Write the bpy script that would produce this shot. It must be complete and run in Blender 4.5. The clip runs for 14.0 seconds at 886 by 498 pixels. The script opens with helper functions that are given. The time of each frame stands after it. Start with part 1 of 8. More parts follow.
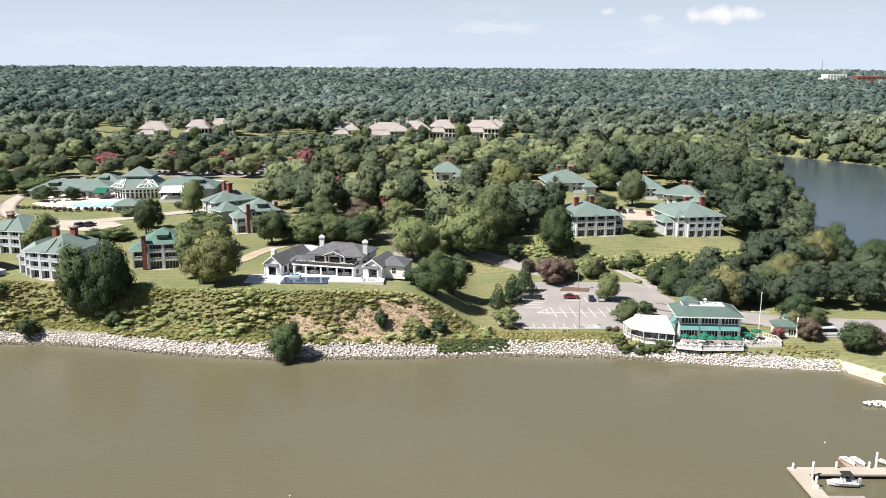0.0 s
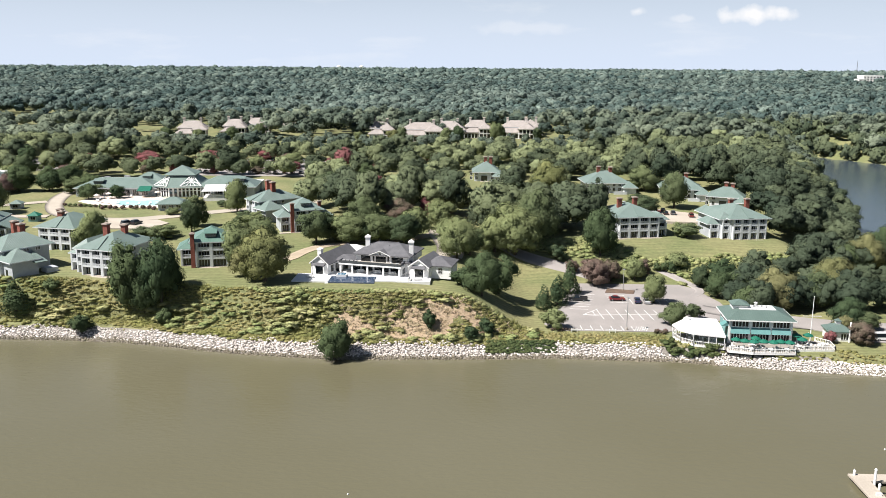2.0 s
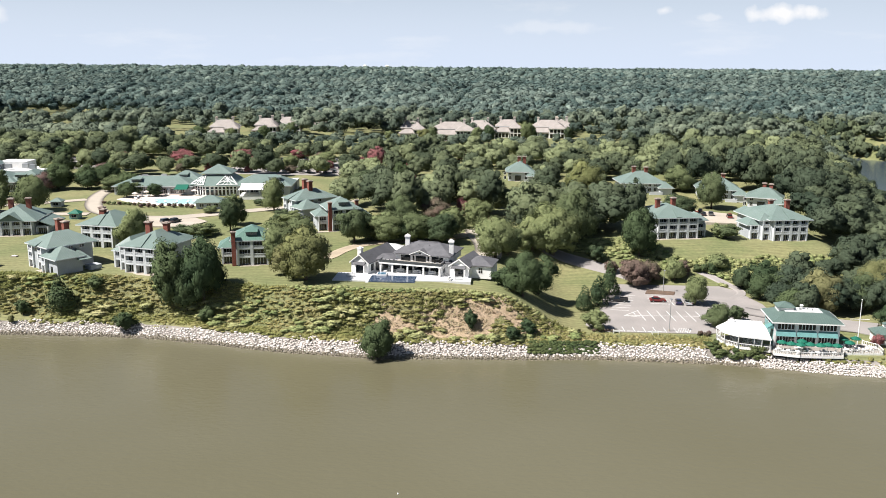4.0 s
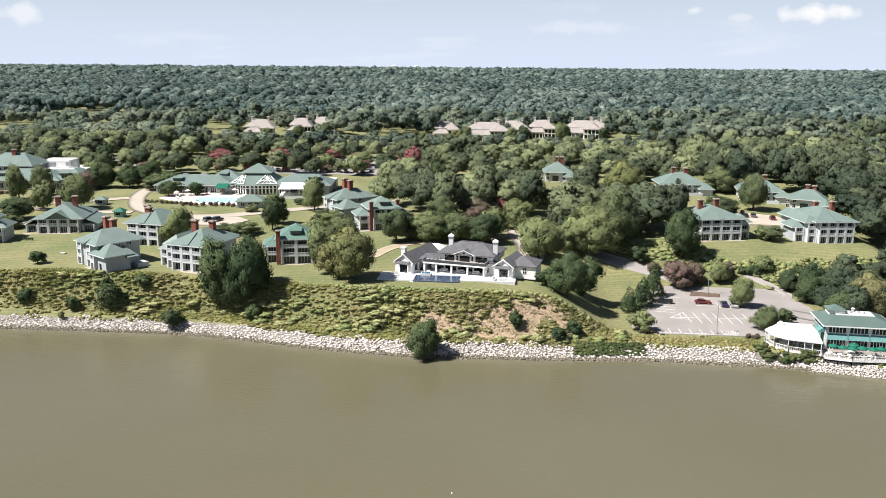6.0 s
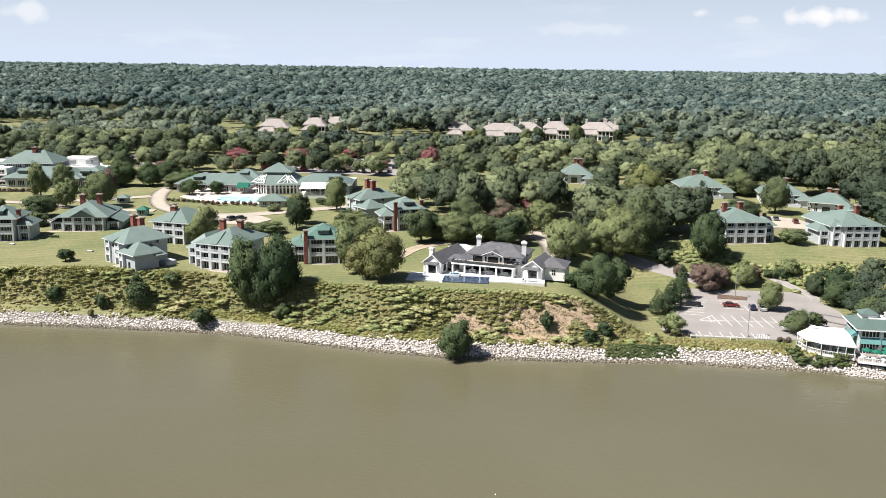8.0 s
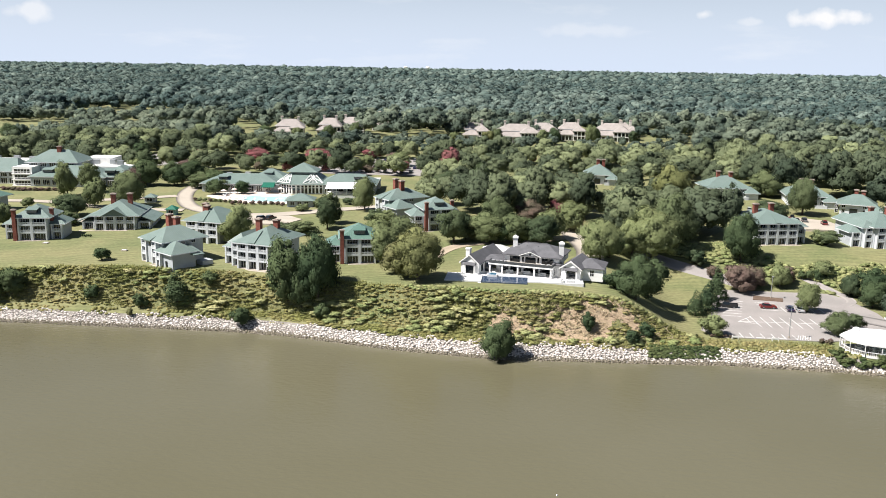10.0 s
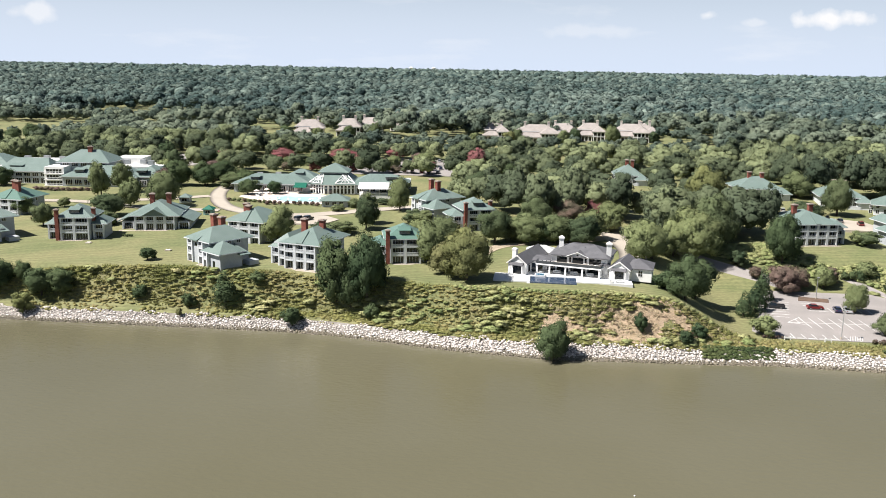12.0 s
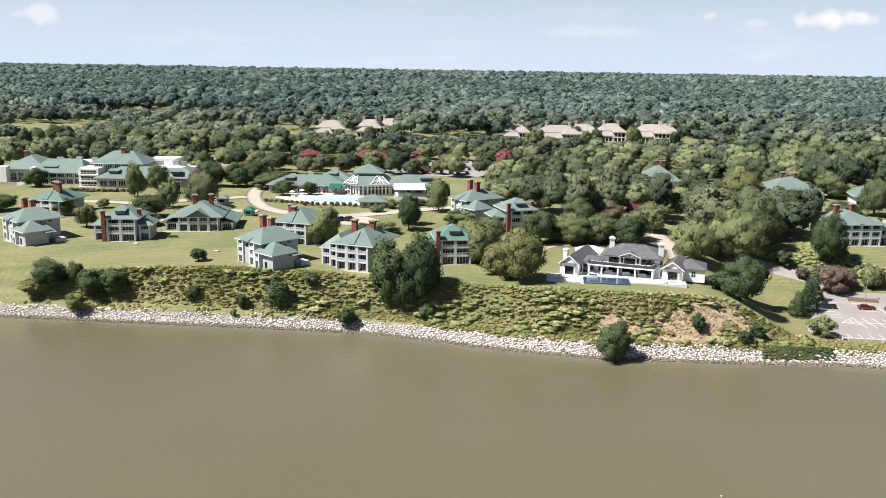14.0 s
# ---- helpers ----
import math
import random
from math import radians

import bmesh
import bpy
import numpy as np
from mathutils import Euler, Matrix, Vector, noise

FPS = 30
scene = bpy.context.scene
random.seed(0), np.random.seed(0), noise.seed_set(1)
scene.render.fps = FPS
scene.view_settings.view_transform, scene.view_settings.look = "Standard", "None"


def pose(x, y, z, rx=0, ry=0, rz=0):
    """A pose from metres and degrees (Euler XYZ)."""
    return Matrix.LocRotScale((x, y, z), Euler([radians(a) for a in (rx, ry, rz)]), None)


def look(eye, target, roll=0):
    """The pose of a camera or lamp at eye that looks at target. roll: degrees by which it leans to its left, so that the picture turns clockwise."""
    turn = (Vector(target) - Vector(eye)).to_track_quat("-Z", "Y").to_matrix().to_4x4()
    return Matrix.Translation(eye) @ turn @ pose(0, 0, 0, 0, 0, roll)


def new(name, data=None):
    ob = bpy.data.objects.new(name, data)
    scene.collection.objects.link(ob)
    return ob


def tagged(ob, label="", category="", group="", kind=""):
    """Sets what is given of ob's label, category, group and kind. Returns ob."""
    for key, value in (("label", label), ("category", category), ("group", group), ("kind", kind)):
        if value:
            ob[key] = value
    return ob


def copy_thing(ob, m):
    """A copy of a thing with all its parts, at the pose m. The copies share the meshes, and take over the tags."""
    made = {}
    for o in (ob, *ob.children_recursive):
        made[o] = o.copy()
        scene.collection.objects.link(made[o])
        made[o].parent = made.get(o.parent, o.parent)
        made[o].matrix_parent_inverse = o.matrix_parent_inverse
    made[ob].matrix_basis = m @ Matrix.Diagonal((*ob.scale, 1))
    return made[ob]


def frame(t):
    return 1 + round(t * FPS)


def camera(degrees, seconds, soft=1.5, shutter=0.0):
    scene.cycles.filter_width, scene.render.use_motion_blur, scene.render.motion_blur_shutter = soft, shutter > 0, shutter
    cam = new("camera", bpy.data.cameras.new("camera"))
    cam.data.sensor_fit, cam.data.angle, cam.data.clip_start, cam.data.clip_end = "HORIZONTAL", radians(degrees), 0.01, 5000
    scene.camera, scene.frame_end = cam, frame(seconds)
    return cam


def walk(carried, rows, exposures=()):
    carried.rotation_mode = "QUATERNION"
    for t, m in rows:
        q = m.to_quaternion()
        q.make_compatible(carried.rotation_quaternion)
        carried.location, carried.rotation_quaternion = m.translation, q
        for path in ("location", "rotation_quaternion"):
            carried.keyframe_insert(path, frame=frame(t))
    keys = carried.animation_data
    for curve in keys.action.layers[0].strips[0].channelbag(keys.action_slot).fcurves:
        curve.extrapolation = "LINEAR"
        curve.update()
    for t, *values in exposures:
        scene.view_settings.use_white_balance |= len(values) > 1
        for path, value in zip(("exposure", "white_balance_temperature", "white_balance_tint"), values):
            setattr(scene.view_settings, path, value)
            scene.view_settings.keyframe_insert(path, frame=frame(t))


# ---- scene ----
cam = camera(54.4, 14.0, soft=0.5)
PATH = [
    (0, (0.269, -1.38, 72.021), (0.271, 0.575, 71.6), 0.3),
    (0.5, (-1.096, -1.389, 72.04), (-1.111, 0.567, 71.62), 0.3),
    (1, (-2.463, -1.443, 72.058), (-2.495, 0.512, 71.637), 0.3),
    (1.5, (-3.917, -1.511, 72.033), (-3.965, 0.443, 71.613), 0.4),
    (2, (-5.315, -1.512, 72.073), (-5.375, 0.442, 71.652), 0.4),
    (2.5, (-6.577, -1.444, 72.068), (-6.649, 0.51, 71.647), 0.4),
    (3, (-7.768, -1.368, 72.044), (-7.851, 0.585, 71.622), 0.4),
    (3.5, (-8.897, -1.299, 72.039), (-8.993, 0.654, 71.617), 0.5),
    (4, (-10.056, -1.31, 72.052), (-10.171, 0.642, 71.629), 0.4),
    (6.5, (-16.405, -1.725, 71.832), (-16.588, 0.221, 71.41), 0.5),
    (7, (-17.987, -1.846, 71.809), (-18.172, 0.1, 71.388), 0.6),
    (7.5, (-19.875, -2.02, 71.799), (-20.063, -0.074, 71.378), 0.7),
    (8, (-22.091, -2.153, 71.794), (-22.277, -0.207, 71.373), 0.8),
    (10.5, (-35.059, -3.2, 71.295), (-35.252, -1.254, 70.876), 1.0),
    (11, (-38.15, -3.44, 71.192), (-38.345, -1.494, 70.773), 1.0),
    (11.5, (-41.467, -3.804, 71.157), (-41.664, -1.858, 70.738), 1.0),
    (12, (-44.824, -4.243, 71.098), (-45.023, -2.297, 70.68), 1.0),
    (12.5, (-48.239, -4.747, 71.027), (-48.44, -2.801, 70.61), 1.0),
    (13, (-51.735, -5.203, 70.977), (-51.937, -3.257, 70.56), 0.9),
    (13.5, (-55.335, -5.606, 70.912), (-55.538, -3.661, 70.495), 0.9),
    (14, (-58.98, -5.932, 70.827), (-59.185, -3.987, 70.411), 0.9),
]
walk(cam, [(t, look(eye, target, roll)) for t, eye, target, roll in PATH])

# ---- light ----
SUN_AZ, SUN_EL = 247.0, 54.0          # degrees: clockwise from +y, above the horizon
PUFFS = (
    ((0.299, 0.953, 0.053), 0.034, 0.010, 0.95), ((0.181, 0.982, 0.057), 0.012, 0.006, 0.6), ((0.230, 0.972, 0.049), 0.016, 0.005, 0.35),
    ((-0.510, 0.859, 0.046), 0.030, 0.011, 0.55), ((0.060, 0.997, 0.039), 0.050, 0.008, 0.25),
)
world = bpy.data.worlds.new("sky")
scene.world = world
world.use_nodes = True
wn, wl = world.node_tree.nodes, world.node_tree.links
bg = wn["Background"]
sky = wn.new("ShaderNodeTexSky")
sky.sky_type, sky.sun_disc = "NISHITA", False
sky.sun_elevation, sky.sun_rotation = radians(SUN_EL), radians(SUN_AZ)
sky.air_density, sky.dust_density, sky.ozone_density = 1.0, 0.6, 1.3
co = wn.new("ShaderNodeTexCoord")
sep = wn.new("ShaderNodeSeparateXYZ")
wl.new(co.outputs["Generated"], sep.inputs[0])
# thin summer clouds, flattened towards the horizon
mp = wn.new("ShaderNodeMapping")
mp.inputs["Scale"].default_value = (3.2, 3.2, 15.0)
mp.inputs["Location"].default_value = (0.35, 0.0, 0.2)
wl.new(co.outputs["Generated"], mp.inputs[0])
cn = wn.new("ShaderNodeTexNoise")
cn.inputs["Scale"].default_value, cn.inputs["Detail"].default_value, cn.inputs["Roughness"].default_value = 2.0, 6.0, 0.6
wl.new(mp.outputs[0], cn.inputs["Vector"])
cr = wn.new("ShaderNodeMapRange")
cr.inputs["From Min"].default_value, cr.inputs["From Max"].default_value = 0.56, 0.80
cr.inputs["To Max"].default_value = 0.35
wl.new(cn.outputs[0], cr.inputs["Value"])
mix = wn.new("ShaderNodeMix")
mix.data_type = "RGBA"
mix.inputs["B"].default_value = (15.8, 15.7, 15.9, 1)


def maths(kind, a, b=None):
    n = wn.new("ShaderNodeMath")
    n.operation = kind
    for k, v in enumerate((a, b)):
        if isinstance(v, (int, float)):
            n.inputs[k].default_value = v
        elif v is not None:
            wl.new(v, n.inputs[k])
    return n.outputs[0]


# a few small fair-weather clouds low in the sky: direction, half-width, half-height
cover = cr.outputs[0]
pn = wn.new("ShaderNodeTexNoise")
pn.inputs["Scale"].default_value, pn.inputs["Detail"].default_value = 38.0, 5.0
wl.new(co.outputs["Generated"], pn.inputs["Vector"])
for (dx, dy, dz), w, h, strong in PUFFS:
    away = wn.new("ShaderNodeMapping")
    away.inputs["Location"].default_value = (-dx / w, -dy / w, -dz / h)
    away.inputs["Scale"].default_value = (1 / w, 1 / w, 1 / h)
    wl.new(co.outputs["Generated"], away.inputs[0])
    ln = wn.new("ShaderNodeVectorMath")
    ln.operation = "LENGTH"
    wl.new(away.outputs[0], ln.inputs[0])
    ragged = maths("ADD", ln.outputs["Value"], maths("MULTIPLY", maths("SUBTRACT", pn.outputs[0], 0.5), 2.4))
    body = maths("MULTIPLY", maths("SUBTRACT", 1.0, ragged), 1.6)
    one = maths("MULTIPLY", maths("MINIMUM", maths("MAXIMUM", body, 0.0), 1.0), strong)
    cover = maths("MAXIMUM", cover, one)
wl.new(cover, mix.inputs["Factor"])
# summer haze: whiter towards the horizon
hz = wn.new("ShaderNodeMapRange")
hz.interpolation_type = "SMOOTHSTEP"
hz.inputs["From Min"].default_value, hz.inputs["From Max"].default_value = -0.02, 0.25
hz.inputs["To Min"].default_value, hz.inputs["To Max"].default_value = 0.97, 0.0
wl.new(sep.outputs["Z"], hz.inputs["Value"])
haze = wn.new("ShaderNodeMix")
haze.data_type = "RGBA"
haze.inputs["B"].default_value = (11.3, 12.85, 15.5, 1)
wl.new(hz.outputs[0], haze.inputs["Factor"])
wl.new(sky.outputs[0], haze.inputs["A"])
wl.new(haze.outputs["Result"], mix.inputs["A"])
wl.new(mix.outputs["Result"], bg.inputs["Color"])
bg.inputs["Strength"].default_value = 0.032

sun = new("sun", bpy.data.lights.new("sun", "SUN"))
sun.data.energy, sun.data.angle, sun.data.color = 5.0, radians(0.6), (1.0, 0.958, 0.905)
az, el = radians(SUN_AZ), radians(SUN_EL)
to_sun = Vector((math.sin(az) * math.cos(el), math.cos(az) * math.cos(el), math.sin(el)))
sun.matrix_world = look(to_sun * 300, (0, 0, 0))
scene.view_settings.exposure = 1.0


# ---- materials ----
def material(name, colour, rough=0.7, second=None, scale=0.4, fine=None, fine_scale=8.0, bump=0.0, metal=0.0, tint=None, random_tint=None,
             translucent=0.0, spec=0.4, coords="Object", leafy=0.0):
    """Principled material: two colours mixed by a broad noise, darkened and lightened by a fine one, with bump.
    tint: the colour that the mesh's own 'tint' value mixes in; random_tint: the colour that Object Info's Random mixes in."""
    m = bpy.data.materials.new(name)
    m.use_nodes = True
    n, l = m.node_tree.nodes, m.node_tree.links
    b = n["Principled BSDF"]
    b.inputs["Roughness"].default_value, b.inputs["Metallic"].default_value = rough, metal
    b.inputs["Specular IOR Level"].default_value = spec
    tc = n.new("ShaderNodeTexCoord")
    rgb = n.new("ShaderNodeRGB")
    rgb.outputs[0].default_value = (*colour, 1)
    out = rgb.outputs[0]

    def blend(a, colour_b, factor, kind="MIX"):
        x = n.new("ShaderNodeMix")
        x.data_type, x.blend_type = "RGBA", kind
        l.new(factor, x.inputs["Factor"])
        l.new(a, x.inputs["A"])
        if isinstance(colour_b, tuple):
            x.inputs["B"].default_value = (*colour_b, 1)
        else:
            l.new(colour_b, x.inputs["B"])
        return x.outputs["Result"]

    def nz(sc, lo, hi, detail=4.0):
        t = n.new("ShaderNodeTexNoise")
        t.inputs["Scale"].default_value, t.inputs["Detail"].default_value = sc, detail
        l.new(tc.outputs[coords], t.inputs["Vector"])
        r = n.new("ShaderNodeMapRange")
        r.inputs["From Min"].default_value, r.inputs["From Max"].default_value = lo, hi
        l.new(t.outputs[0], r.inputs["Value"])
        return r.outputs[0]

    if second:
        out = blend(out, second, nz(scale, 0.35, 0.65))
    if tint:
        at = n.new("ShaderNodeAttribute")
        at.attribute_name = "tint"
        out = blend(out, tint, at.outputs["Fac"])
    if random_tint:
        oi = n.new("ShaderNodeObjectInfo")
        out = blend(out, random_tint, oi.outputs["Random"])
    if fine:
        out = blend(out, (fine, fine, fine), nz(fine_scale, 0.3, 0.7, 3.0), "MULTIPLY")
    if leafy:
        ge = n.new("ShaderNodeNewGeometry")
        r = n.new("ShaderNodeMapRange")
        r.inputs["To Min"].default_value, r.inputs["To Max"].default_value = 1 - leafy, 1 + leafy
        l.new(ge.outputs["Random Per Island"], r.inputs["Value"])
        x = n.new("ShaderNodeVectorMath")
        x.operation = "SCALE"
        l.new(out, x.inputs[0])
        l.new(r.outputs[0], x.inputs["Scale"])
        out = x.outputs[0]
    l.new(out, b.inputs["Base Color"])
    if bump:
        bp = n.new("ShaderNodeBump")
        bp.inputs["Strength"].default_value, bp.inputs["Distance"].default_value = bump, 0.8 if leafy else 0.1
        l.new(nz(fine_scale, 0.2, 0.8, 5.0), bp.inputs["Height"])
        l.new(bp.outputs[0], b.inputs["Normal"])
    if translucent:
        tr = n.new("ShaderNodeBsdfTranslucent")
        l.new(out, tr.inputs["Color"])
        ms = n.new("ShaderNodeMixShader")
        ms.inputs[0].default_value = translucent
        l.new(b.outputs[0], ms.inputs[1])
        l.new(tr.outputs[0], ms.inputs[2])
        l.new(ms.outputs[0], n["Material Output"].inputs["Surface"])
    return m


def striped(m, period, depth, axis="roof", width=0.06):
    """Adds narrow raised seams (axis roof: running up each slope) or lapped boards (axis z) as bump to a material."""
    n, l = m.node_tree.nodes, m.node_tree.links
    b = n["Principled BSDF"]
    tc = n.new("ShaderNodeTexCoord")
    s = n.new("ShaderNodeSeparateXYZ")
    l.new(tc.outputs["Object"], s.inputs[0])
    if axis == "z":
        v = s.outputs["Z"]
    else:
        nn = n.new("ShaderNodeSeparateXYZ")
        l.new(tc.outputs["Normal"], nn.inputs[0])
        ax, ay, gt, mx = (n.new("ShaderNodeMath") for _ in range(4))
        ax.operation = ay.operation = "ABSOLUTE"
        gt.operation = "GREATER_THAN"
        l.new(nn.outputs["X"], ax.inputs[0])
        l.new(nn.outputs["Y"], ay.inputs[0])
        l.new(ax.outputs[0], gt.inputs[0])
        l.new(ay.outputs[0], gt.inputs[1])
        mx = n.new("ShaderNodeMix")
        l.new(gt.outputs[0], mx.inputs["Factor"])
        l.new(s.outputs["X"], mx.inputs["A"])
        l.new(s.outputs["Y"], mx.inputs["B"])
        v = mx.outputs["Result"]
    pp = n.new("ShaderNodeMath")
    pp.operation = "PINGPONG"
    pp.inputs[1].default_value = period / 2
    l.new(v, pp.inputs[0])
    r = n.new("ShaderNodeMapRange")
    r.inputs["From Min"].default_value, r.inputs["From Max"].default_value = 0.0, width
    r.inputs["To Min"].default_value, r.inputs["To Max"].default_value = 1.0, 0.0
    l.new(pp.outputs[0], r.inputs["Value"])
    bp = n.new("ShaderNodeBump")
    bp.inputs["Strength"].default_value, bp.inputs["Distance"].default_value = 0.9, depth
    l.new(r.outputs[0], bp.inputs["Height"])
    if b.inputs["Normal"].links:
        l.new(b.inputs["Normal"].links[0].from_socket, bp.inputs["Normal"])
    l.new(bp.outputs[0], b.inputs["Normal"])
    return m


def glass_material(name, colour, rough=0.05):
    m = bpy.data.materials.new(name)
    m.use_nodes = True
    b = m.node_tree.nodes["Principled BSDF"]
    b.inputs["Base Color"].default_value = (*colour, 1)
    b.inputs["Roughness"].default_value = rough
    b.inputs["Specular IOR Level"].default_value = 0.6
    return m


def mown(m, period, depth):
    """Soft curving stripes left by the mower."""
    n, l = m.node_tree.nodes, m.node_tree.links
    b = n["Principled BSDF"]
    source = b.inputs["Base Color"].links[0].from_socket
    tc = n.new("ShaderNodeTexCoord")
    w = n.new("ShaderNodeTexWave")
    w.bands_direction = "Y"
    w.inputs["Scale"].default_value, w.inputs["Distortion"].default_value = 0.314 / period, 9.0
    w.inputs["Detail"].default_value, w.inputs["Detail Scale"].default_value = 1.0, 0.35
    l.new(tc.outputs["Object"], w.inputs["Vector"])
    r = n.new("ShaderNodeMapRange")
    r.inputs["To Min"].default_value, r.inputs["To Max"].default_value = 1 - depth, 1 + depth
    l.new(w.outputs["Fac"], r.inputs["Value"])
    x = n.new("ShaderNodeVectorMath")
    x.operation = "SCALE"
    l.new(source, x.inputs[0])
    l.new(r.outputs[0], x.inputs["Scale"])
    l.new(x.outputs[0], b.inputs["Base Color"])
    return m


LAWN = mown(material("mown_grass", (0.144, 0.161, 0.066), 0.9, (0.212, 0.202, 0.094), 0.06, 0.72, 0.9, 0.5), 2.2, 0.10)
TALL = material("tall_grass", (0.456, 0.451, 0.177), 0.85, (0.604, 0.519, 0.270), 0.09, 0.6, 2.2, 0.4, tint=(0.286, 0.310, 0.118), translucent=0.45, spec=0.02, leafy=0.25)
DRY = material("dry_brush", (0.53, 0.42, 0.33), 0.9, (0.44, 0.335, 0.235), 0.35, 0.7, 1.5, tint=(0.34, 0.305, 0.165), leafy=0.3)
BANK_SHRUB = material("shrub_leaves", (0.190, 0.242, 0.097), 0.7, (0.305, 0.336, 0.145), 0.12, 0.72, 2.2, 0.16, tint=(0.425, 0.401, 0.204), translucent=0.08, spec=0.02, leafy=0.14)
IVY = material("dark_vine", (0.063, 0.091, 0.041), 0.7, (0.099, 0.125, 0.052), 0.4, 0.72, 2.5, 0.16, spec=0.02, leafy=0.3, tint=(0.126, 0.144, 0.063), translucent=0.08)
LEAF = material("tree_leaves", (0.041, 0.063, 0.036), 0.8, (0.082, 0.106, 0.059), 0.22, 0.82, 2.2, 0.10, random_tint=(0.183, 0.210, 0.098), translucent=0.08, spec=0.02, leafy=0.14)
LEAF_DARK = material("dark_leaves", (0.039, 0.063, 0.034), 0.6, (0.064, 0.091, 0.046), 0.25, 0.82, 2.2, 0.10, random_tint=(0.091, 0.119, 0.057), translucent=0.08, spec=0.02, leafy=0.14)
LEAF_YELLOW = material("yellowish_leaves", (0.162, 0.174, 0.069), 0.8, (0.115, 0.132, 0.056), 0.25, 0.82, 2.2, 0.10, random_tint=(0.191, 0.178, 0.094), translucent=0.08, spec=0.02, leafy=0.14)
LEAF_RED = material("crape_myrtle_blossom", (0.36, 0.095, 0.125), 0.7, (0.144, 0.108, 0.076), 0.45, 0.82, 2.2, 0.10, random_tint=(0.216, 0.096, 0.098), translucent=0.08, spec=0.02, leafy=0.14)
LEAF_BROWN = material("brownish_leaves", (0.158, 0.116, 0.091), 0.7, (0.098, 0.101, 0.063), 0.4, 0.82, 2.2, 0.10, random_tint=(0.158, 0.105, 0.097), translucent=0.08, spec=0.02, leafy=0.14)
WOODS = material("woodland_leaves", (0.033, 0.048, 0.033), 0.8, (0.068, 0.087, 0.057), 0.05, 0.82, 1.3, 0.10, tint=(0.211, 0.240, 0.128), translucent=0.08, spec=0.02, leafy=0.14)
# leaf greens pushed towards blue with distance: air haze mixed into the base colours
MID_WOODS_HAZED = material("mid_woodland_leaves_hazed", (0.038, 0.056, 0.046), 0.8, (0.075, 0.102, 0.082), 0.03, 0.82, 1.0, 0.10, tint=(0.190, 0.222, 0.158), translucent=0.08, spec=0.02, leafy=0.14)
FAR_WOODS_HAZED = material("far_woodland_leaves_hazed", (0.046, 0.072, 0.068), 0.7, (0.080, 0.120, 0.112), 0.012, 0.7, 0.6, 0.25, tint=(0.172, 0.215, 0.185), translucent=0.08, spec=0.02, leafy=0.25)
BARK = material("bark", (0.11, 0.085, 0.065), 0.9, (0.06, 0.05, 0.04), 1.5, 0.6, 6.0, 0.6)
ROCK = material("riprap_stone", (0.66, 0.595, 0.55), 0.85, (0.47, 0.42, 0.38), 0.25, 0.6, 2.5, 0.6, tint=(0.86, 0.80, 0.755))
WET_ROCK = material("wet_stone", (0.11, 0.095, 0.07), 0.5, (0.20, 0.17, 0.12), 0.5, 0.6, 2.0, 0.5, tint=(0.22, 0.19, 0.14))
SAND = material("beach_sand", (0.50, 0.42, 0.345), 0.95, (0.40, 0.335, 0.27), 0.3, 0.8, 4.0, 0.3)
ASPHALT = material("worn_asphalt", (0.300, 0.274, 0.262), 0.9, (0.252, 0.233, 0.223), 0.12, 0.82, 5.0, 0.2)
CONCRETE = material("pale_concrete", (0.425, 0.374, 0.315), 0.9, (0.357, 0.315, 0.264), 0.15, 0.85, 3.0, 0.2)
GRAVEL = material("pale_gravel", (0.40, 0.33, 0.24), 0.95, (0.33, 0.27, 0.20), 0.3, 0.8, 6.0, 0.4)
PAINT_LINE = material("road_paint", (0.72, 0.72, 0.70), 0.7, None, 1, 0.75, 3.0)
WHITE = material("white_paint", (0.82, 0.80, 0.79), 0.55, (0.74, 0.74, 0.72), 0.5, 0.94, 3.0, 0.05)
TRIM = material("dull_white_trim", (0.60, 0.62, 0.64), 0.6, (0.52, 0.54, 0.56), 0.5, 0.9, 3.0, 0.05)
DARK_ROOF = striped(material("dark_green_metal_roof", (0.092, 0.135, 0.120), 0.45, (0.108, 0.155, 0.138), 0.25, 0.88, 2.0), 0.6, 0.05)
WHITE_BRICK = material("painted_white_brick", (0.80, 0.795, 0.785), 0.6, (0.74, 0.735, 0.72), 0.6, 0.93, 5.0, 0.15)
CLAP = striped(material("pale_grey_clapboard", (0.42, 0.445, 0.465), 0.6, (0.37, 0.39, 0.41), 0.3, 0.9, 3.0), 0.18, 0.02, "z", 0.09)
GREEN_ROOF = striped(material("green_metal_roof", (0.138, 0.187, 0.168), 0.46, (0.162, 0.212, 0.194), 0.25, 0.88, 2.0), 0.6, 0.05)
GREEN_ROOF_NEW = striped(material("fresh_green_metal_roof", (0.095, 0.173, 0.142), 0.42, (0.113, 0.189, 0.158), 0.25, 0.88, 2.0), 0.6, 0.05)
BRICK = material("red_brick", (0.27, 0.092, 0.066), 0.85, (0.19, 0.055, 0.04), 1.2, 0.7, 9.0, 0.4)
BRICK_CAP = material("brick_cap_stone", (0.36, 0.30, 0.26), 0.85, (0.28, 0.22, 0.19), 1.0, 0.8, 6.0, 0.2)
SLATE = material("dark_grey_shingle", (0.132, 0.131, 0.142), 0.8, (0.100, 0.099, 0.108), 0.5, 0.72, 5.0, 0.5)
TAN_WALL = material("tan_stucco", (0.60, 0.52, 0.45), 0.8, (0.52, 0.45, 0.39), 0.4, 0.85, 3.0)
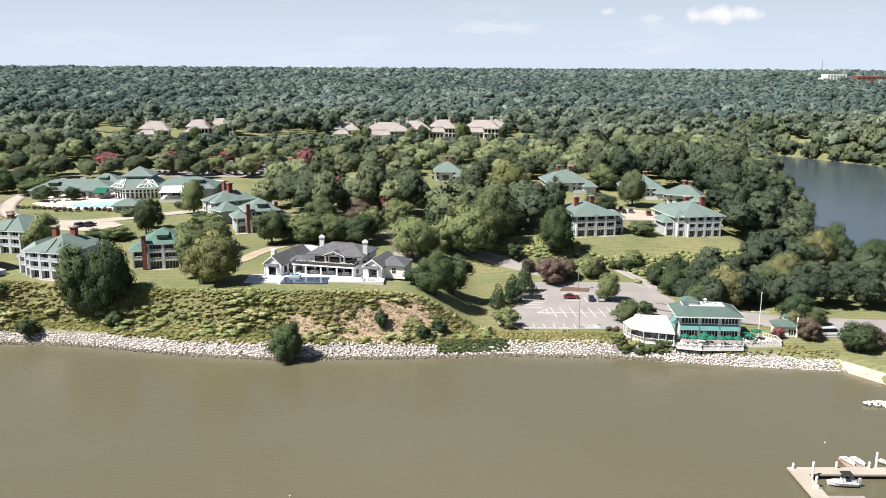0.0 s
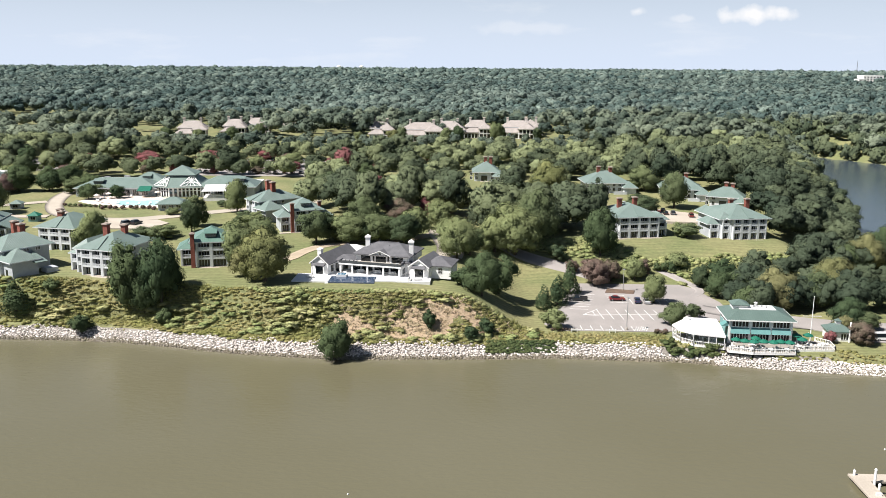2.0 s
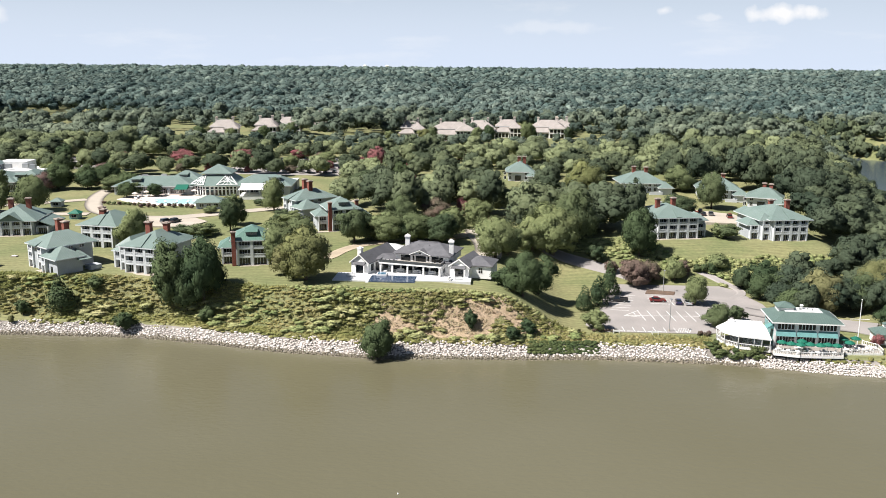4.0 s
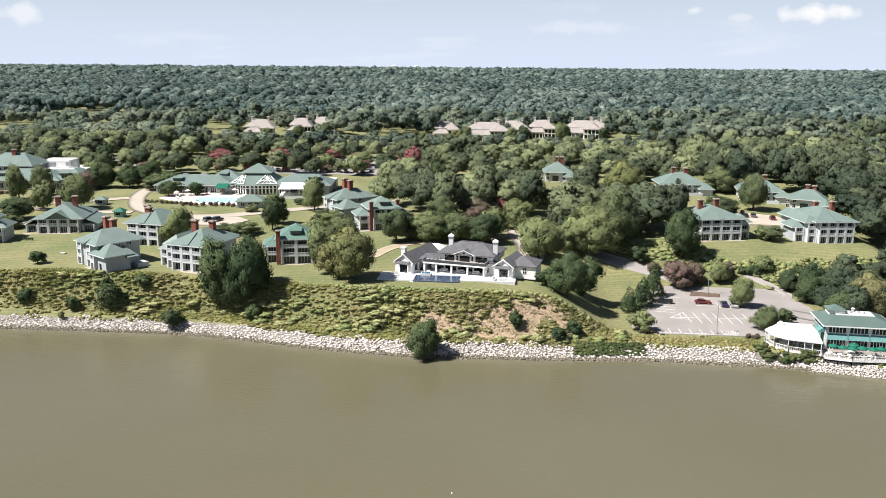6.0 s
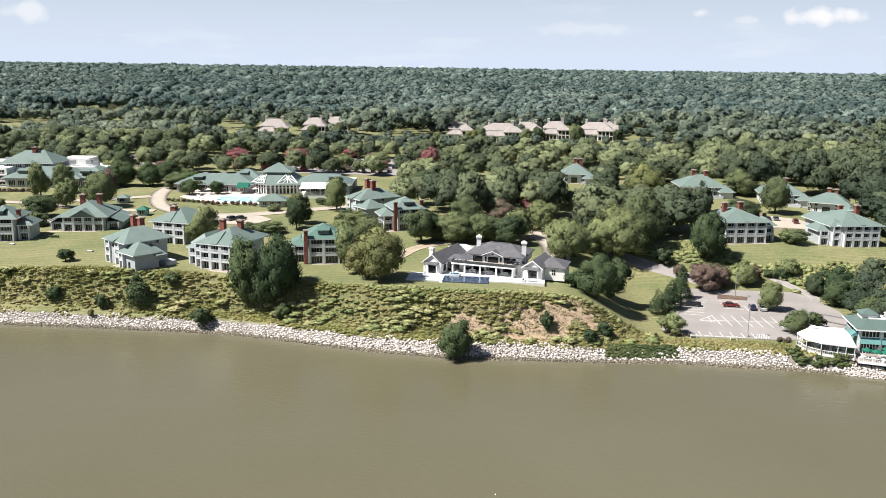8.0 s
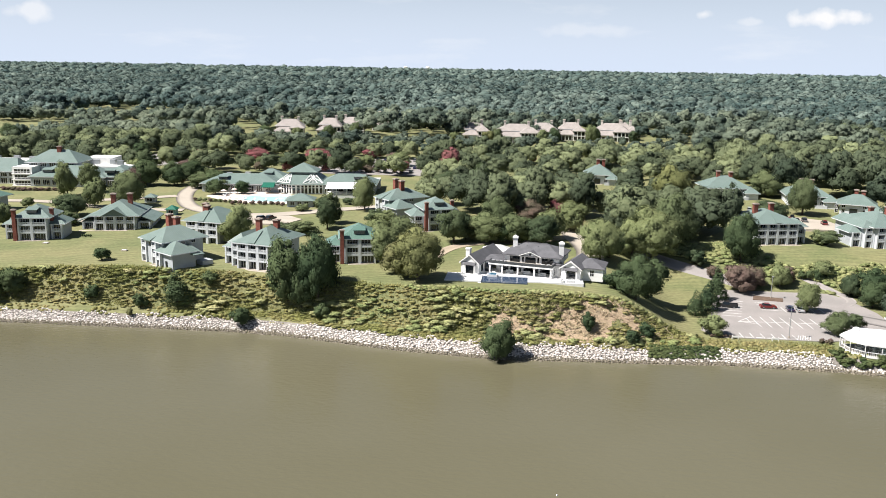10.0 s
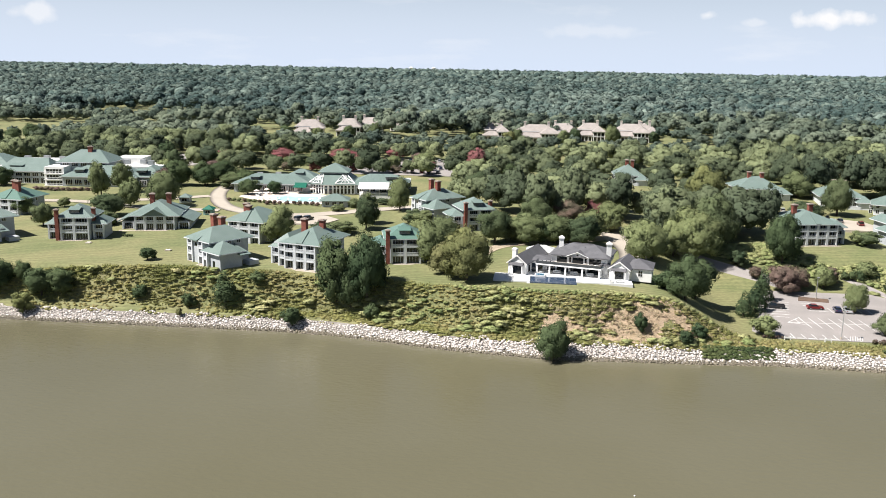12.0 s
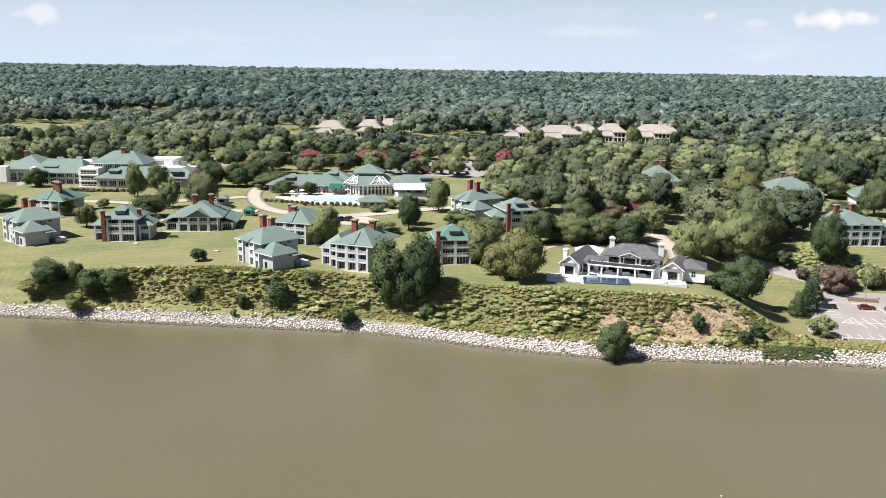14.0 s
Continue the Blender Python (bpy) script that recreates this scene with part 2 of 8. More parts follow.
CHIMNEY_STONE = material("pale_render", (0.62, 0.57, 0.53), 0.85, (0.54, 0.49, 0.45), 0.6, 0.85, 4.0)
TAUPE_ROOF = material("weathered_shingle", (0.35, 0.312, 0.292), 0.85, (0.29, 0.262, 0.245), 0.3, 0.75, 3.0, 0.3)
FLAT_ROOF = material("white_roof_membrane", (0.62, 0.62, 0.61), 0.8, (0.50, 0.50, 0.49), 0.3, 0.9, 2.0)
GLASS = glass_material("window_glass", (0.012, 0.016, 0.020))
DARK = material("dark_louvre", (0.018, 0.022, 0.022), 0.7, None, 1, 0.8, 4.0)
TEAL = material("teal_canvas", (0.125, 0.275, 0.270), 0.6, (0.105, 0.235, 0.230), 0.8, 0.85, 4.0)
TEAL_WALL = striped(material("teal_siding", (0.20, 0.35, 0.35), 0.6, (0.17, 0.31, 0.31), 0.4, 0.88, 3.0), 0.18, 0.02, "z", 0.09)
UMBRELLA = material("green_umbrella_canvas", (0.006, 0.125, 0.080), 0.6, (0.005, 0.10, 0.064), 1.0, 0.85, 4.0)
CANVAS = material("white_canvas", (0.66, 0.66, 0.66), 0.6, (0.60, 0.60, 0.60), 0.3, 0.95, 2.0)
DECK = material("weathered_decking", (0.33, 0.30, 0.27), 0.85, (0.26, 0.235, 0.21), 0.4, 0.75, 5.0, 0.3)
SOIL_BED = material("mulch", (0.16, 0.105, 0.075), 0.95, (0.11, 0.075, 0.055), 0.6, 0.65, 4.0, 0.5)
# timber of the piles; also colours the panels that stand for under-deck shade
PILE = material("dark_timber_and_deck_shade", (0.045, 0.038, 0.033), 0.9, (0.03, 0.026, 0.023), 0.6, 0.7, 5.0, 0.4)
METAL = material("grey_metal", (0.42, 0.43, 0.44), 0.45, None, 1, 0.85, 4.0, metal=0.6)
PAVING = material("pool_paving", (0.72, 0.62, 0.55), 0.85, (0.64, 0.54, 0.47), 0.3, 0.85, 2.0)
def sm(a, b, v):
    t = np.clip((v - a) / (b - a), 0.0, 1.0)
    return t * t * (3 - 2 * t)


SHORE_X = (-2000, -700, -400, -207, -115, -97, -79, -64, -40, 0, 17, 45, 59, 72, 97, 104, 112, 130, 170, 400, 2000)
SHORE_Y = (330, 290, 235, 212, 213, 212, 208, 204.5, 201.5, 203.5, 205.2, 204, 202, 199, 196, 186, 172, 160, 150, 120, 40)


def shore(x):
    """The river's edge: y of the water line at x."""
    return np.interp(x, SHORE_X, SHORE_Y)


def lake(x, y):
    """Metres inside the lake's edge (negative on land)."""
    left = x - (140.5 + (y - 300) * 0.30)
    far = 705 - (x - 275) * 1.6 - y
    return np.minimum(np.minimum(left, far), y - 312)


def height(x, y):
    """Height of the bare ground over the water."""
    x, y = np.asarray(x, float), np.asarray(y, float)
    d = y - shore(x)
    up = 12.3 + 1.9 * sm(255, 340, y) + 10 * sm(900, 4200, y)
    up = up - 2.8 * sm(-30, 25, x) * (1 - sm(330, 430, y))
    foot = 3.0 + 0.5 * sm(15, 40, d)
    bank = sm(8, np.interp(x, (-115, -85, -62, -40), (17.5, 18.5, 20.0, 20.5)), d)
    k = sm(-9, 14, x) * (1 - sm(268, 300, y))
    k = np.maximum(k, sm(104, 122, x) * (1 - sm(300, 335, y)))
    land = up * bank + foot * (1 - bank)
    land = land * (1 - k) + (2.6 + 0 * d) * k
    low = sm(0, 6.5, d) * 2.8
    h = np.where(d < 8, np.minimum(low, land), land)
    h = np.where(d < 0, np.maximum(d * 0.35, -4.0), h)
    l = lake(x, y)
    return h * (1 - sm(-34, 0, l)) - np.minimum(sm(-2, 6, l) * 2.0, 2.0)


def ground_at(x, y):
    return float(height(x, y))


# ---- building helpers ----
def link_mesh(name, me, mat, parent=None, label=""):
    ob = new(name, me)
    if mat:
        me.materials.append(mat)
    if parent:
        ob.parent = parent
    if label:
        ob["label"] = label
    return ob


def part(name, bm, mat, parent=None, label=""):
    """Links a bmesh as one mesh object under a thing or under a part."""
    me = bpy.data.meshes.new(name)
    bmesh.ops.recalc_face_normals(bm, faces=bm.faces)
    bm.to_mesh(me)
    bm.free()
    return link_mesh(name, me, mat, parent, label)


def np_mesh(name, verts, tris, mat, parent=None, label="", tint=None, smooth=False, normals=None):
    """A mesh from arrays of vertices and triangles; tint: one value a vertex; normals: one a vertex."""
    me = bpy.data.meshes.new(name)
    verts, tris = np.asarray(verts, np.float32), np.asarray(tris, np.int32)
    me.vertices.add(len(verts))
    me.vertices.foreach_set("co", verts.ravel())
    me.loops.add(tris.size)
    me.loops.foreach_set("vertex_index", tris.ravel())
    me.polygons.add(len(tris))
    me.polygons.foreach_set("loop_start", np.arange(0, tris.size, 3, dtype=np.int32))
    if smooth or normals is not None:
        me.polygons.foreach_set("use_smooth", np.ones(len(tris), bool))
    me.update(calc_edges=True)
    if normals is not None:
        me.normals_split_custom_set_from_vertices(np.asarray(normals, np.float32))
    if tint is not None:
        me.attributes.new("tint", "FLOAT", "POINT").data.foreach_set("value", np.asarray(tint, np.float32))
    return link_mesh(name, me, mat, parent, label)


def B():
    return bmesh.new()


def box(bm, x0, x1, y0, y1, z0, z1):
    vs = [bm.verts.new((x, y, z)) for z in (z0, z1) for x, y in ((x0, y0), (x1, y0), (x1, y1), (x0, y1))]
    for f in ((3, 2, 1, 0), (4, 5, 6, 7), (0, 1, 5, 4), (1, 2, 6, 5), (2, 3, 7, 6), (3, 0, 4, 7)):
        bm.faces.new([vs[i] for i in f])
    return bm


def solid(bm, bottom, top):
    """A closed block between two rings of as many corners."""
    a, b = [bm.verts.new(p) for p in bottom], [bm.verts.new(p) for p in top]
    k = len(a)
    bm.faces.new(a[::-1])
    bm.faces.new(b)
    for i in range(k):
        bm.faces.new((a[i], a[(i + 1) % k], b[(i + 1) % k], b[i]))
    return bm


def tube(bm, p, q, r0, r1=None, n=8):
    """A tapered round bar from p to q."""
    r1 = r0 if r1 is None else r1
    p, q = Vector(p), Vector(q)
    rot = (q - p).to_track_quat("Z", "Y")
    ring = [Vector((math.cos(2 * math.pi * i / n), math.sin(2 * math.pi * i / n), 0)) for i in range(n)]
    return solid(bm, [p + rot @ (v * r0) for v in ring], [q + rot @ (v * r1) for v in ring])


def hip(bm, x0, x1, y0, y1, z, h, over=0.7, thick=0.25, ridge=None):
    """A hipped roof over a rectangle, with eaves and a fascia. ridge: length of the ridge (0: a pyramid)."""
    x0, x1, y0, y1 = x0 - over, x1 + over, y0 - over, y1 + over
    w, d = x1 - x0, y1 - y0
    cx, cy = (x0 + x1) / 2, (y0 + y1) / 2
    if ridge is None:
        ridge = max(abs(w - d), 0.2)
    r = max(ridge, 0.04) / 2
    ra, rb = ((cx - r, cy, z + h), (cx + r, cy, z + h)) if w >= d else ((cx, cy - r, z + h), (cx, cy + r, z + h))
    lo = [bm.verts.new(p) for p in ((x0, y0, z - thick), (x1, y0, z - thick), (x1, y1, z - thick), (x0, y1, z - thick))]
    ev = [bm.verts.new(p) for p in ((x0, y0, z), (x1, y0, z), (x1, y1, z), (x0, y1, z))]
    a, b = bm.verts.new(ra), bm.verts.new(rb)
    bm.faces.new(lo[::-1])
    for i in range(4):
        bm.faces.new((lo[i], lo[(i + 1) % 4], ev[(i + 1) % 4], ev[i]))
    if w >= d:
        for f in ((ev[0], ev[1], b, a), (ev[1], ev[2], b), (ev[2], ev[3], a, b), (ev[3], ev[0], a)):
            bm.faces.new(f)
    else:
        for f in ((ev[0], ev[1], a), (ev[1], ev[2], b, a), (ev[2], ev[3], b), (ev[3], ev[0], a, b)):
            bm.faces.new(f)
    return bm


def gable(bm, x0, x1, y0, y1, z, h, over=0.5, thick=0.22, along="y"):
    """A gabled roof of two slabs; the ridge runs along y or x."""
    if along == "y":
        c, e = (x0 + x1) / 2, over * h / ((x1 - x0) / 2)
        for s, xe in ((-1, x0 - over), (1, x1 + over)):
            p = [(xe, y0 - over, z - e), (c, y0 - over, z + h), (c, y1 + over, z + h), (xe, y1 + over, z - e)]
            solid(bm, p, [(x, y, zz + thick) for x, y, zz in p])
    else:
        c, e = (y0 + y1) / 2, over * h / ((y1 - y0) / 2)
        for s, ye in ((-1, y0 - over), (1, y1 + over)):
            p = [(x0 - over, ye, z - e), (x0 - over, c, z + h), (x1 + over, c, z + h), (x1 + over, ye, z - e)]
            solid(bm, p, [(x, y, zz + thick) for x, y, zz in p])
    return bm


def gable_wall(bm, x0, x1, y, z, h, thick=0.25):
    solid(bm, [(x0, y, z), (x1, y, z), ((x0 + x1) / 2, y, z + h)], [(x0, y + thick, z), (x1, y + thick, z), ((x0 + x1) / 2, y + thick, z + h)])
    return bm


def empty(name, x, y, z=None, turn=0.0):
    ob = new(name)
    ob.matrix_world = pose(x, y, ground_at(x, y) if z is None else z, 0, 0, turn)
    return ob


def window(parent, x0, x1, y, z0, z1, cols=2, rows=1, face="front", mat=WHITE, glass=GLASS, name="window", fw=0.09, proud=0.06):
    """A window or glazed door on a wall: glass, frame and bars, proud of the wall. face: which way it looks (front -y, back +y, left -x,
    right +x); for the sides x0 and x1 run along y, and y is the wall's x."""
    s = {"front": -1, "back": 1, "left": -1, "right": 1}[face]
    side = face in ("left", "right")

    def bx(bm, a0, a1, d0, d1, c0, c1):
        d0, d1 = sorted((y + s * d0, y + s * d1))
        return box(bm, d0, d1, a0, a1, c0, c1) if side else box(bm, a0, a1, d0, d1, c0, c1)

    g = part(name, bx(B(), x0, x1, -0.05, proud * 0.4, z0, z1), glass, parent)
    bm = B()
    for a0, a1, c0, c1 in ((x0 - fw, x0, z0 - fw, z1 + fw), (x1, x1 + fw, z0 - fw, z1 + fw), (x0, x1, z1, z1 + fw), (x0, x1, z0 - fw, z0)):
        bx(bm, a0, a1, -0.05, proud, c0, c1)
    for i in range(1, cols):
        a = x0 + (x1 - x0) * i / cols
        bx(bm, a - fw * 0.4, a + fw * 0.4, 0.0, proud * 0.85, z0, z1)
    for i in range(1, rows):
        c = z0 + (z1 - z0) * i / rows
        bx(bm, x0, x1, 0.0, proud * 0.8, c - fw * 0.35, c + fw * 0.35)
    part("window_frame", bm, mat, g)
    return g


def railing(parent, p, q, z, h=1.0, mat=WHITE, gap=0.28, name="railing"):
    """A balustrade from p to q (plan points), standing at z."""
    p, q = Vector((*p, z)), Vector((*q, z))
    run = q - p
    k = max(2, int(run.length / gap))
    t = run.normalized()
    nrm = Vector((-t.y, t.x, 0)) * 0.04
    bm = B()

    def bar(a, b, lo, hi, w):
        o = nrm * w
        solid(bm, [a - o + Vector((0, 0, lo)), b - o + Vector((0, 0, lo)), b + o + Vector((0, 0, lo)), a + o + Vector((0, 0, lo))],
              [a - o + Vector((0, 0, hi)), b - o + Vector((0, 0, hi)), b + o + Vector((0, 0, hi)), a + o + Vector((0, 0, hi))])

    bar(p, q, h - 0.12, h, 1.4)
    bar(p, q, 0.08, 0.18, 1.0)
    for i in range(k):
        c = p + run * ((i + 0.5) / k)
        bar(c - t * 0.035, c + t * 0.035, 0.18, h - 0.12, 0.5)
    return part(name, bm, mat, parent)


# ---- ground and water ----
def spaced(*runs):
    """Grid lines: runs of (start, end, step)."""
    out = []
    for a, b, s in runs:
        out.extend(np.arange(a, b, s))
    return np.array(out + [runs[-1][1]])


gx = spaced((-7000, -1500, 500), (-1500, -500, 60), (-500, -250, 10), (-250, 150, 2.0), (150, 400, 8), (400, 1500, 60), (1500, 7000, 500))
gy = spaced((-3000, 100, 300), (100, 190, 10), (190, 250, 1.25), (250, 340, 2.0), (340, 480, 5), (480, 1000, 20), (1000, 7000, 200))
X, Y = np.meshgrid(gx, gy)
Z = height(X, Y)
rough = np.sin(X * 0.31 + 1.7 * np.sin(Y * 0.11)) * np.sin(Y * 0.27 + X * 0.05) * 0.10
Z = Z + np.where((Z > 3.2) & (np.abs(X) < 400), rough, 0)
nx, ny = len(gx), len(gy)
idx = np.arange(nx * ny).reshape(ny, nx)
q = np.stack([idx[:-1, :-1], idx[:-1, 1:], idx[1:, 1:], idx[1:, :-1]], -1).reshape(-1, 4)
ground = np_mesh("ground", np.stack([X, Y, Z], -1).reshape(-1, 3), np.concatenate([q[:, [0, 1, 2]], q[:, [0, 2, 3]]]), LAWN, smooth=True)
tagged(ground, "mown and patchy green grass ground of a river bank", "ground", kind="structure")


def water_material(name, colour, second, bump):
    m = material(name, colour, 0.16, second, 0.012, None)
    n, l = m.node_tree.nodes, m.node_tree.links
    b = n["Principled BSDF"]
    b.inputs["IOR"].default_value, b.inputs["Specular IOR Level"].default_value = 1.33, 0.5
    tc = n.new("ShaderNodeTexCoord")
    mp = n.new("ShaderNodeMapping")
    mp.inputs["Scale"].default_value = (0.55, 1.0, 1.0)
    l.new(tc.outputs["Object"], mp.inputs[0])
    t = n.new("ShaderNodeTexNoise")
    t.inputs["Scale"].default_value, t.inputs["Detail"].default_value = 0.9, 6.0
    l.new(mp.outputs[0], t.inputs["Vector"])
    bp = n.new("ShaderNodeBump")
    bp.inputs["Strength"].default_value, bp.inputs["Distance"].default_value = bump, 0.25
    l.new(t.outputs[0], bp.inputs["Height"])
    l.new(bp.outputs[0], b.inputs["Normal"])
    return m


RIVER = water_material("muddy_river_water", (0.104, 0.096, 0.059), (0.115, 0.107, 0.070), 0.35)
# the lake's base colours carry some blue of the reflected sky
LAKE = water_material("dark_lake_water_sky_tinted", (0.040, 0.058, 0.072), (0.050, 0.066, 0.080), 0.3)
bm = B()
bmesh.ops.create_grid(bm, x_segments=24, y_segments=8, size=1)
bmesh.ops.scale(bm, vec=(6000, 1650, 1), verts=bm.verts)
bmesh.ops.translate(bm, vec=(0, -1350, 0), verts=bm.verts)
river = part("water", bm, RIVER)
tagged(river, "calm muddy olive-brown river water", "river", kind="structure")
bm = B()
solid(bm, [(120, 305, -0.4), (700, 305, -0.4), (700, 760, -0.4), (230, 760, -0.4)], [(120, 305, 0), (700, 305, 0), (700, 760, 0), (230, 760, 0)])
tagged(part("water", bm, LAKE), "still dark grey-blue lake water", "lake", kind="structure")


def ribbon(name, pts, width, mat, label, lift=0.14, step=2.0, kind="structure", category="road", ends=None):
    """A strip laid on the ground along a smoothed line of plan points."""
    p = np.array(pts, float)
    for _ in range(3):
        a, b = p[:-1] * 0.75 + p[1:] * 0.25, p[:-1] * 0.25 + p[1:] * 0.75
        p = np.concatenate([p[:1], np.stack([a, b], 1).reshape(-1, 2), p[-1:]])
    seg = np.r_[0, np.cumsum(np.hypot(*np.diff(p, axis=0).T))]
    s = np.linspace(0, seg[-1], max(3, int(seg[-1] / step)))
    c = np.stack([np.interp(s, seg, p[:, 0]), np.interp(s, seg, p[:, 1])], -1)
    t = np.gradient(c, axis=0)
    t /= np.linalg.norm(t, axis=1)[:, None] + 1e-9
    nrm = np.stack([-t[:, 1], t[:, 0]], -1)
    k = 5
    off = np.linspace(-width / 2, width / 2, k)
    P = c[:, None, :] + nrm[:, None, :] * off[None, :, None]
    z = height(P[..., 0], P[..., 1]) + lift
    V = np.concatenate([P, z[..., None]], -1).reshape(-1, 3)
    low = V.copy()
    i = np.arange(len(c) * k).reshape(len(c), k)
    q = np.stack([i[:-1, :-1], i[:-1, 1:], i[1:, 1:], i[1:, :-1]], -1).reshape(-1, 4)
    tris = np.concatenate([q[:, [0, 2, 1]], q[:, [0, 3, 2]]])
    # edges go down into the ground
    n = len(V)
    low[:, 2] -= 0.4
    V = np.concatenate([V, low])
    sides = []
    for e in (i[:, 0], i[:, -1]):
        a, b = e[:-1], e[1:]
        sides += [np.stack([a, b, b + n], -1), np.stack([a, b + n, a + n], -1)]
    ob = np_mesh(name, V, np.concatenate([tris] + sides), mat, smooth=False)
    return tagged(ob, label, category, kind=kind)


# ---- plants: shapes ----
def ico(level):
    bm = B()
    bmesh.ops.create_icosphere(bm, subdivisions=level, radius=1)
    v = np.array([x.co[:] for x in bm.verts])
    f = np.array([[x.index for x in p.verts] for p in bm.faces])
    bm.free()
    return v, f


ICO = {1: ico(1), 2: ico(2)}


def lumpy(rng, level, amount):
    v, f = ICO[level]
    return v * (1 + rng.uniform(-amount, amount, (len(v), 1))), f


def leaf_tris(rng, at, out, size, loose=0.28):
    """Small leaf clumps at points, facing roughly outwards: one triangle each."""
    n = len(at)
    nrm = out + rng.normal(0, loose, (n, 3))
    nrm /= np.linalg.norm(nrm, axis=1)[:, None]
    a = np.cross(nrm, rng.normal(0, 1, (n, 3)))
    a /= np.linalg.norm(a, axis=1)[:, None] + 1e-9
    b = np.cross(nrm, a)
    s = (size * rng.uniform(0.55, 1.4, n))[:, None]
    V = []
    for k in range(3):
        g = k * 2.0944 + rng.uniform(-0.45, 0.45, (n, 1))
        V.append(at + (a * np.cos(g) + b * np.sin(g)) * s)
    return np.stack(V, 1).reshape(-1, 3), np.arange(3 * n).reshape(-1, 3)


def foliage(rng, C, R, count, size, core, level=1, down=0.35, up=0.45, stand=(0.82, 1.10), solid_lobes=0):
    """Leaf clumps over lobes (centres C, radii R) round one dark core (the last lobe)."""
    v, f = lumpy(rng, level, 0.14)
    f = f[v[f][:, :, 2].max(1) > -0.45]
    vn = v / np.linalg.norm(v, axis=1)[:, None]
    v = v * R[-1] * core + C[-1]
    w = R[:, 0] * R[:, 2]
    k = rng.choice(len(C), count * 3, p=w / w.sum())
    d = rng.normal(0, 1, (count * 3, 3))
    d[:, 2] = np.where(d[:, 2] < 0, d[:, 2] * down, d[:, 2])
    d /= np.linalg.norm(d, axis=1)[:, None]
    P = C[k] + d * R[k] * rng.uniform(*stand, (len(k), 1))
    q = np.linalg.norm((P[:, None] - C[None]) / R[None], axis=2)
    q[np.arange(len(k)), k] = 9
    keep = np.flatnonzero(q.min(1) > 0.84)[:count]
    out = P[keep] - C[-1]
    out /= np.linalg.norm(out, axis=1)[:, None] + 1e-9
    way = d[keep] * 0.62 + out * 0.8 + (0, 0, up)
    lv, lf = leaf_tris(rng, P[keep], way, size)
    # each leaf mass is closed behind its outer leaves
    if solid_lobes:
        mv, mf = lumpy(rng, solid_lobes, 0.24)
        mn = mv / np.linalg.norm(mv, axis=1)[:, None]
        for j in range(len(C) - 1):
            turn = rng.permutation(3)
            o = mn[:, turn] * 0.62 + 0.8 * (C[j] - C[-1]) / (np.linalg.norm(C[j] - C[-1]) + 1e-9) + (0, 0, up)
            f = np.concatenate([f, (mf if (turn[1] - turn[0]) % 3 == 1 else mf[:, ::-1]) + len(v)])
            v = np.concatenate([v, mv[:, turn] * R[j] * (0.80 if solid_lobes == 1 else 0.64) + C[j]])
            vn = np.concatenate([vn, o / (np.linalg.norm(o, axis=1)[:, None] + 1e-9)])
    V = np.concatenate([v, lv])
    V[:, 2] = np.maximum(V[:, 2], 0.1)
    ln = np.repeat(way + rng.normal(0, 0.17, way.shape), 3, axis=0)
    return V, np.concatenate([f, lf + len(v)]), np.concatenate([vn, ln / np.linalg.norm(ln, axis=1)[:, None]])


def crown(seed, lobes, level, leaves, size, shape="broad", low=-0.45):
    """A crown 10 m wide and 10 m high from its base: rounded leaf masses over an uneven egg."""
    rng = np.random.default_rng(seed)
    if shape == "conifer":
        z = np.linspace(1.0, 9.0, lobes)
        rad = 0.5 + 3.2 * (1 - z / 10.2)
        ang = rng.uniform(0, 6.28, lobes)
        C = np.stack([np.cos(ang) * rad * 0.30, np.sin(ang) * rad * 0.30, z], 1)
        R = np.stack([rad, rad, np.full(lobes, 1.5)], 1)
        C, R = np.concatenate([C, [[0, 0, 4.0]]]), np.concatenate([R, [[2.2, 2.2, 4.4]]])
        return foliage(rng, C, R, leaves, size, 0.8, level, 0.6, 0.2)
    u = (np.arange(lobes) + 0.5) / lobes
    dz = 1 - (1 - low) * u
    ang = np.arange(lobes) * 2.399 + rng.uniform(-0.35, 0.35, lobes)
    flat = np.sqrt(1 - dz * dz)
    reach = rng.uniform(0.70, 1.18, lobes)
    lean = rng.normal(0, 0.5, 2)
    C = np.stack([np.cos(ang) * flat * 3.35 * reach + lean[0] * dz, np.sin(ang) * flat * 3.35 * reach + lean[1] * dz, 4.7 + dz * 3.6 * reach], 1)
    r = rng.uniform(0.95, 1.95, lobes) * (1.0 if lobes > 12 else 1.3)
    R = np.stack([r, r, r * rng.uniform(0.72, 0.92, lobes)], 1)
    C = np.concatenate([C, [[lean[0] * 0.3, lean[1] * 0.3, 5.0]]])
    R = np.concatenate([R, [[3.0, 3.0, 3.1]]])
    return foliage(rng, C, R, leaves, size, 0.98, level, 0.8, 0.25, stand=(0.84, 1.12), solid_lobes=2 if leaves > 1280 else 1)


def data_of(ob):
    """The mesh of a throw-away object."""
    me = ob.data
    bpy.data.objects.remove(ob)
    return me


def crown_mesh(shape, mat):
    v, f, n = shape
    return data_of(np_mesh("crown", v, f, mat, normals=n))


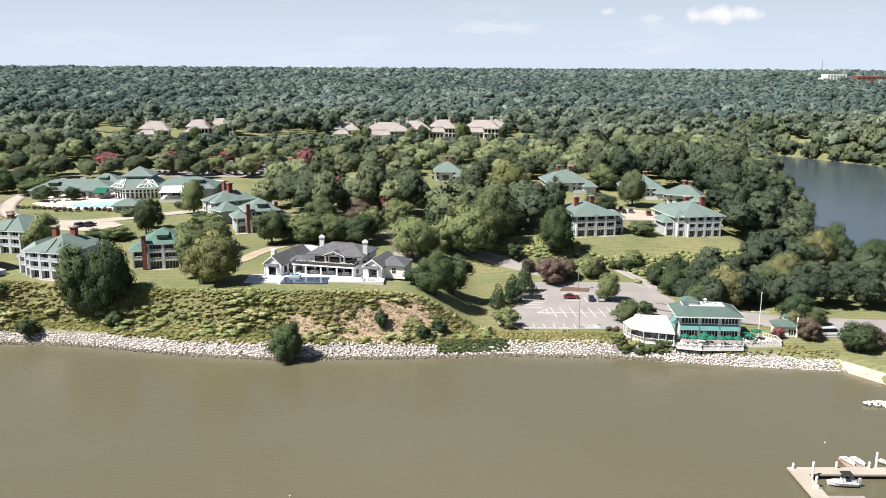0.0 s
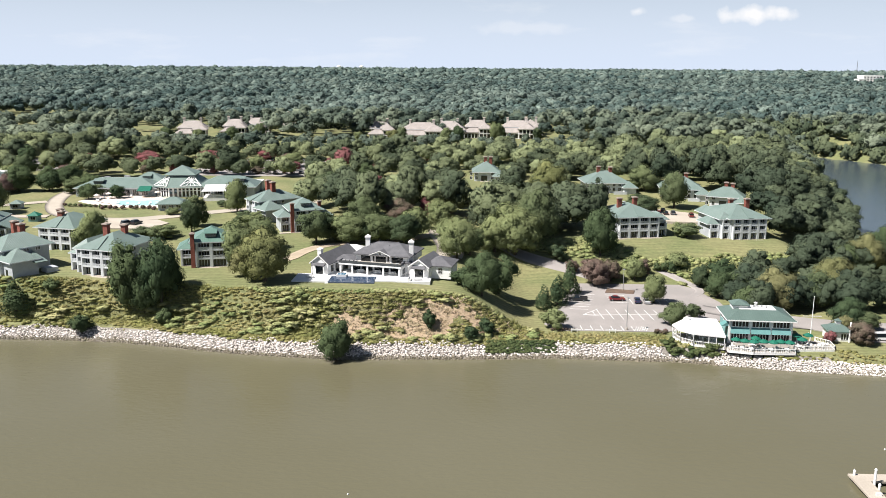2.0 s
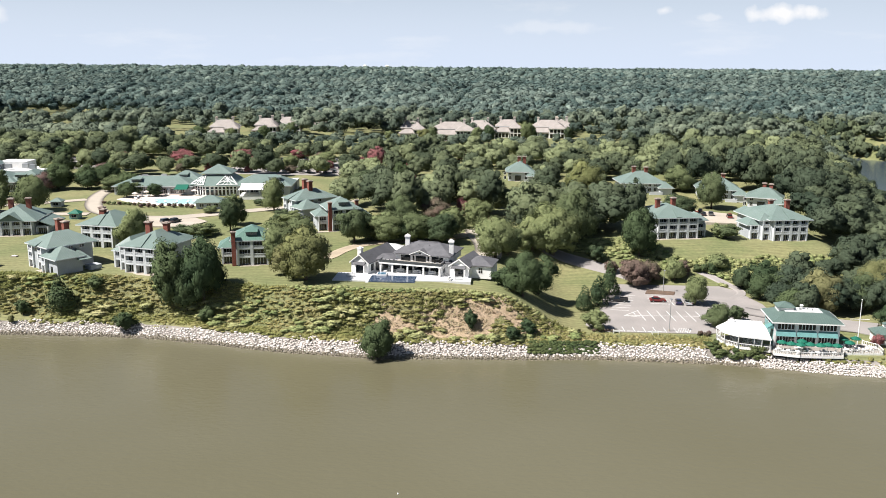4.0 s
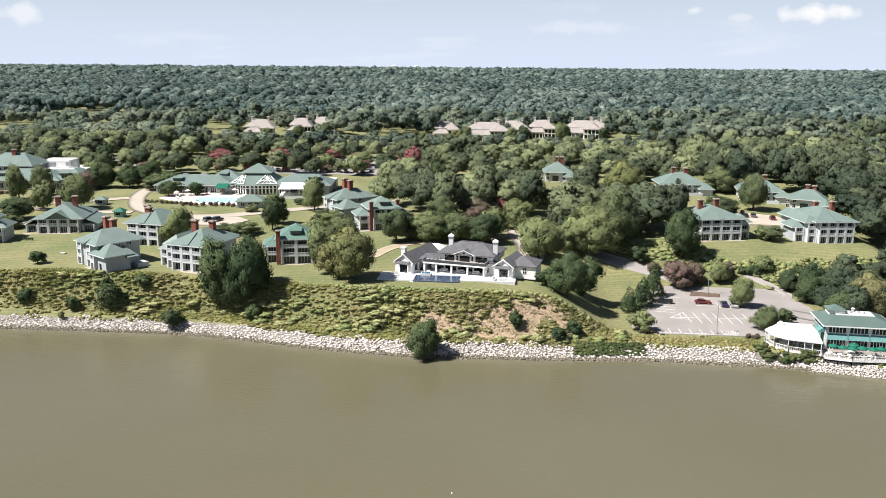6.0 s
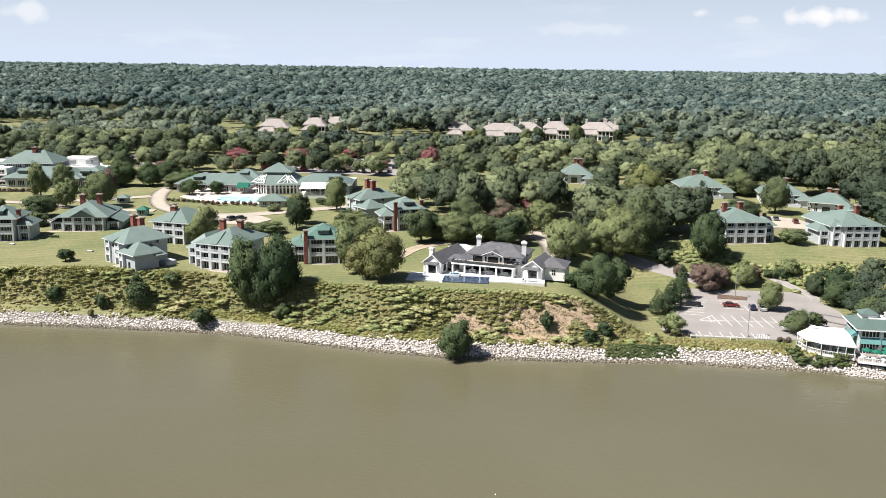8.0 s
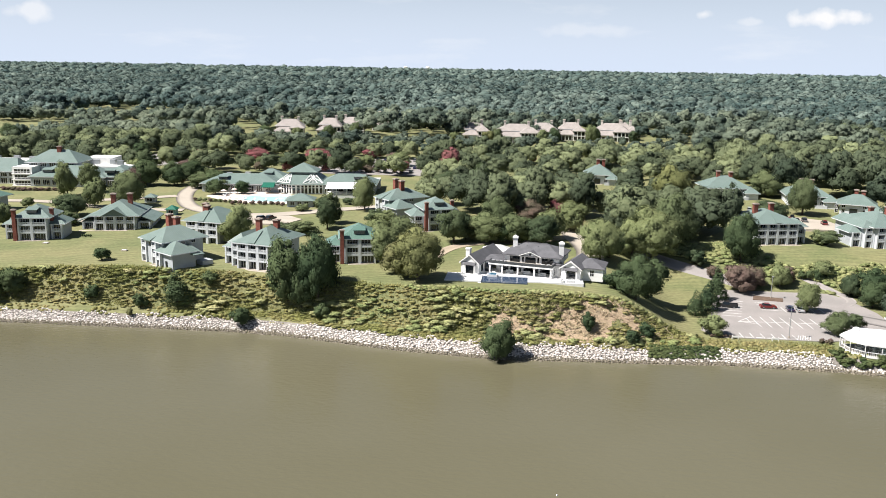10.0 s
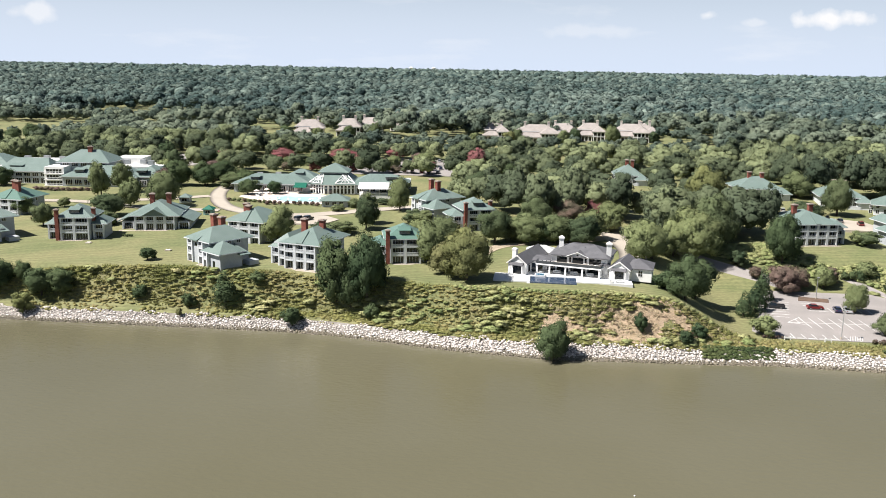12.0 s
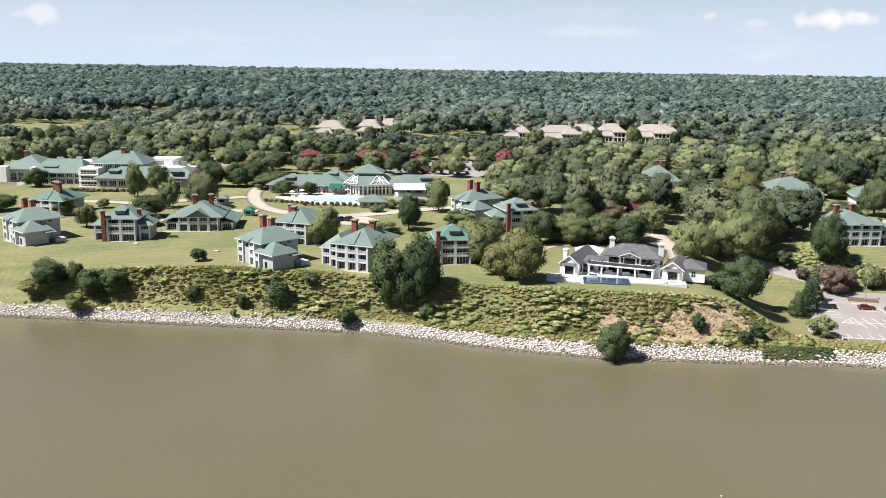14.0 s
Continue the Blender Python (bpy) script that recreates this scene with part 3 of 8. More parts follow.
CROWNS = {
    "broad": [crown_mesh(crown(40 + i, 26, 1, 3400, 0.22, low=-0.75), LEAF) for i in range(7)],
    "large": [crown_mesh(crown(50 + i, 34, 1, 6500, 0.165, low=-0.7), LEAF) for i in range(4)],
    "conifer": [crown_mesh(crown(60 + i, 11, 1, 2200, 0.27, "conifer"), LEAF_DARK) for i in range(2)],
    "bush": [crown_mesh(crown(70 + i, 13, 1, 1300, 0.36, low=-0.8), LEAF) for i in range(4)],
}


def trunk_mesh(seed):
    rng = random.Random(seed)
    bm = B()
    tube(bm, (0, 0, -0.6), (0.12, 0.05, 3.2), 0.36, 0.25, 8)
    tube(bm, (0.12, 0.05, 3.1), (0.1, -0.1, 7.0), 0.25, 0.1, 6)
    for i in range(5):
        a = i * 1.3 + rng.uniform(-0.3, 0.3)
        z = 2.4 + i * 0.5
        tube(bm, (0.1, 0.05, z), (math.cos(a) * 2.6, math.sin(a) * 2.6, z + rng.uniform(1.6, 2.8)), 0.15, 0.05, 5)
    return data_of(part("trunk", bm, BARK))


TRUNKS = [trunk_mesh(i) for i in range(3)]
LEAVES = {"broad": LEAF, "dark": LEAF_DARK, "yellow": LEAF_YELLOW, "red": LEAF_RED, "brown": LEAF_BROWN, "conifer": LEAF_DARK}
WORDS = {"broad": "mid-green broadleaf", "dark": "dark green dense", "yellow": "yellowish-green", "red": "red-flowering crape myrtle", "brown": "brownish-green",
         "conifer": "pointed dark evergreen"}
tree_count = [0]


def plant(x, y, h, w, kind, where, group, bush=False, z=None, lift=None):
    """A tree or bush: its trunk and its crown."""
    i = tree_count[0] = tree_count[0] + 1
    rng = random.Random(i)
    z = ground_at(x, y) if z is None else z
    w = w * 1.4 if kind == "conifer" else w
    t = new("bush" if bush else "tree")
    t.matrix_world = pose(x, y, z, 0, 0, rng.uniform(0, 360))
    size = "large" if h > 13 else "small" if h < 6 else "middle-sized"
    noun = "bush" if bush else "tree"
    tagged(t, "%s %s %s %s" % (size, WORDS[kind], noun, where), noun, group)
    low = (-0.04 if bush else 0.02 if kind == "conifer" else -0.05) * h if lift is None else lift
    tr = new("trunk", TRUNKS[i % 3])
    tr.parent = t
    tr.scale = (w / 11, w / 11, h / 10)
    kinds = CROWNS["conifer"] if kind == "conifer" else CROWNS["bush"] if bush else CROWNS["large"] if w > 12.5 else CROWNS["broad"]
    c = new("crown", kinds[i % len(kinds)])
    c.parent = t
    c.location = (0, 0, low)
    c.scale = (w / 10.0, w / 10.0 * rng.uniform(0.9, 1.08), (h - low) / 9.7)
    c.material_slots[0].link = "OBJECT"
    c.material_slots[0].material = LEAVES[kind]
    return t


def joined(name, templates, P, W, H, mat, seed, label, category, tint=None, parent=None, turn=None):
    """ONE mesh of many plants or stones: a template of 10 m at each of the points P, W wide and H high."""
    rng = np.random.default_rng(seed)
    k = rng.integers(0, len(templates), len(P))
    a = rng.uniform(0, 6.283, len(P)) if turn is None else turn
    tint = rng.uniform(0, 1, len(P)) if tint is None else tint
    Vs, Fs, Ts, Ns, n = [], [], [], [], 0
    for j, (v, f, *nrm) in enumerate(templates):
        i = np.flatnonzero(k == j)
        if not len(i):
            continue
        c, s = np.cos(a[i])[:, None], np.sin(a[i])[:, None]
        x, y = v[None, :, 0], v[None, :, 1]
        w = W[i][:, None] / 10
        U = np.stack([(x * c - y * s) * w + P[i, 0][:, None], (x * s + y * c) * w + P[i, 1][:, None], v[None, :, 2] * H[i][:, None] / 10 + P[i, 2][:, None]], -1)
        Vs.append(U.reshape(-1, 3))
        Fs.append((f[None] + (np.arange(len(i)) * len(v))[:, None, None]).reshape(-1, 3) + n)
        Ts.append(np.repeat(tint[i], len(v)))
        for m in nrm:
            x, y = m[None, :, 0], m[None, :, 1]
            Ns.append(np.stack([x * c - y * s, x * s + y * c, np.broadcast_to(m[None, :, 2], (len(i), len(m)))], -1).reshape(-1, 3))
        n += len(i) * len(v)
    ob = np_mesh(name, np.concatenate(Vs), np.concatenate(Fs), mat, parent, tint=np.concatenate(Ts), normals=np.concatenate(Ns) if Ns else None)
    return tagged(ob, label, category, kind="stuff")


# open ground in the woods: middle x, y, half-lengths, turn in degrees
CLEAR = (
    (-150, 352, 72, 56, 0), (-152, 402, 70, 34, 0), (-150, 482, 78, 34, 0), (-275, 388, 75, 40, 8), (-285, 335, 80, 42, 0), (-200, 290, 110, 52, 0), (-82, 322, 24, 20, 0),
    (-104, 300, 34, 26, 0), (-208, 398, 18, 40, 12), (-250, 478, 22, 30, 12), (-46, 394, 8, 22, 0),
)
CLEAR_EAST = (
    (1, 414, 11, 18, 0), (-36, 276, 36, 17, 0), (-12, 300, 7, 24, -20), (76, 296, 42, 19, 0), (78, 346, 33, 36, 0), (58, 388, 22, 36, 0), (98, 378, 19, 30, 0), (0, 394, 14, 52, 0), (46, 338, 12, 15, 0), (-215, 620, 50, 30, 0), (-44, 402, 9, 26, 0), (-20, 300, 20, 9, 0), (-18, 310, 9, 16, 0), (0, 676, 18, 26, 0), (15, 301, 6.7, 8.1, 0), (29, 367, 8.9, 10.8, 0), (-15, 311, 3.7, 4.5, 0), (-22, 364, 4.0, 4.9, 0), (-8, 442, 7.4, 9.1, 0), (-36, 391, 4.8, 5.8, 0), (-31, 310, 5.8, 7.0, 0), (-43, 298, 6.4, 7.9, 0), (-24, 289, 5.4, 6.6, 0), (-54, 410, 5.0, 6.1, 0), (-68, 378, 6.9, 8.5, 0), (48, 366, 16, 22, 0),
    (55, 268, 28, 22, 0), (28, 290, 24, 14, -15), (143, 284, 17, 8, 30),
)
CLEAR_FAR = (
    (-450, 635, 62, 62, 0), (-470, 715, 70, 22, 0), (-430, 840, 110, 26, 0), (-310, 760, 40, 16, 0), (-245, 690, 40, 24, 0), (-190, 655, 60, 24, 0),
    (-66, 655, 24, 22, 0), (-28, 650, 44, 30, 0), (20, 690, 22, 22, 0), (44, 700, 22, 24, 0), (287, 708, 6, 20, 0), (-386, 545, 22, 30, 20), (-470, 690, 26, 40, 20), (-384, 705, 22, 34, 30), (-468, 890, 40, 30, 20), (-310, 602, 16, 18, 0), (1030, 2230, 60, 80, 0), (1120, 2235, 60, 80, 0), (-560, 560, 60, 30, 0),
)


def open_ground(x, y):
    m = lake(x, y) > -3
    for cx, cy, rx, ry, turn in CLEAR + CLEAR_EAST + CLEAR_FAR:
        c, s = math.cos(radians(turn)), math.sin(radians(turn))
        u, v = (x - cx) * c + (y - cy) * s, -(x - cx) * s + (y - cy) * c
        m |= (u / rx) ** 2 + (v / ry) ** 2 < 1
    return m


def low_growth(x, y):
    """Young planting: in front of the villas, along the fairways and in the car parks."""
    return ((x > -330) & (x < 62) & (y > 430) & (y < 640)) | ((x > -105) & (x < 62) & (y < 665) & (y > 500)) | ((x > -260) & (x < -140) & (y > 515) & (y < 700)) | ((x > -560) & (x < -320) & (y > 470) & (y < 860)) | ((x > -16) & (x < 22) & (y > 350) & (y < 425))


def park(x, y):
    """Lawns and paths with trees standing apart between the cottages and the villas."""
    return ((x > -125) & (x < 70) & (y > 335) & (y < 560)) | ((x > -150) & (x < 75) & (y > 560) & (y < 665))


def scatter(x0, x1, y0, y1, step, seed):
    """Jittered points on a grid."""
    rng = np.random.default_rng(seed)
    x, y = np.meshgrid(np.arange(x0, x1, step), np.arange(y0, y1, step))
    x, y = x.ravel(), y.ravel()
    x = x + rng.uniform(-0.48, 0.48, len(x)) * step
    y = y + rng.uniform(-0.48, 0.48, len(y)) * step
    return x, y, rng


def wood(name, box_, step, mat, templates, size, tall, seed, label, keep):
    x, y, rng = scatter(*box_, step, seed)
    ok = keep(x, y) & ~open_ground(x, y) & (rng.uniform(0, 1, len(x)) > 0.06) & ~(park(x, y) & (rng.uniform(0, 1, len(x)) < 0.18))
    x, y = x[ok], y[ok]
    patch = 0.5 + 0.5 * np.sin(x * 0.021 + 2 * np.sin(y * 0.013)) * np.sin(y * 0.017 + x * 0.006)
    broad = 0.5 + 0.5 * np.sin(x * 0.0083 + 1.7 * np.sin(y * 0.0061)) * np.sin(y * 0.0107 + 1.2)
    far = mat is FAR_WOODS_HAZED or len(templates[0][0]) < 2000
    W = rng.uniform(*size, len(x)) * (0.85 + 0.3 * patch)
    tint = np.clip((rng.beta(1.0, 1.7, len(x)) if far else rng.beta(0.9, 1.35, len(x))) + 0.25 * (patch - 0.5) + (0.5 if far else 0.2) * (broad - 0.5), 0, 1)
    loose, low = park(x, y), low_growth(x, y)
    low2 = (x > -150) & (x < 75) & (y > 545) & (y < 665)
    W = np.where(loose & ~low2, W * 0.95, W)
    W = np.where(low2, np.where(y > 622, rng.uniform(4.5, 8.0, len(x)), rng.uniform(7.0, 12.0, len(x))), W)
    tint = np.where(loose, np.clip(tint * 1.1 + 0.12, 0, 1), tint)
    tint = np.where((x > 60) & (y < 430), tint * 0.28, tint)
    # rounded crowns, lifted to the canopy's height
    H = W * rng.uniform(0.78, 1.02, len(x))
    top = np.where(low | low2 | loose, H * 1.04, np.maximum(H * 1.04, rng.uniform(*tall, len(x)) * (0.8 + 0.35 * patch)))
    top = np.where(lake(x, y) > -38, np.clip(top, 9.0, 14.0), top)
    H = np.where(far, H, np.maximum(H, top * 0.82))
    base = height(x, y) + np.maximum(top - H, -0.3)
    return joined(name, templates, np.stack([x, y, base], -1), W, H, mat, seed, label, "woods", tint)


# ---- buildings: common pieces ----
def chimney(parent, x, y, z0, z1, w=1.1, mat=BRICK, cap=BRICK_CAP, flare=0.22):
    """A chimney stack with a stepped, flared cap."""
    s = w / 2
    bm = box(B(), x - s, x + s, y - s, y + s, z0, z1 - 0.75)
    box(bm, x - s - flare * 0.45, x + s + flare * 0.45, y - s - flare * 0.45, y + s + flare * 0.45, z1 - 0.75, z1 - 0.45)
    c = part("chimney", bm, mat, parent, "tall chimney stack")
    bm = box(B(), x - s - flare, x + s + flare, y - s - flare, y + s + flare, z1 - 0.45, z1 - 0.15)
    box(bm, x - s * 0.7, x + s * 0.7, y - s * 0.7, y + s * 0.7, z1 - 0.15, z1)
    part("cap", bm, cap, c)
    return c


def turned(face, plane):
    """Maps (along, outwards, z) of a wall to local x, y, z."""
    if face == "front":
        return lambda a, o, z: (a, plane - o, z)
    if face == "left":
        return lambda a, o, z: (plane - o, -a, z)
    if face == "right":
        return lambda a, o, z: (plane + o, a, z)
    return lambda a, o, z: (-a, plane + o, z)


def fbox(bm, f, a0, a1, o0, o1, z0, z1):
    p, q = f(a0, o0, z0), f(a1, o1, z1)
    lo, hi = [min(i, j) for i, j in zip(p, q)], [max(i, j) for i, j in zip(p, q)]
    return box(bm, lo[0], hi[0], lo[1], hi[1], lo[2], hi[2])


def balcony_bay(parent, face, plane, a0, a1, storeys, sh, deep=1.3, z=0.0, ground_rail=False):
    """A stack of balconies on a wall: glazed doors, floors, railings and white piers."""
    f = turned(face, plane)
    for s in range(storeys):
        z0 = z + s * sh
        bm = fbox(B(), f, a0 + 0.35, a1 - 0.35, -0.05, 0.05, z0 + 0.12, z0 + sh - 0.45)
        g = part("glazed_door", bm, GLASS, parent)
        bm = B()
        k = max(2, int((a1 - a0) / 0.9))
        for i in range(k + 1):
            a = a0 + 0.35 + (a1 - a0 - 0.7) * i / k
            fbox(bm, f, a - 0.05, a + 0.05, 0.0, 0.10, z0 + 0.1, z0 + sh - 0.4)
        fbox(bm, f, a0 + 0.3, a1 - 0.3, 0.0, 0.10, z0 + sh - 0.5, z0 + sh - 0.38)
        part("door_frame", bm, TRIM, g)
        bm = fbox(B(), f, a0, a1, 0.0, deep, z0 - 0.12, z0 + 0.10)
        part("balcony_floor" if s else "patio", bm, TRIM if s else CONCRETE, parent)
        if s or ground_rail:
            p, q = f(a0 + 0.2, deep - 0.08, 0), f(a1 - 0.2, deep - 0.08, 0)
            bm = B()
            fbox(bm, f, a0 + 0.2, a1 - 0.2, deep - 0.14, deep - 0.02, z0 + 0.92, z0 + 1.04)
            fbox(bm, f, a0 + 0.2, a1 - 0.2, deep - 0.12, deep - 0.04, z0 + 0.10, z0 + 0.34)
            k = max(3, int((a1 - a0) / 0.34))
            for i in range(k):
                a = a0 + 0.3 + (a1 - a0 - 0.6) * (i + 0.5) / k
                fbox(bm, f, a - 0.09, a + 0.09, deep - 0.11, deep - 0.05, z0 + 0.3, z0 + 0.95)
            part("railing", bm, TRIM, parent)
    for a in (a0, a1):
        part("pier", fbox(B(), f, a - 0.24, a + 0.24, 0.0, deep, z - 0.8, z + storeys * sh), TRIM, parent)


def house_block(e, x0, x1, y0, y1, h, rise, over=1.5, wall=CLAP, roof=GREEN_ROOF, ridge=None, base=-1.5):
    part("wall", box(B(), x0, x1, y0, y1, base, h), wall, e)
    bm = hip(B(), x0, x1, y0, y1, h, rise, over, 0.28, ridge)
    r = part("roof", bm, roof, e)
    bm = B()
    ox0, ox1, oy0, oy1 = x0 - over - 0.05, x1 + over + 0.05, y0 - over - 0.05, y1 + over + 0.05
    for a in ((ox0, ox1, oy0, oy0 + 0.1), (ox0, ox1, oy1 - 0.1, oy1), (ox0, ox0 + 0.1, oy0, oy1), (ox1 - 0.1, ox1, oy0, oy1)):
        box(bm, *a, h - 0.3, h - 0.02)
    part("gutter", bm, TRIM, r)
    return r


def louvre_dormer(e, x, y, z, w=3.4, roof=GREEN_ROOF):
    """A dark louvred vent set in a roof slope."""
    d = part("dormer", box(B(), x - w / 2, x + w / 2, y, y + 2.2, z - 0.25, z + 0.75), DARK, e, "dark louvred vent dormer")
    bm = B()
    for i in range(4):
        box(bm, x - w / 2, x + w / 2, y - 0.06, y, z - 0.2 + i * 0.22, z - 0.12 + i * 0.22)
    part("louvre", bm, METAL, d)
    bm = solid(B(), [(x - w / 2 - 0.3, y - 0.5, z + 0.72), (x + w / 2 + 0.3, y - 0.5, z + 0.72), (x + w / 2 + 0.3, y + 3, z + 1.4), (x - w / 2 - 0.3, y + 3, z + 1.4)],
               [(x - w / 2 - 0.3, y - 0.5, z + 0.86), (x + w / 2 + 0.3, y - 0.5, z + 0.86), (x + w / 2 + 0.3, y + 3, z + 1.54), (x - w / 2 - 0.3, y + 3, z + 1.54)])
    part("dormer_roof", bm, roof, d)


SH = 2.55


def ridge_chimneys(e, places, z0, w=1.5):
    """Chimneys at plan places with their tops' heights over the water."""
    inv = e.matrix_basis.inverted()
    for x, y, top in places:
        p = inv @ Vector((x, y, top))
        chimney(e, p.x, p.y, z0, p.z, w, flare=0.28)


GROUP = "green-roofed resort cottages"


def corner_cottage(x, y, turn, label, chim, roof=GREEN_ROOF, w=10.6, d=14.0, z=None, low=True):
    """Stands with a corner forward: balcony bays on the front, a blank clapboard side and a lower pyramid-roofed wing at the corner."""
    e = empty("cottage", x, y, z, turn)
    h = 3 * SH - 0.6
    house_block(e, -w, 0, 0.9, d, h, 3.4, 1.4, roof=roof, ridge=4.5)
    # slope of the roof carried down over the projecting middle of the front
    part("wall", box(B(), -w * 0.74, -w * 0.46, 0.1, 1.0, -1.5, h), CLAP, e)
    part("roof_slope", solid(B(), [(-w * 0.78, -1.1, h - 0.2), (-w * 0.40, -1.1, h - 0.2), (-w * 0.48, 4.0, h + 1.9), (-w * 0.62, 4.0, h + 1.9)],
                             [(-w * 0.78, -1.1, h + 0.08), (-w * 0.40, -1.1, h + 0.08), (-w * 0.48, 4.0, h + 2.25), (-w * 0.62, 4.0, h + 2.25)]), roof, e)
    for a0, a1 in ((-w + 0.2, -w * 0.76), (-w * 0.44, -w * 0.24)):
        balcony_bay(e, "front", 0.9, a0, a1, 3, SH - 0.2)
    window(e, -w * 0.66, -w * 0.54, 0.1, 2 * SH, 2 * SH + 1.1, 2)
    if low:
        house_block(e, -0.9, 6.8, -0.5, 7.0, 4.6, 2.9, 0.9, roof=roof, ridge=0.4)
        balcony_bay(e, "front", -0.5, -0.6, 1.2, 2, SH - 0.35, 0.9)
        part("door", box(B(), 3.0, 4.1, -0.58, -0.4, 0.0, 2.1), GLASS, e)
        part("roof_slope", solid(B(), [(6.0, 5.4, 3.6), (8.6, 5.4, 3.6), (8.6, 9.0, 3.6), (0.0, 9.0, 4.6)], [(6.0, 5.4, 4.8), (8.6, 5.4, 3.8), (8.6, 9.0, 3.8), (0.0, 9.0, 5.6)]), roof, e)
    for v in (6.6, 10.0):
        window(e, v, v + 1.3, 0.0, 2 * SH + 0.5, 2 * SH + 1.5, 2, face="right")
    window(e, 8.0, 9.6, -w, SH + 0.8, SH + 1.9, 2, face="left")
    balcony_bay(e, "left", -w, -5.0, -2.0, 3, SH - 0.2)
    ridge_chimneys(e, chim, h, 1.6)
    part("utility_enclosure", box(B(), 4.2, 7.6, 9.0, 12.4, -1.2, 1.3), CLAP, e)
    part("patio_slab", box(B(), -w - 0.8, 6.2, -1.6, 0.6, -1.0, -0.02), CONCRETE, e)
    return tagged(e, label, "cottage", GROUP)


def broad_cottage(x, y, turn, label, chim, roof=GREEN_ROOF, d=15, w=6.0, left=True, right=False, storeys=3, rise=3.6, z=None, ridge=3.0):
    """Stacked balconies across the front, a lower wing to a side and two chimneys at the ridge."""
    e = empty("cottage", x, y, z, turn)
    h = storeys * SH
    house_block(e, -w, w, 1.3, d, h, rise, 1.5, roof=roof, ridge=ridge)
    n = max(2, int(round(2 * w / 3.6)))
    for i in range(n):
        a0 = -w + 0.3 + i * (2 * w - 0.6) / n
        balcony_bay(e, "front", 1.3, a0 + 0.2, a0 + (2 * w - 0.6) / n - 0.2, storeys, SH)
    if left:
        house_block(e, -w - 3.0, -w + 0.4, 3.4, d - 1.5, h - 0.5, 2.4, 1.2, roof=roof)
        balcony_bay(e, "front", 3.4, -w - 2.7, -w - 0.3, storeys, SH - 0.15)
        house_block(e, -w - 6.6, -w - 3.0, 5.4, 13, h - SH, 2.0, 1.0, roof=roof)
        balcony_bay(e, "front", 5.4, -w - 6.3, -w - 3.4, storeys - 1, SH)
    if right:
        house_block(e, w, w + 3.8, 3.6, 11, h - SH * 0.6, 2.2, 1.0, roof=roof)
        balcony_bay(e, "front", 3.6, w + 0.4, w + 3.5, storeys - 1, SH)
    balcony_bay(e, "right", w, 12.2 if right else 5.0, 14.6 if right else 8.0, storeys, SH)
    window(e, 9.4, 10.8, w, 2 * SH + 0.8, 2 * SH + 1.9, 2, face="right")
    window(e, 12.2, 13.6, -w, SH + 0.8, SH + 1.9, 2, face="left")
    # a raised seam where two roof slopes meet over the middle of the front
    bm = solid(B(), [(-0.9, -0.2, h - 0.05), (0.9, -0.2, h - 0.05), (0.05, d * 0.33, h + rise * 0.78), (-0.05, d * 0.33, h + rise * 0.78)],
               [(-0.9, -0.2, h + 0.25), (0.9, -0.2, h + 0.25), (0.05, d * 0.33, h + rise * 0.78 + 0.2), (-0.05, d * 0.33, h + rise * 0.78 + 0.2)])
    part("roof_valley", bm, roof, e)
    ridge_chimneys(e, chim, h)
    part("patio_slab", box(B(), -w - 0.8, w + (4.0 if right else 1.0), -1.2, 1.2, -1.0, -0.03), CONCRETE, e)
    return tagged(e, label, "cottage", GROUP)


def tower_cottage(x, y, turn, label, roof=GREEN_ROOF, w=4.9):
    """A narrow three-storey front with two rows of balconies between red chimneys, a vent dormer and low wings set back."""
    e = empty("cottage", x, y, None, turn)
    h = 3 * SH
    house_block(e, -w, w, 1.3, 12.5, h, 3.6, 1.4, roof=roof, ridge=1.5)
    for a0, a1 in ((-w + 0.9, -0.15), (0.25, w - 0.3)):
        balcony_bay(e, "front", 1.3, a0, a1, 3, SH)
    for s in (-1, 1):
        house_block(e, min(s * w, s * (w + 4.2)), max(s * w, s * (w + 4.2)), 3.6, 12, 2 * SH, 2.0, 1.0, roof=roof)
        balcony_bay(e, "front", 3.6, min(s * (w + 0.8), s * (w + 3.8)), max(s * (w + 0.8), s * (w + 3.8)), 2, SH)
    chimney(e, -w - 0.3, 0.2, -1.2, h + 2.9, 1.15)
    chimney(e, w + 0.5, 4.4, 3.5, h + 2.7, 1.1)
    louvre_dormer(e, 0.0, 1.6, h + 1.5, 3.2, roof)
    part("patio_slab", box(B(), -w - 5, w + 5, -0.8, 1.2, -1.0, -0.03), CONCRETE, e)
    return tagged(e, label, "cottage", GROUP)


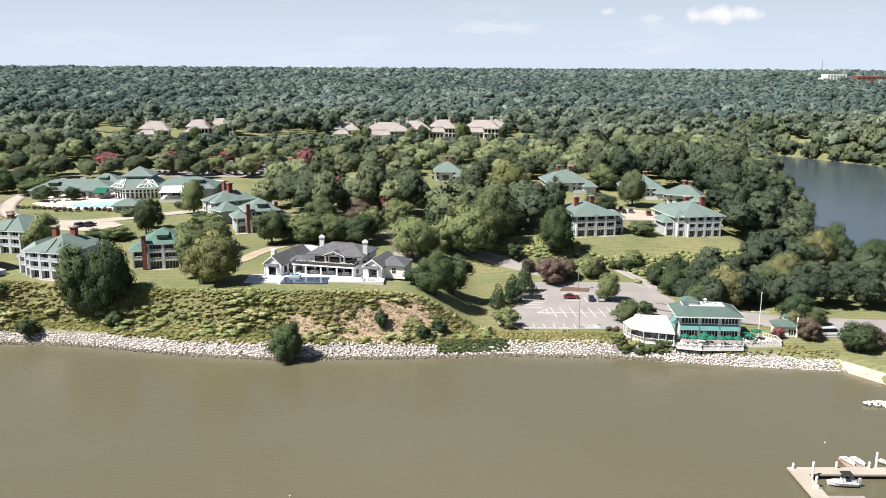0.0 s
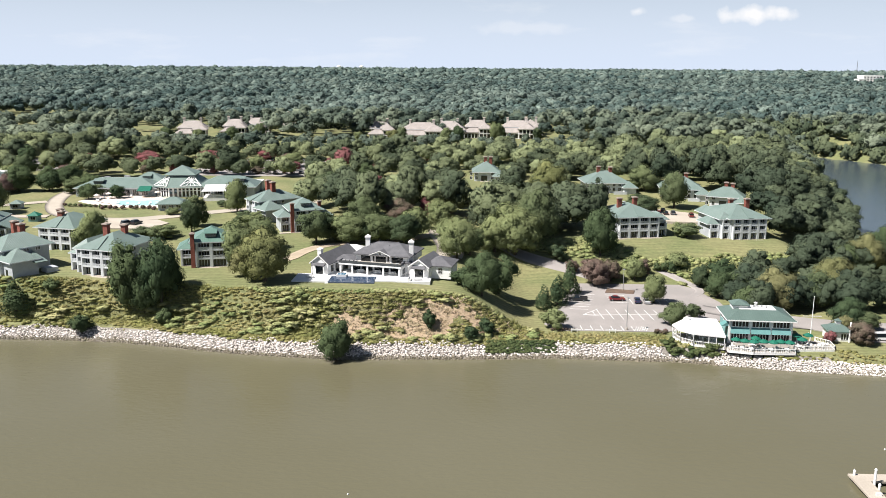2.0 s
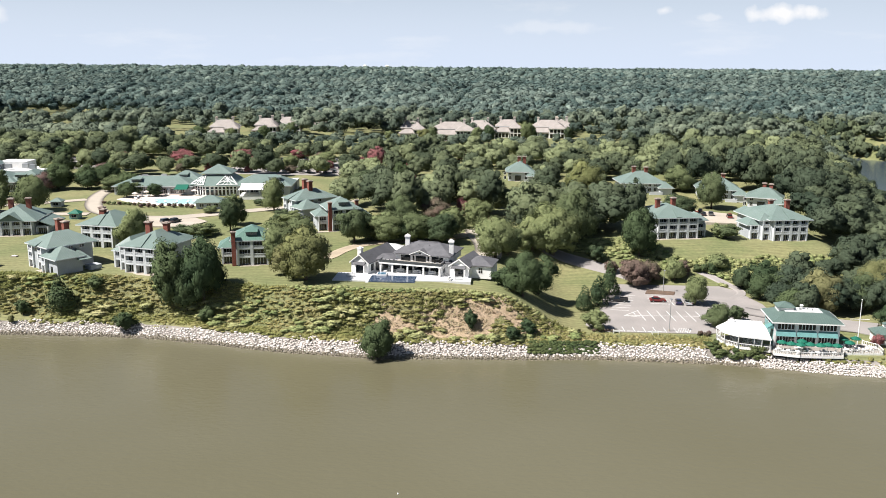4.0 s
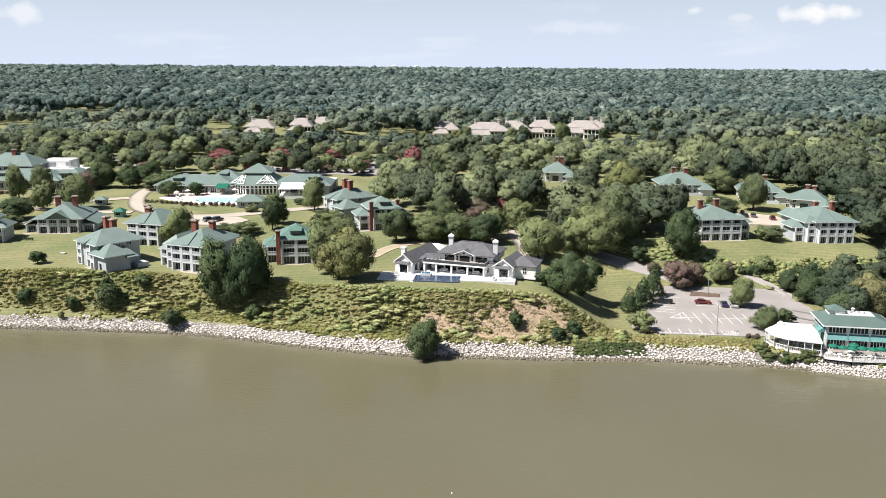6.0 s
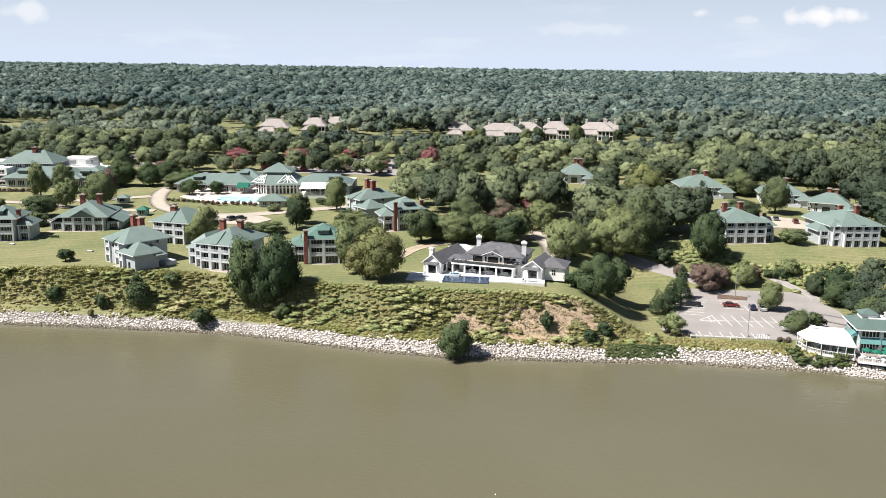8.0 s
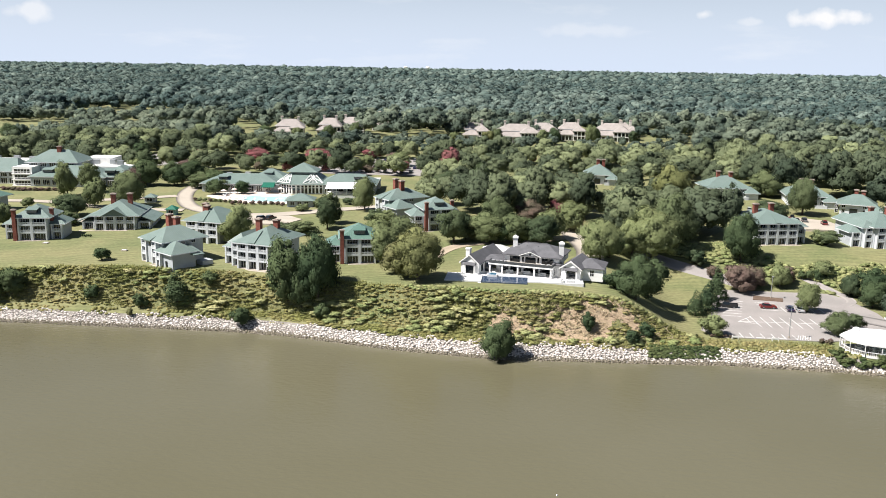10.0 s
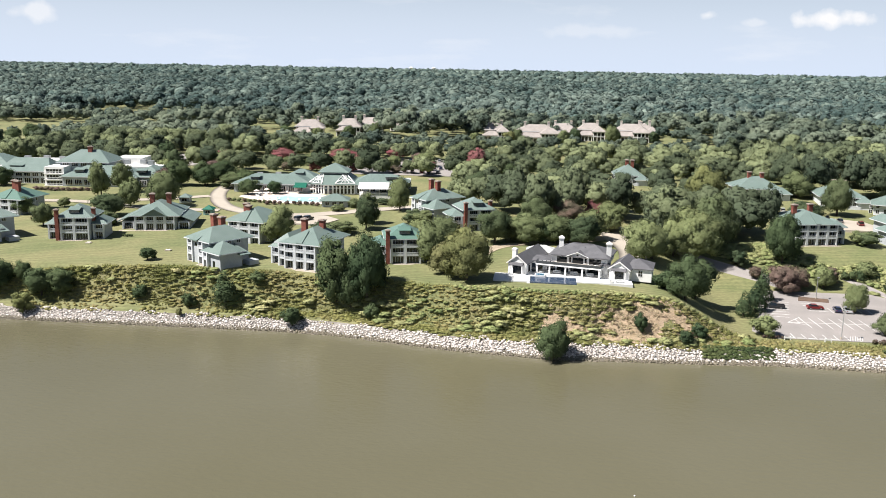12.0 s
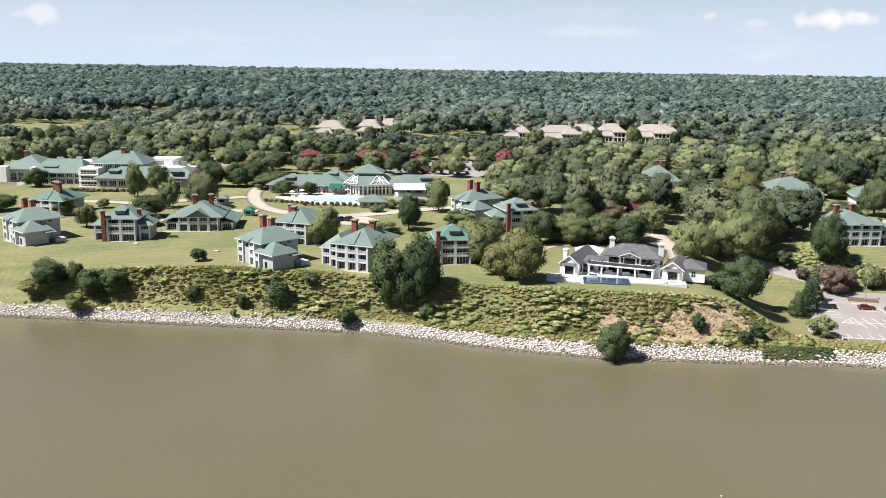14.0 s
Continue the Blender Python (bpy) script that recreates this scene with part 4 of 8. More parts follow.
def low_cottage(x, y, turn, label, chim, roof=GREEN_ROOF, w=7.2, d=19, rise=4.2, porch=True, z=None, ridge=4):
    """Two storeys, wide, with a gabled middle over glazed balconies."""
    e = empty("cottage", x, y, z, turn)
    h = 2 * SH
    house_block(e, -w, w, 1.3, d, h, rise, 1.4, roof=roof, ridge=ridge)
    n = 4
    for i in range(n):
        a0 = -w + 0.4 + i * (2 * w - 0.8) / n
        balcony_bay(e, "front", 1.3, a0 + 0.2, a0 + (2 * w - 0.8) / n - 0.2, 2, SH)
    # low wings whose roofs sweep down from the main one
    for sgn in (-1, 1):
        x0, x1 = sorted((sgn * w, sgn * (w + 4.6)))
        part("wall", box(B(), x0, x1, 3.4, d - 2, -1.5, SH + 0.2), CLAP, e)
        lo = [(sgn * w, 2.2, h - 0.1), (sgn * (w + 6.0), 2.2, SH), (sgn * (w + 6.0), d - 0.8, SH), (sgn * w, d - 0.8, h - 0.1)]
        part("roof", solid(B(), lo, [(x, y, z + 0.3) for x, y, z in lo]), roof, e)
        balcony_bay(e, "front", 3.4, x0 + 0.5, x1 - 0.5, 1, SH)
    if porch:
        bm = gable(B(), -4.0, 4.0, -0.2, 8.5, h, 2.3, 0.5)
        part("porch_roof", bm, roof, e)
        part("gable", gable_wall(B(), -3.9, 3.9, 0.0, h, 2.1), roof, e)
    ridge_chimneys(e, chim, h)
    part("patio_slab", box(B(), -w - 5, w + 5, -1.0, 1.2, -1.0, -0.03), CONCRETE, e)
    return tagged(e, label, "cottage", GROUP)


def entrance_cottage(x, y, turn, label, chim, w=9.5, d=18, rise=4.8):
    """The rear of a cottage: a low broad roof, pale walls and a roofed entrance."""
    e = empty("cottage", x, y, None, turn)
    h = 2 * SH - 0.4
    house_block(e, -w, w, 1.3, d, h, rise, 1.3, ridge=3.5, wall=TRIM)
    house_block(e, w - 2.4, w + 3.0, -2.4, 4.6, 3.0, 2.6, 0.8, wall=TRIM, ridge=0.3)
    part("entrance", box(B(), -2.6, 0.4, 1.1, 1.4, 0, 2.8), GLASS, e)
    for a in (-8.2, -5.6, 2.4, 5.0):
        window(e, a, a + 1.2, 1.3, 0.9, 2.4, 2)
        window(e, a, a + 1.2, 1.3, 3.2, 4.2, 2)
    part("entrance_wall", box(B(), 2.0, w - 1.5, -3.2, -2.8, -0.5, 1.2), TRIM, e)
    part("entrance_step", box(B(), -3.2, 1.2, -0.6, 1.2, -0.8, 0.05), CONCRETE, e)
    ridge_chimneys(e, chim, h)
    return tagged(e, label, "cottage", GROUP)


corner_cottage(-138.0, 233.2, -36, "three-storey pale grey cottage with seamed green roof and brick chimneys", ((-141.8, 248.8, 25.2), (-138.2, 245.7, 25.0)))
corner_cottage(-225.0, 252.2, -36, "three-storey pale grey cottage with green roof beside the lawn", ((-231.0, 267.0, 25.0), (-227.0, 265.0, 24.8)))
broad_cottage(-138.5, 266, -10, "pale cottage with green roof behind the front row of cottages", ((-140.6, 275.8, 24.4), (-138.8, 272.6, 24.2)), left=False, d=17, z=12.0)
broad_cottage(-110.7, 233.0, -14, "three-storey cottage with white balconies, green roof and two brick chimneys", ((-112.2, 244.9, 25.5), (-106.7, 244.6, 25.4)), d=18, w=5.4)
tower_cottage(-81.8, 246.0, 13, "three-storey cottage with fresh green roof and tall red chimneys", GREEN_ROOF_NEW)
tower_cottage(-194.3, 260.5, 12, "three-storey cottage with vent dormer, green roof and two red chimneys")
low_cottage(-175.5, 280.3, 12, "wide two-storey cottage with gabled front and green roof", ((-180.4, 290.4, 24.3), (-175.0, 292.2, 24.3)))
broad_cottage(-241, 296, -6, "cottage with fresh green roof below the resort building", ((-240.0, 302.2, 25.8), (-238.2, 301.2, 25.6)), GREEN_ROOF_NEW, left=False, d=15, z=11.6)
corner_cottage(-84.8, 316.5, -48, "large three-storey cottage with green roof and red chimneys", ((-84.0, 330.0, 27.4), (-80.9, 324.8, 27.4)), w=8.5, d=17)
tower_cottage(-62.8, 298.0, 22, "three-storey front wing with red chimneys and green roof")
broad_cottage(56.2, 306.6, 12, "three-storey cottage with white balconies on the east lawn", ((50.2, 316.5, 24.0), (56.1, 318.0, 24.2)), d=20, w=7.8, left=False, right=True)
broad_cottage(95.6, 306.2, 10, "three-storey cottage with green roof and twin brick chimneys beside the woods", ((93.1, 323.3, 23.2), (99.8, 325.4, 23.0)), d=24, w=6.6, left=True)
entrance_cottage(59.0, 398, 4, "green-roofed cottage with two brick chimneys at the woodland edge", ((55.5, 407.7, 25.2), (61.0, 407.2, 25.0)))
entrance_cottage(90, 384, -6, "cottage with green roof half hidden by trees", ((89.5, 395.3, 24.1), (93.6, 394.6, 24.0)), w=8.5)
entrance_cottage(104, 367, -20, "cottage with green roof behind a spreading tree", ((107.1, 377.5, 22.2), (109.5, 376.0, 22.0)), w=6.5, d=14, rise=3.6)
entrance_cottage(3.0, 429, 0, "pale cottage with green roof among dense trees", ((2.5, 438, 26.0), (5.2, 438, 26.0)), w=6.0, d=15)


# ---- the white mansion ----
def about(u, v, turn, sz=1.0, dv=0.0):
    """A turn about an upright line, with a change of height and a shift."""
    return Matrix.Translation((u, v + dv, 0)) @ Matrix.Rotation(radians(turn), 4, "Z") @ Matrix.Diagonal((1, 1, sz, 1)) @ Matrix.Translation((-u, -v, 0))


# the main block stands askew to the terrace
MAIN_TURN = about(30.6, 7.0, -13, 0.84, -0.6)


def mansion():
    e = empty("mansion", -54.6, 229.7, 12.65, -1.0)
    e.scale = (0.965, 1.0, 1.0)

    def wall(u0, u1, v0, v1, z0, z1):
        return part("wall", box(B(), u0, u1, v0, v1, z0, z1), WHITE_BRICK, e)

    t = part("terrace", box(B(), 0, 10.6, 0, 9.0, -2.5, 0), CANVAS, e, "white stone terrace")
    part("terrace", box(B(), 24.0, 40.0, 1.6, 9.0, -2.5, 0), CANVAS, e, "white stone terrace")
    part("terrace_floor", box(B(), 9.6, 34.0, 6.6, 16.0, -2.5, -0.02), CANVAS, t)
    bm = B()
    for i in range(3):
        box(bm, 9.8 - i * 0.4, 10.7, -0.9 - i * 0.35, 0.02, -0.5 - i * 0.3, -0.3 - i * 0.25)
    part("step", bm, CANVAS, t)
    # pool with its spilling front edge
    p = part("pool_basin", box(B(), 10.6, 24.0, -0.35, 6.6, -2.5, -0.18), material("blue_pool_tile", (0.055, 0.070, 0.105), 0.35, (0.07, 0.09, 0.125), 0.6, 0.8, 5.0), e, "dark blue tiled pool basin")
    part("pool_water", box(B(), 10.75, 23.85, -0.3, 6.5, -0.18, -0.08), glass_material("pool_water", (0.040, 0.062, 0.105), 0.08), p)
    part("coping", box(box(B(), 10.4, 24.2, 6.5, 6.9, -0.3, 0.04), 10.3, 10.62, 0, 6.9, -0.3, 0.04), CANVAS, p)
    s = part("spa", box(B(), 12.0, 15.0, 5.6, 8.2, -0.2, 0.5), CANVAS, e)
    part("spa_water", box(B(), 12.3, 14.7, 5.9, 7.9, 0.5, 0.53), glass_material("spa_water", (0.03, 0.11, 0.19), 0.08), s)
    before = set(e.children_recursive)
    # main block
    wall(12.6, 31.0, 11.6, 24.0, -0.1, 3.35)
    wall(15.4, 32.2, 11.0, 24.0, 3.35, 6.2)
    for u0, u1 in ((14.2, 16.4), (17.2, 20.4), (21.3, 25.6), (26.4, 30.2)):
        window(e, u0, u1, 11.6, 0.1, 2.7, 3, mat=DARK)
    window(e, 17.2, 20.0, 11.0, 3.6, 5.75, 4, mat=DARK)
    window(e, 21.9, 24.9, 11.0, 3.6, 5.7, 4, mat=DARK)
    window(e, 26.9, 30.3, 11.0, 3.6, 5.75, 4, mat=DARK)
    for u in (20.8, 25.5):
        window(e, u, u + 0.6, 11.0, 3.8, 5.8, 1, mat=WHITE)
    for v in (13.0, 16.5):
        window(e, v, v + 0.9, 31.0, 4.2, 5.8, 2, face="right")
    # balcony: floor, beam, posts, glass rail
    b = part("balcony", box(B(), 11.6, 31.2, 6.6, 11.6, 3.05, 3.5), WHITE, e, "long white balcony")
    part("balcony_deck", box(B(), 11.8, 31.0, 6.8, 11.5, 3.5, 3.54), DECK, b)
    bm = box(B(), 11.75, 31.05, 6.72, 6.76, 3.55, 4.45)
    box(bm, 11.72, 11.76, 6.8, 11.4, 3.55, 4.45)
    box(bm, 31.02, 31.06, 6.8, 11.0, 3.55, 4.45)
    part("balcony_rail", bm, material("smoked_rail", (0.06, 0.065, 0.07), 0.3, None, 1, 0.85, 4.0), b)
    for u in (12.0, 15.8, 20.6, 25.6, 30.6):
        c = part("column", box(B(), u - 0.22, u + 0.22, 6.8, 7.24, -0.1, 3.1), WHITE, e)
        part("capital", box(box(B(), u - 0.3, u + 0.3, 6.72, 7.32, 2.85, 3.04), u - 0.3, u + 0.3, 6.72, 7.32, 0.0, 0.2), WHITE, c)
    wall(30.4, 31.1, 7.6, 11.6, -0.1, 3.05)
    window(e, 8.4, 10.6, 31.1, 0.6, 2.3, 2, face="right")
    r = part("roof", hip(B(), 15.4, 32.2, 11.0, 23.5, 6.2, 3.0, 0.8, 0.3, 6.8), SLATE, e, "dark grey shingle hipped roof")
    part("cornice", box(B(), 15.0, 32.6, 10.6, 23.9, 5.65, 5.9), WHITE, e)
    part("roof_ridge", box(B(), 20.4, 27.2, 17.0, 17.5, 9.1, 9.3), SLATE, r)
    for u, v in ((21.0, 15.4), (24.5, 15.2)):
        part("roof_vent", box(B(), u, u + 0.35, v, v + 0.35, 7.6, 8.5), DARK, r)
    # pediment over the middle
    pd = part("pediment", gable_wall(B(), 20.3, 26.4, 10.45, 5.95, 1.55, 0.3), WHITE, e)
    part("pediment_roof", gable(B(), 20.1, 26.6, 10.4, 15.0, 5.95, 1.65, 0.25, 0.18), SLATE, pd)
    bm = B()
    for s in (-1, 1):
        solid(bm, [(23.35 + s * 3.4, 10.05, 5.85), (23.35 + s * 3.4, 10.05, 6.07), (23.35, 10.05, 7.75), (23.35, 10.05, 7.5)],
              [(23.35 + s * 3.4, 10.25, 5.85), (23.35 + s * 3.4, 10.25, 6.07), (23.35, 10.25, 7.75), (23.35, 10.25, 7.5)])
    part("pediment_trim", bm, WHITE, pd)
    bm = B()
    tube(bm, (23.35, 10.5, 6.55), (23.35, 10.38, 6.55), 0.28, 0.3, 12)
    part("round_vent", bm, DARK, pd)
    for o in set(e.children_recursive) - before:
        o.data.transform(MAIN_TURN)
    # chimneys
    for u, v, z in ((19.6, 19.6, 9.2), (33.6, 12.9, 9.2)):
        c = chimney(e, u, v, 0, z, 1.35, WHITE_BRICK, WHITE, 0.2)
        part("chimney_pot", hip(B(), u - 0.7, u + 0.7, v - 0.7, v + 0.7, z - 0.1, 0.55, 0.1, 0.1, 0.2), WHITE, c)
    before = set(e.children_recursive)
    # left wing: long, gabled to the river
    wall(3.7, 9.5, 8.4, 26.0, -0.6, 3.2)
    part("gable", gable_wall(B(), 3.7, 9.5, 8.4, 3.2, 2.1), WHITE_BRICK, e)
    part("roof", gable(B(), 3.7, 9.5, 8.4, 26.0, 3.2, 2.3, 0.4), SLATE, e, "dark shingle gabled roof of the wing")
    bm = B()
    for s in (-1, 1):
        solid(bm, [(6.6 + s * 3.3, 7.9, 2.8), (6.6 + s * 3.3, 7.9, 3.1), (6.6, 7.9, 5.65), (6.6, 7.9, 5.3)], [(6.6 + s * 3.3, 8.06, 2.8), (6.6 + s * 3.3, 8.06, 3.1), (6.6, 8.06, 5.65), (6.6, 8.06, 5.3)])
    part("barge_board", bm, WHITE, e)
    window(e, 5.4, 7.8, 8.4, 0.1, 2.3, 3, mat=DARK)
    part("door_hood", solid(B(), [(4.5, 7.2, 2.6), (8.7, 7.2, 2.6), (8.7, 8.4, 2.9), (4.5, 8.4, 2.9)], [(4.5, 7.2, 2.75), (8.7, 7.2, 2.75), (8.7, 8.4, 3.35), (4.5, 8.4, 3.35)]), SLATE, e)
    for u in (4.7, 8.5):
        part("porch_post", box(B(), u - 0.13, u + 0.13, 7.3, 7.56, 0, 2.6), WHITE, e)
    for v in (10.2, 13.0):
        window(e, v, v + 1.3, 9.5, 0.6, 2.4, 2, face="right", mat=DARK)
    chimney(e, 3.4, 14.5, 0, 6.2, 1.3, WHITE_BRICK, WHITE, 0.15)
    for o in set(e.children_recursive) - before:
        o.data.transform(about(6.6, 8.4, -19))
    # link between the left wing and the main block
    wall(9.5, 12.6, 12.0, 20.0, -0.1, 3.35)
    part("roof", hip(B(), 9.6, 16.8, 12.0, 20.0, 3.4, 0.7, 0.2), SLATE, e)
    window(e, 10.0, 12.0, 12.0, 0.1, 2.5, 2, mat=DARK)
    before = set(e.children_recursive)
    # right wing
    wall(33.4, 39.4, 6.6, 18.0, -0.6, 3.2)
    part("gable", gable_wall(B(), 33.4, 39.4, 6.6, 3.2, 1.85), WHITE_BRICK, e)
    part("roof", gable(B(), 33.4, 39.4, 6.6, 18.0, 3.2, 2.0, 0.4), SLATE, e, "dark shingle gabled roof of the wing")
    bm = B()
    for s in (-1, 1):
        solid(bm, [(36.4 + s * 3.4, 6.1, 2.75), (36.4 + s * 3.4, 6.1, 3.05), (36.4, 6.1, 5.35), (36.4, 6.1, 5.0)], [(36.4 + s * 3.4, 6.26, 2.75), (36.4 + s * 3.4, 6.26, 3.05), (36.4, 6.26, 5.35), (36.4, 6.26, 5.0)])
    part("barge_board", bm, WHITE, e)
    window(e, 35.2, 37.6, 6.6, 0.1, 2.3, 3, mat=DARK)
    part("door_hood", solid(B(), [(34.2, 5.4, 2.6), (38.6, 5.4, 2.6), (38.6, 6.6, 2.9), (34.2, 6.6, 2.9)], [(34.2, 5.4, 2.75), (38.6, 5.4, 2.75), (38.6, 6.6, 3.35), (34.2, 6.6, 3.35)]), SLATE, e)
    for u in (34.4, 38.4):
        part("porch_post", box(B(), u - 0.13, u + 0.13, 5.5, 5.76, 0, 2.6), WHITE, e)
    for o in set(e.children_recursive) - before:
        o.data.transform(about(36.4, 6.6, -18))
    before = set(e.children_recursive)
    wall(39.4, 46.2, 8.4, 17.5, -0.6, 3.2)
    part("roof", hip(B(), 38.0, 46.2, 8.4, 17.5, 3.2, 1.9, 0.45), SLATE, e)
    window(e, 42.4, 43.5, 8.4, 0.9, 2.5, 2, 2)
    for o in set(e.children_recursive) - before:
        o.data.transform(about(39.4, 10.4, -10))
    wall(31.0, 33.4, 10.0, 17.0, -0.1, 3.3)
    part("roof", hip(B(), 30.9, 33.9, 9.6, 17.0, 3.35, 1.0, 0.1), SLATE, e)
    # rear garage court
    wall(9.0, 18.0, 25.5, 32.0, -0.3, 3.0)
    part("roof", hip(B(), 9.0, 18.0, 25.5, 32.0, 3.0, 1.6, 0.3), FLAT_ROOF, e)
    return tagged(e, "white two-storey riverside mansion with dark shingle roofs", "mansion")


mansion()


def lounger(x, y, z, turn, mat=CANVAS):
    e = empty("sun_lounger", x, y, z, turn)
    part("mattress", box(B(), -0.36, 0.36, -0.9, 0.45, 0.28, 0.42), mat, e)
    part("backrest", solid(B(), [(-0.36, 0.45, 0.28), (0.36, 0.45, 0.28), (0.36, 1.0, 0.75), (-0.36, 1.0, 0.75)], [(-0.36, 0.45, 0.42), (0.36, 0.45, 0.42), (0.36, 0.95, 0.88), (-0.36, 0.95, 0.88)]), mat, e)
    for sx in (-0.3, 0.3):
        for sy in (-0.8, 0.4):
            part("leg", box(B(), sx - 0.04, sx + 0.04, sy - 0.04, sy + 0.04, 0, 0.28), METAL, e)
    return tagged(e, "white cushioned sun lounger", "lounger", "loungers")


def sofa(x, y, z, turn):
    e = empty("outdoor_sofa", x, y, z, turn)
    part("seat", box(B(), -1.0, 1.0, -0.4, 0.4, 0.12, 0.45), CANVAS, e)
    part("backrest", box(B(), -1.0, 1.0, 0.25, 0.45, 0.45, 0.85), CANVAS, e)
    for s in (-1, 1):
        part("armrest", box(B(), s * 1.0 - 0.1, s * 1.0 + 0.1, -0.4, 0.45, 0.12, 0.65), CANVAS, e)
    return tagged(e, "white upholstered outdoor sofa", "sofa", "mansion furniture")


MT = pose(-54.6, 229.7, 12.65, 0, 0, -1.0) @ Matrix.Diagonal((0.965, 1, 1, 1))
for u, v, z in ((12.6, 8.2, 3.54), (13.8, 8.3, 3.54), (15.0, 8.4, 3.54), (16.4, 8.6, 3.54), (27.9, 8.4, 3.54), (29.4, 8.6, 3.54)):
    p = MT @ MAIN_TURN @ Vector((u, v, z))
    lounger(p.x, p.y, p.z, 179 + (u * 7) % 9)
for u, v, z, a in ((17.6, 9.0, -0.02, 0), (22.8, 9.2, -0.02, 0), (27.6, 9.0, -0.02, 0), (36.4, 3.2, 0.0, 4), (4.6, 4.0, 0.0, -6), (34.0, 3.0, 0, 80)):
    p = MT @ (MAIN_TURN if v > 7 else Matrix()) @ Vector((u, v, z))
    sofa(p.x, p.y, p.z, 3 + a)
# ---- boathouse restaurant ----
def boathouse():
    fl = 3.0
    e = empty("boathouse_restaurant", 68.7, 210.1, fl, -3.5)
    w, d, h = 7.6, 10.5, 6.3
    part("wall", box(B(), -w, w, 0, d, -2.0, h), TEAL_WALL, e, "teal clapboard wall")
    for u in (-w, -2.5, 2.6, w):
        part("pilaster", box(B(), u - 0.28, u + 0.28, -0.2, 0.05, -0.2, h), WHITE, e)
    for u0, u1 in ((-7.0, -3.0), (-2.0, 2.1), (3.1, 7.1)):
        g = window(e, u0, u1, 0.0, 4.35, 5.75, 5, 1, fw=0.2, proud=0.1)
        window(e, u0 - 0.1, u1 + 0.1, 0.0, 0.1, 2.45, 6, 1, fw=0.14, proud=0.1)
        part("awning", solid(B(), [(u0 - 0.35, -1.0, 2.75), (u1 + 0.35, -1.0, 2.75), (u1 + 0.35, -0.06, 2.8), (u0 - 0.35, -0.06, 2.8)],
                             [(u0 - 0.35, -0.9, 2.85), (u1 + 0.35, -0.9, 2.85), (u1 + 0.35, -0.06, 4.1), (u0 - 0.35, -0.06, 4.1)]), TEAL, e, "teal canvas awning")
    part("white_band", box(B(), -w - 0.05, w + 0.05, -0.12, 0.02, 6.0, 6.3), WHITE, e)
    for v in (2.0, 5.0, 8.0):
        window(e, v, v + 1.6, w, 4.3, 5.6, 2, face="right")
        window(e, v, v + 1.6, -w, 4.3, 5.6, 2, face="left")
    # roof: four slopes round a flat top
    o, z0, z1 = 1.0, h, h + 1.35
    lo = [(-w - o, -o, z0), (w + o, -o, z0), (w + o, d + o, z0), (-w - o, d + o, z0)]
    hi = [(-w + 2.8, 3.7, z1), (w - 2.4, 3.7, z1), (w - 2.4, d - 1.5, z1), (-w + 2.8, d - 1.5, z1)]
    r = part("roof", solid(B(), lo, hi), DARK_ROOF, e, "green seamed metal roof")
    part("fascia", box(box(box(B(), -w - o - 0.06, w + o + 0.06, -o - 0.06, -o + 0.1, h - 0.3, h), w + o - 0.1, w + o + 0.06, -o, d + o, h - 0.3, h), -w - o - 0.06, -w - o + 0.1, -o, d + o, h - 0.3, h), WHITE, r)
    part("flat_roof", box(B(), -w + 3.3, w - 2.8, 4.3, d - 1.9, z1 - 0.2, z1 + 0.12), FLAT_ROOF, r, "white flat roof membrane")
    for u, v, s in ((-0.5, 6.2, 0.5), (1.6, 6.8, 0.35), (2.6, 6.0, 0.3), (-2.2, 7.0, 0.4)):
        part("roof_vent", box(B(), u, u + s, v, v + s, z1, z1 + 0.6), METAL, r)
    bm = B()
    tube(bm, (0.4, 7.4, z1), (0.4, 7.4, z1 + 1.0), 0.35, 0.35, 10)
    tube(bm, (0.4, 7.4, z1 + 1.0), (0.4, 7.4, z1 + 1.25), 0.55, 0.3, 10)
    part("roof_fan", bm, FLAT_ROOF, r)
    c = part("cupola", box(B(), -w + 1.9, -w + 5.7, 5.6, 9.4, h + 0.3, h + 2.2), WHITE, e, "white roof turret")
    part("cupola_roof", hip(B(), -w + 1.9, -w + 5.7, 5.6, 9.4, h + 2.2, 1.1, 0.4, 0.15, 0.3), DARK_ROOF, c)
    # teal awning at the side door
    part("side_awning", solid(B(), [(-w - 1.8, 1.2, 4.0), (-w, 1.2, 4.0), (-w, 3.6, 4.0), (-w - 1.8, 3.6, 4.0)], [(-w - 1.7, 1.3, 4.1), (-w, 1.2, 5.2), (-w, 3.6, 5.2), (-w - 1.7, 3.5, 4.1)]), TEAL, e)
    part("rear_wing", box(B(), 1.0, w - 0.4, d, d + 4.5, -2.0, 4.2), CLAP, e)
    part("rear_roof", hip(B(), 1.0, w - 0.4, d, d + 4.5, 4.2, 1.4, 0.5), DARK_ROOF, e)
    return tagged(e, "two-storey teal boathouse restaurant with green metal roof", "restaurant")


boathouse()


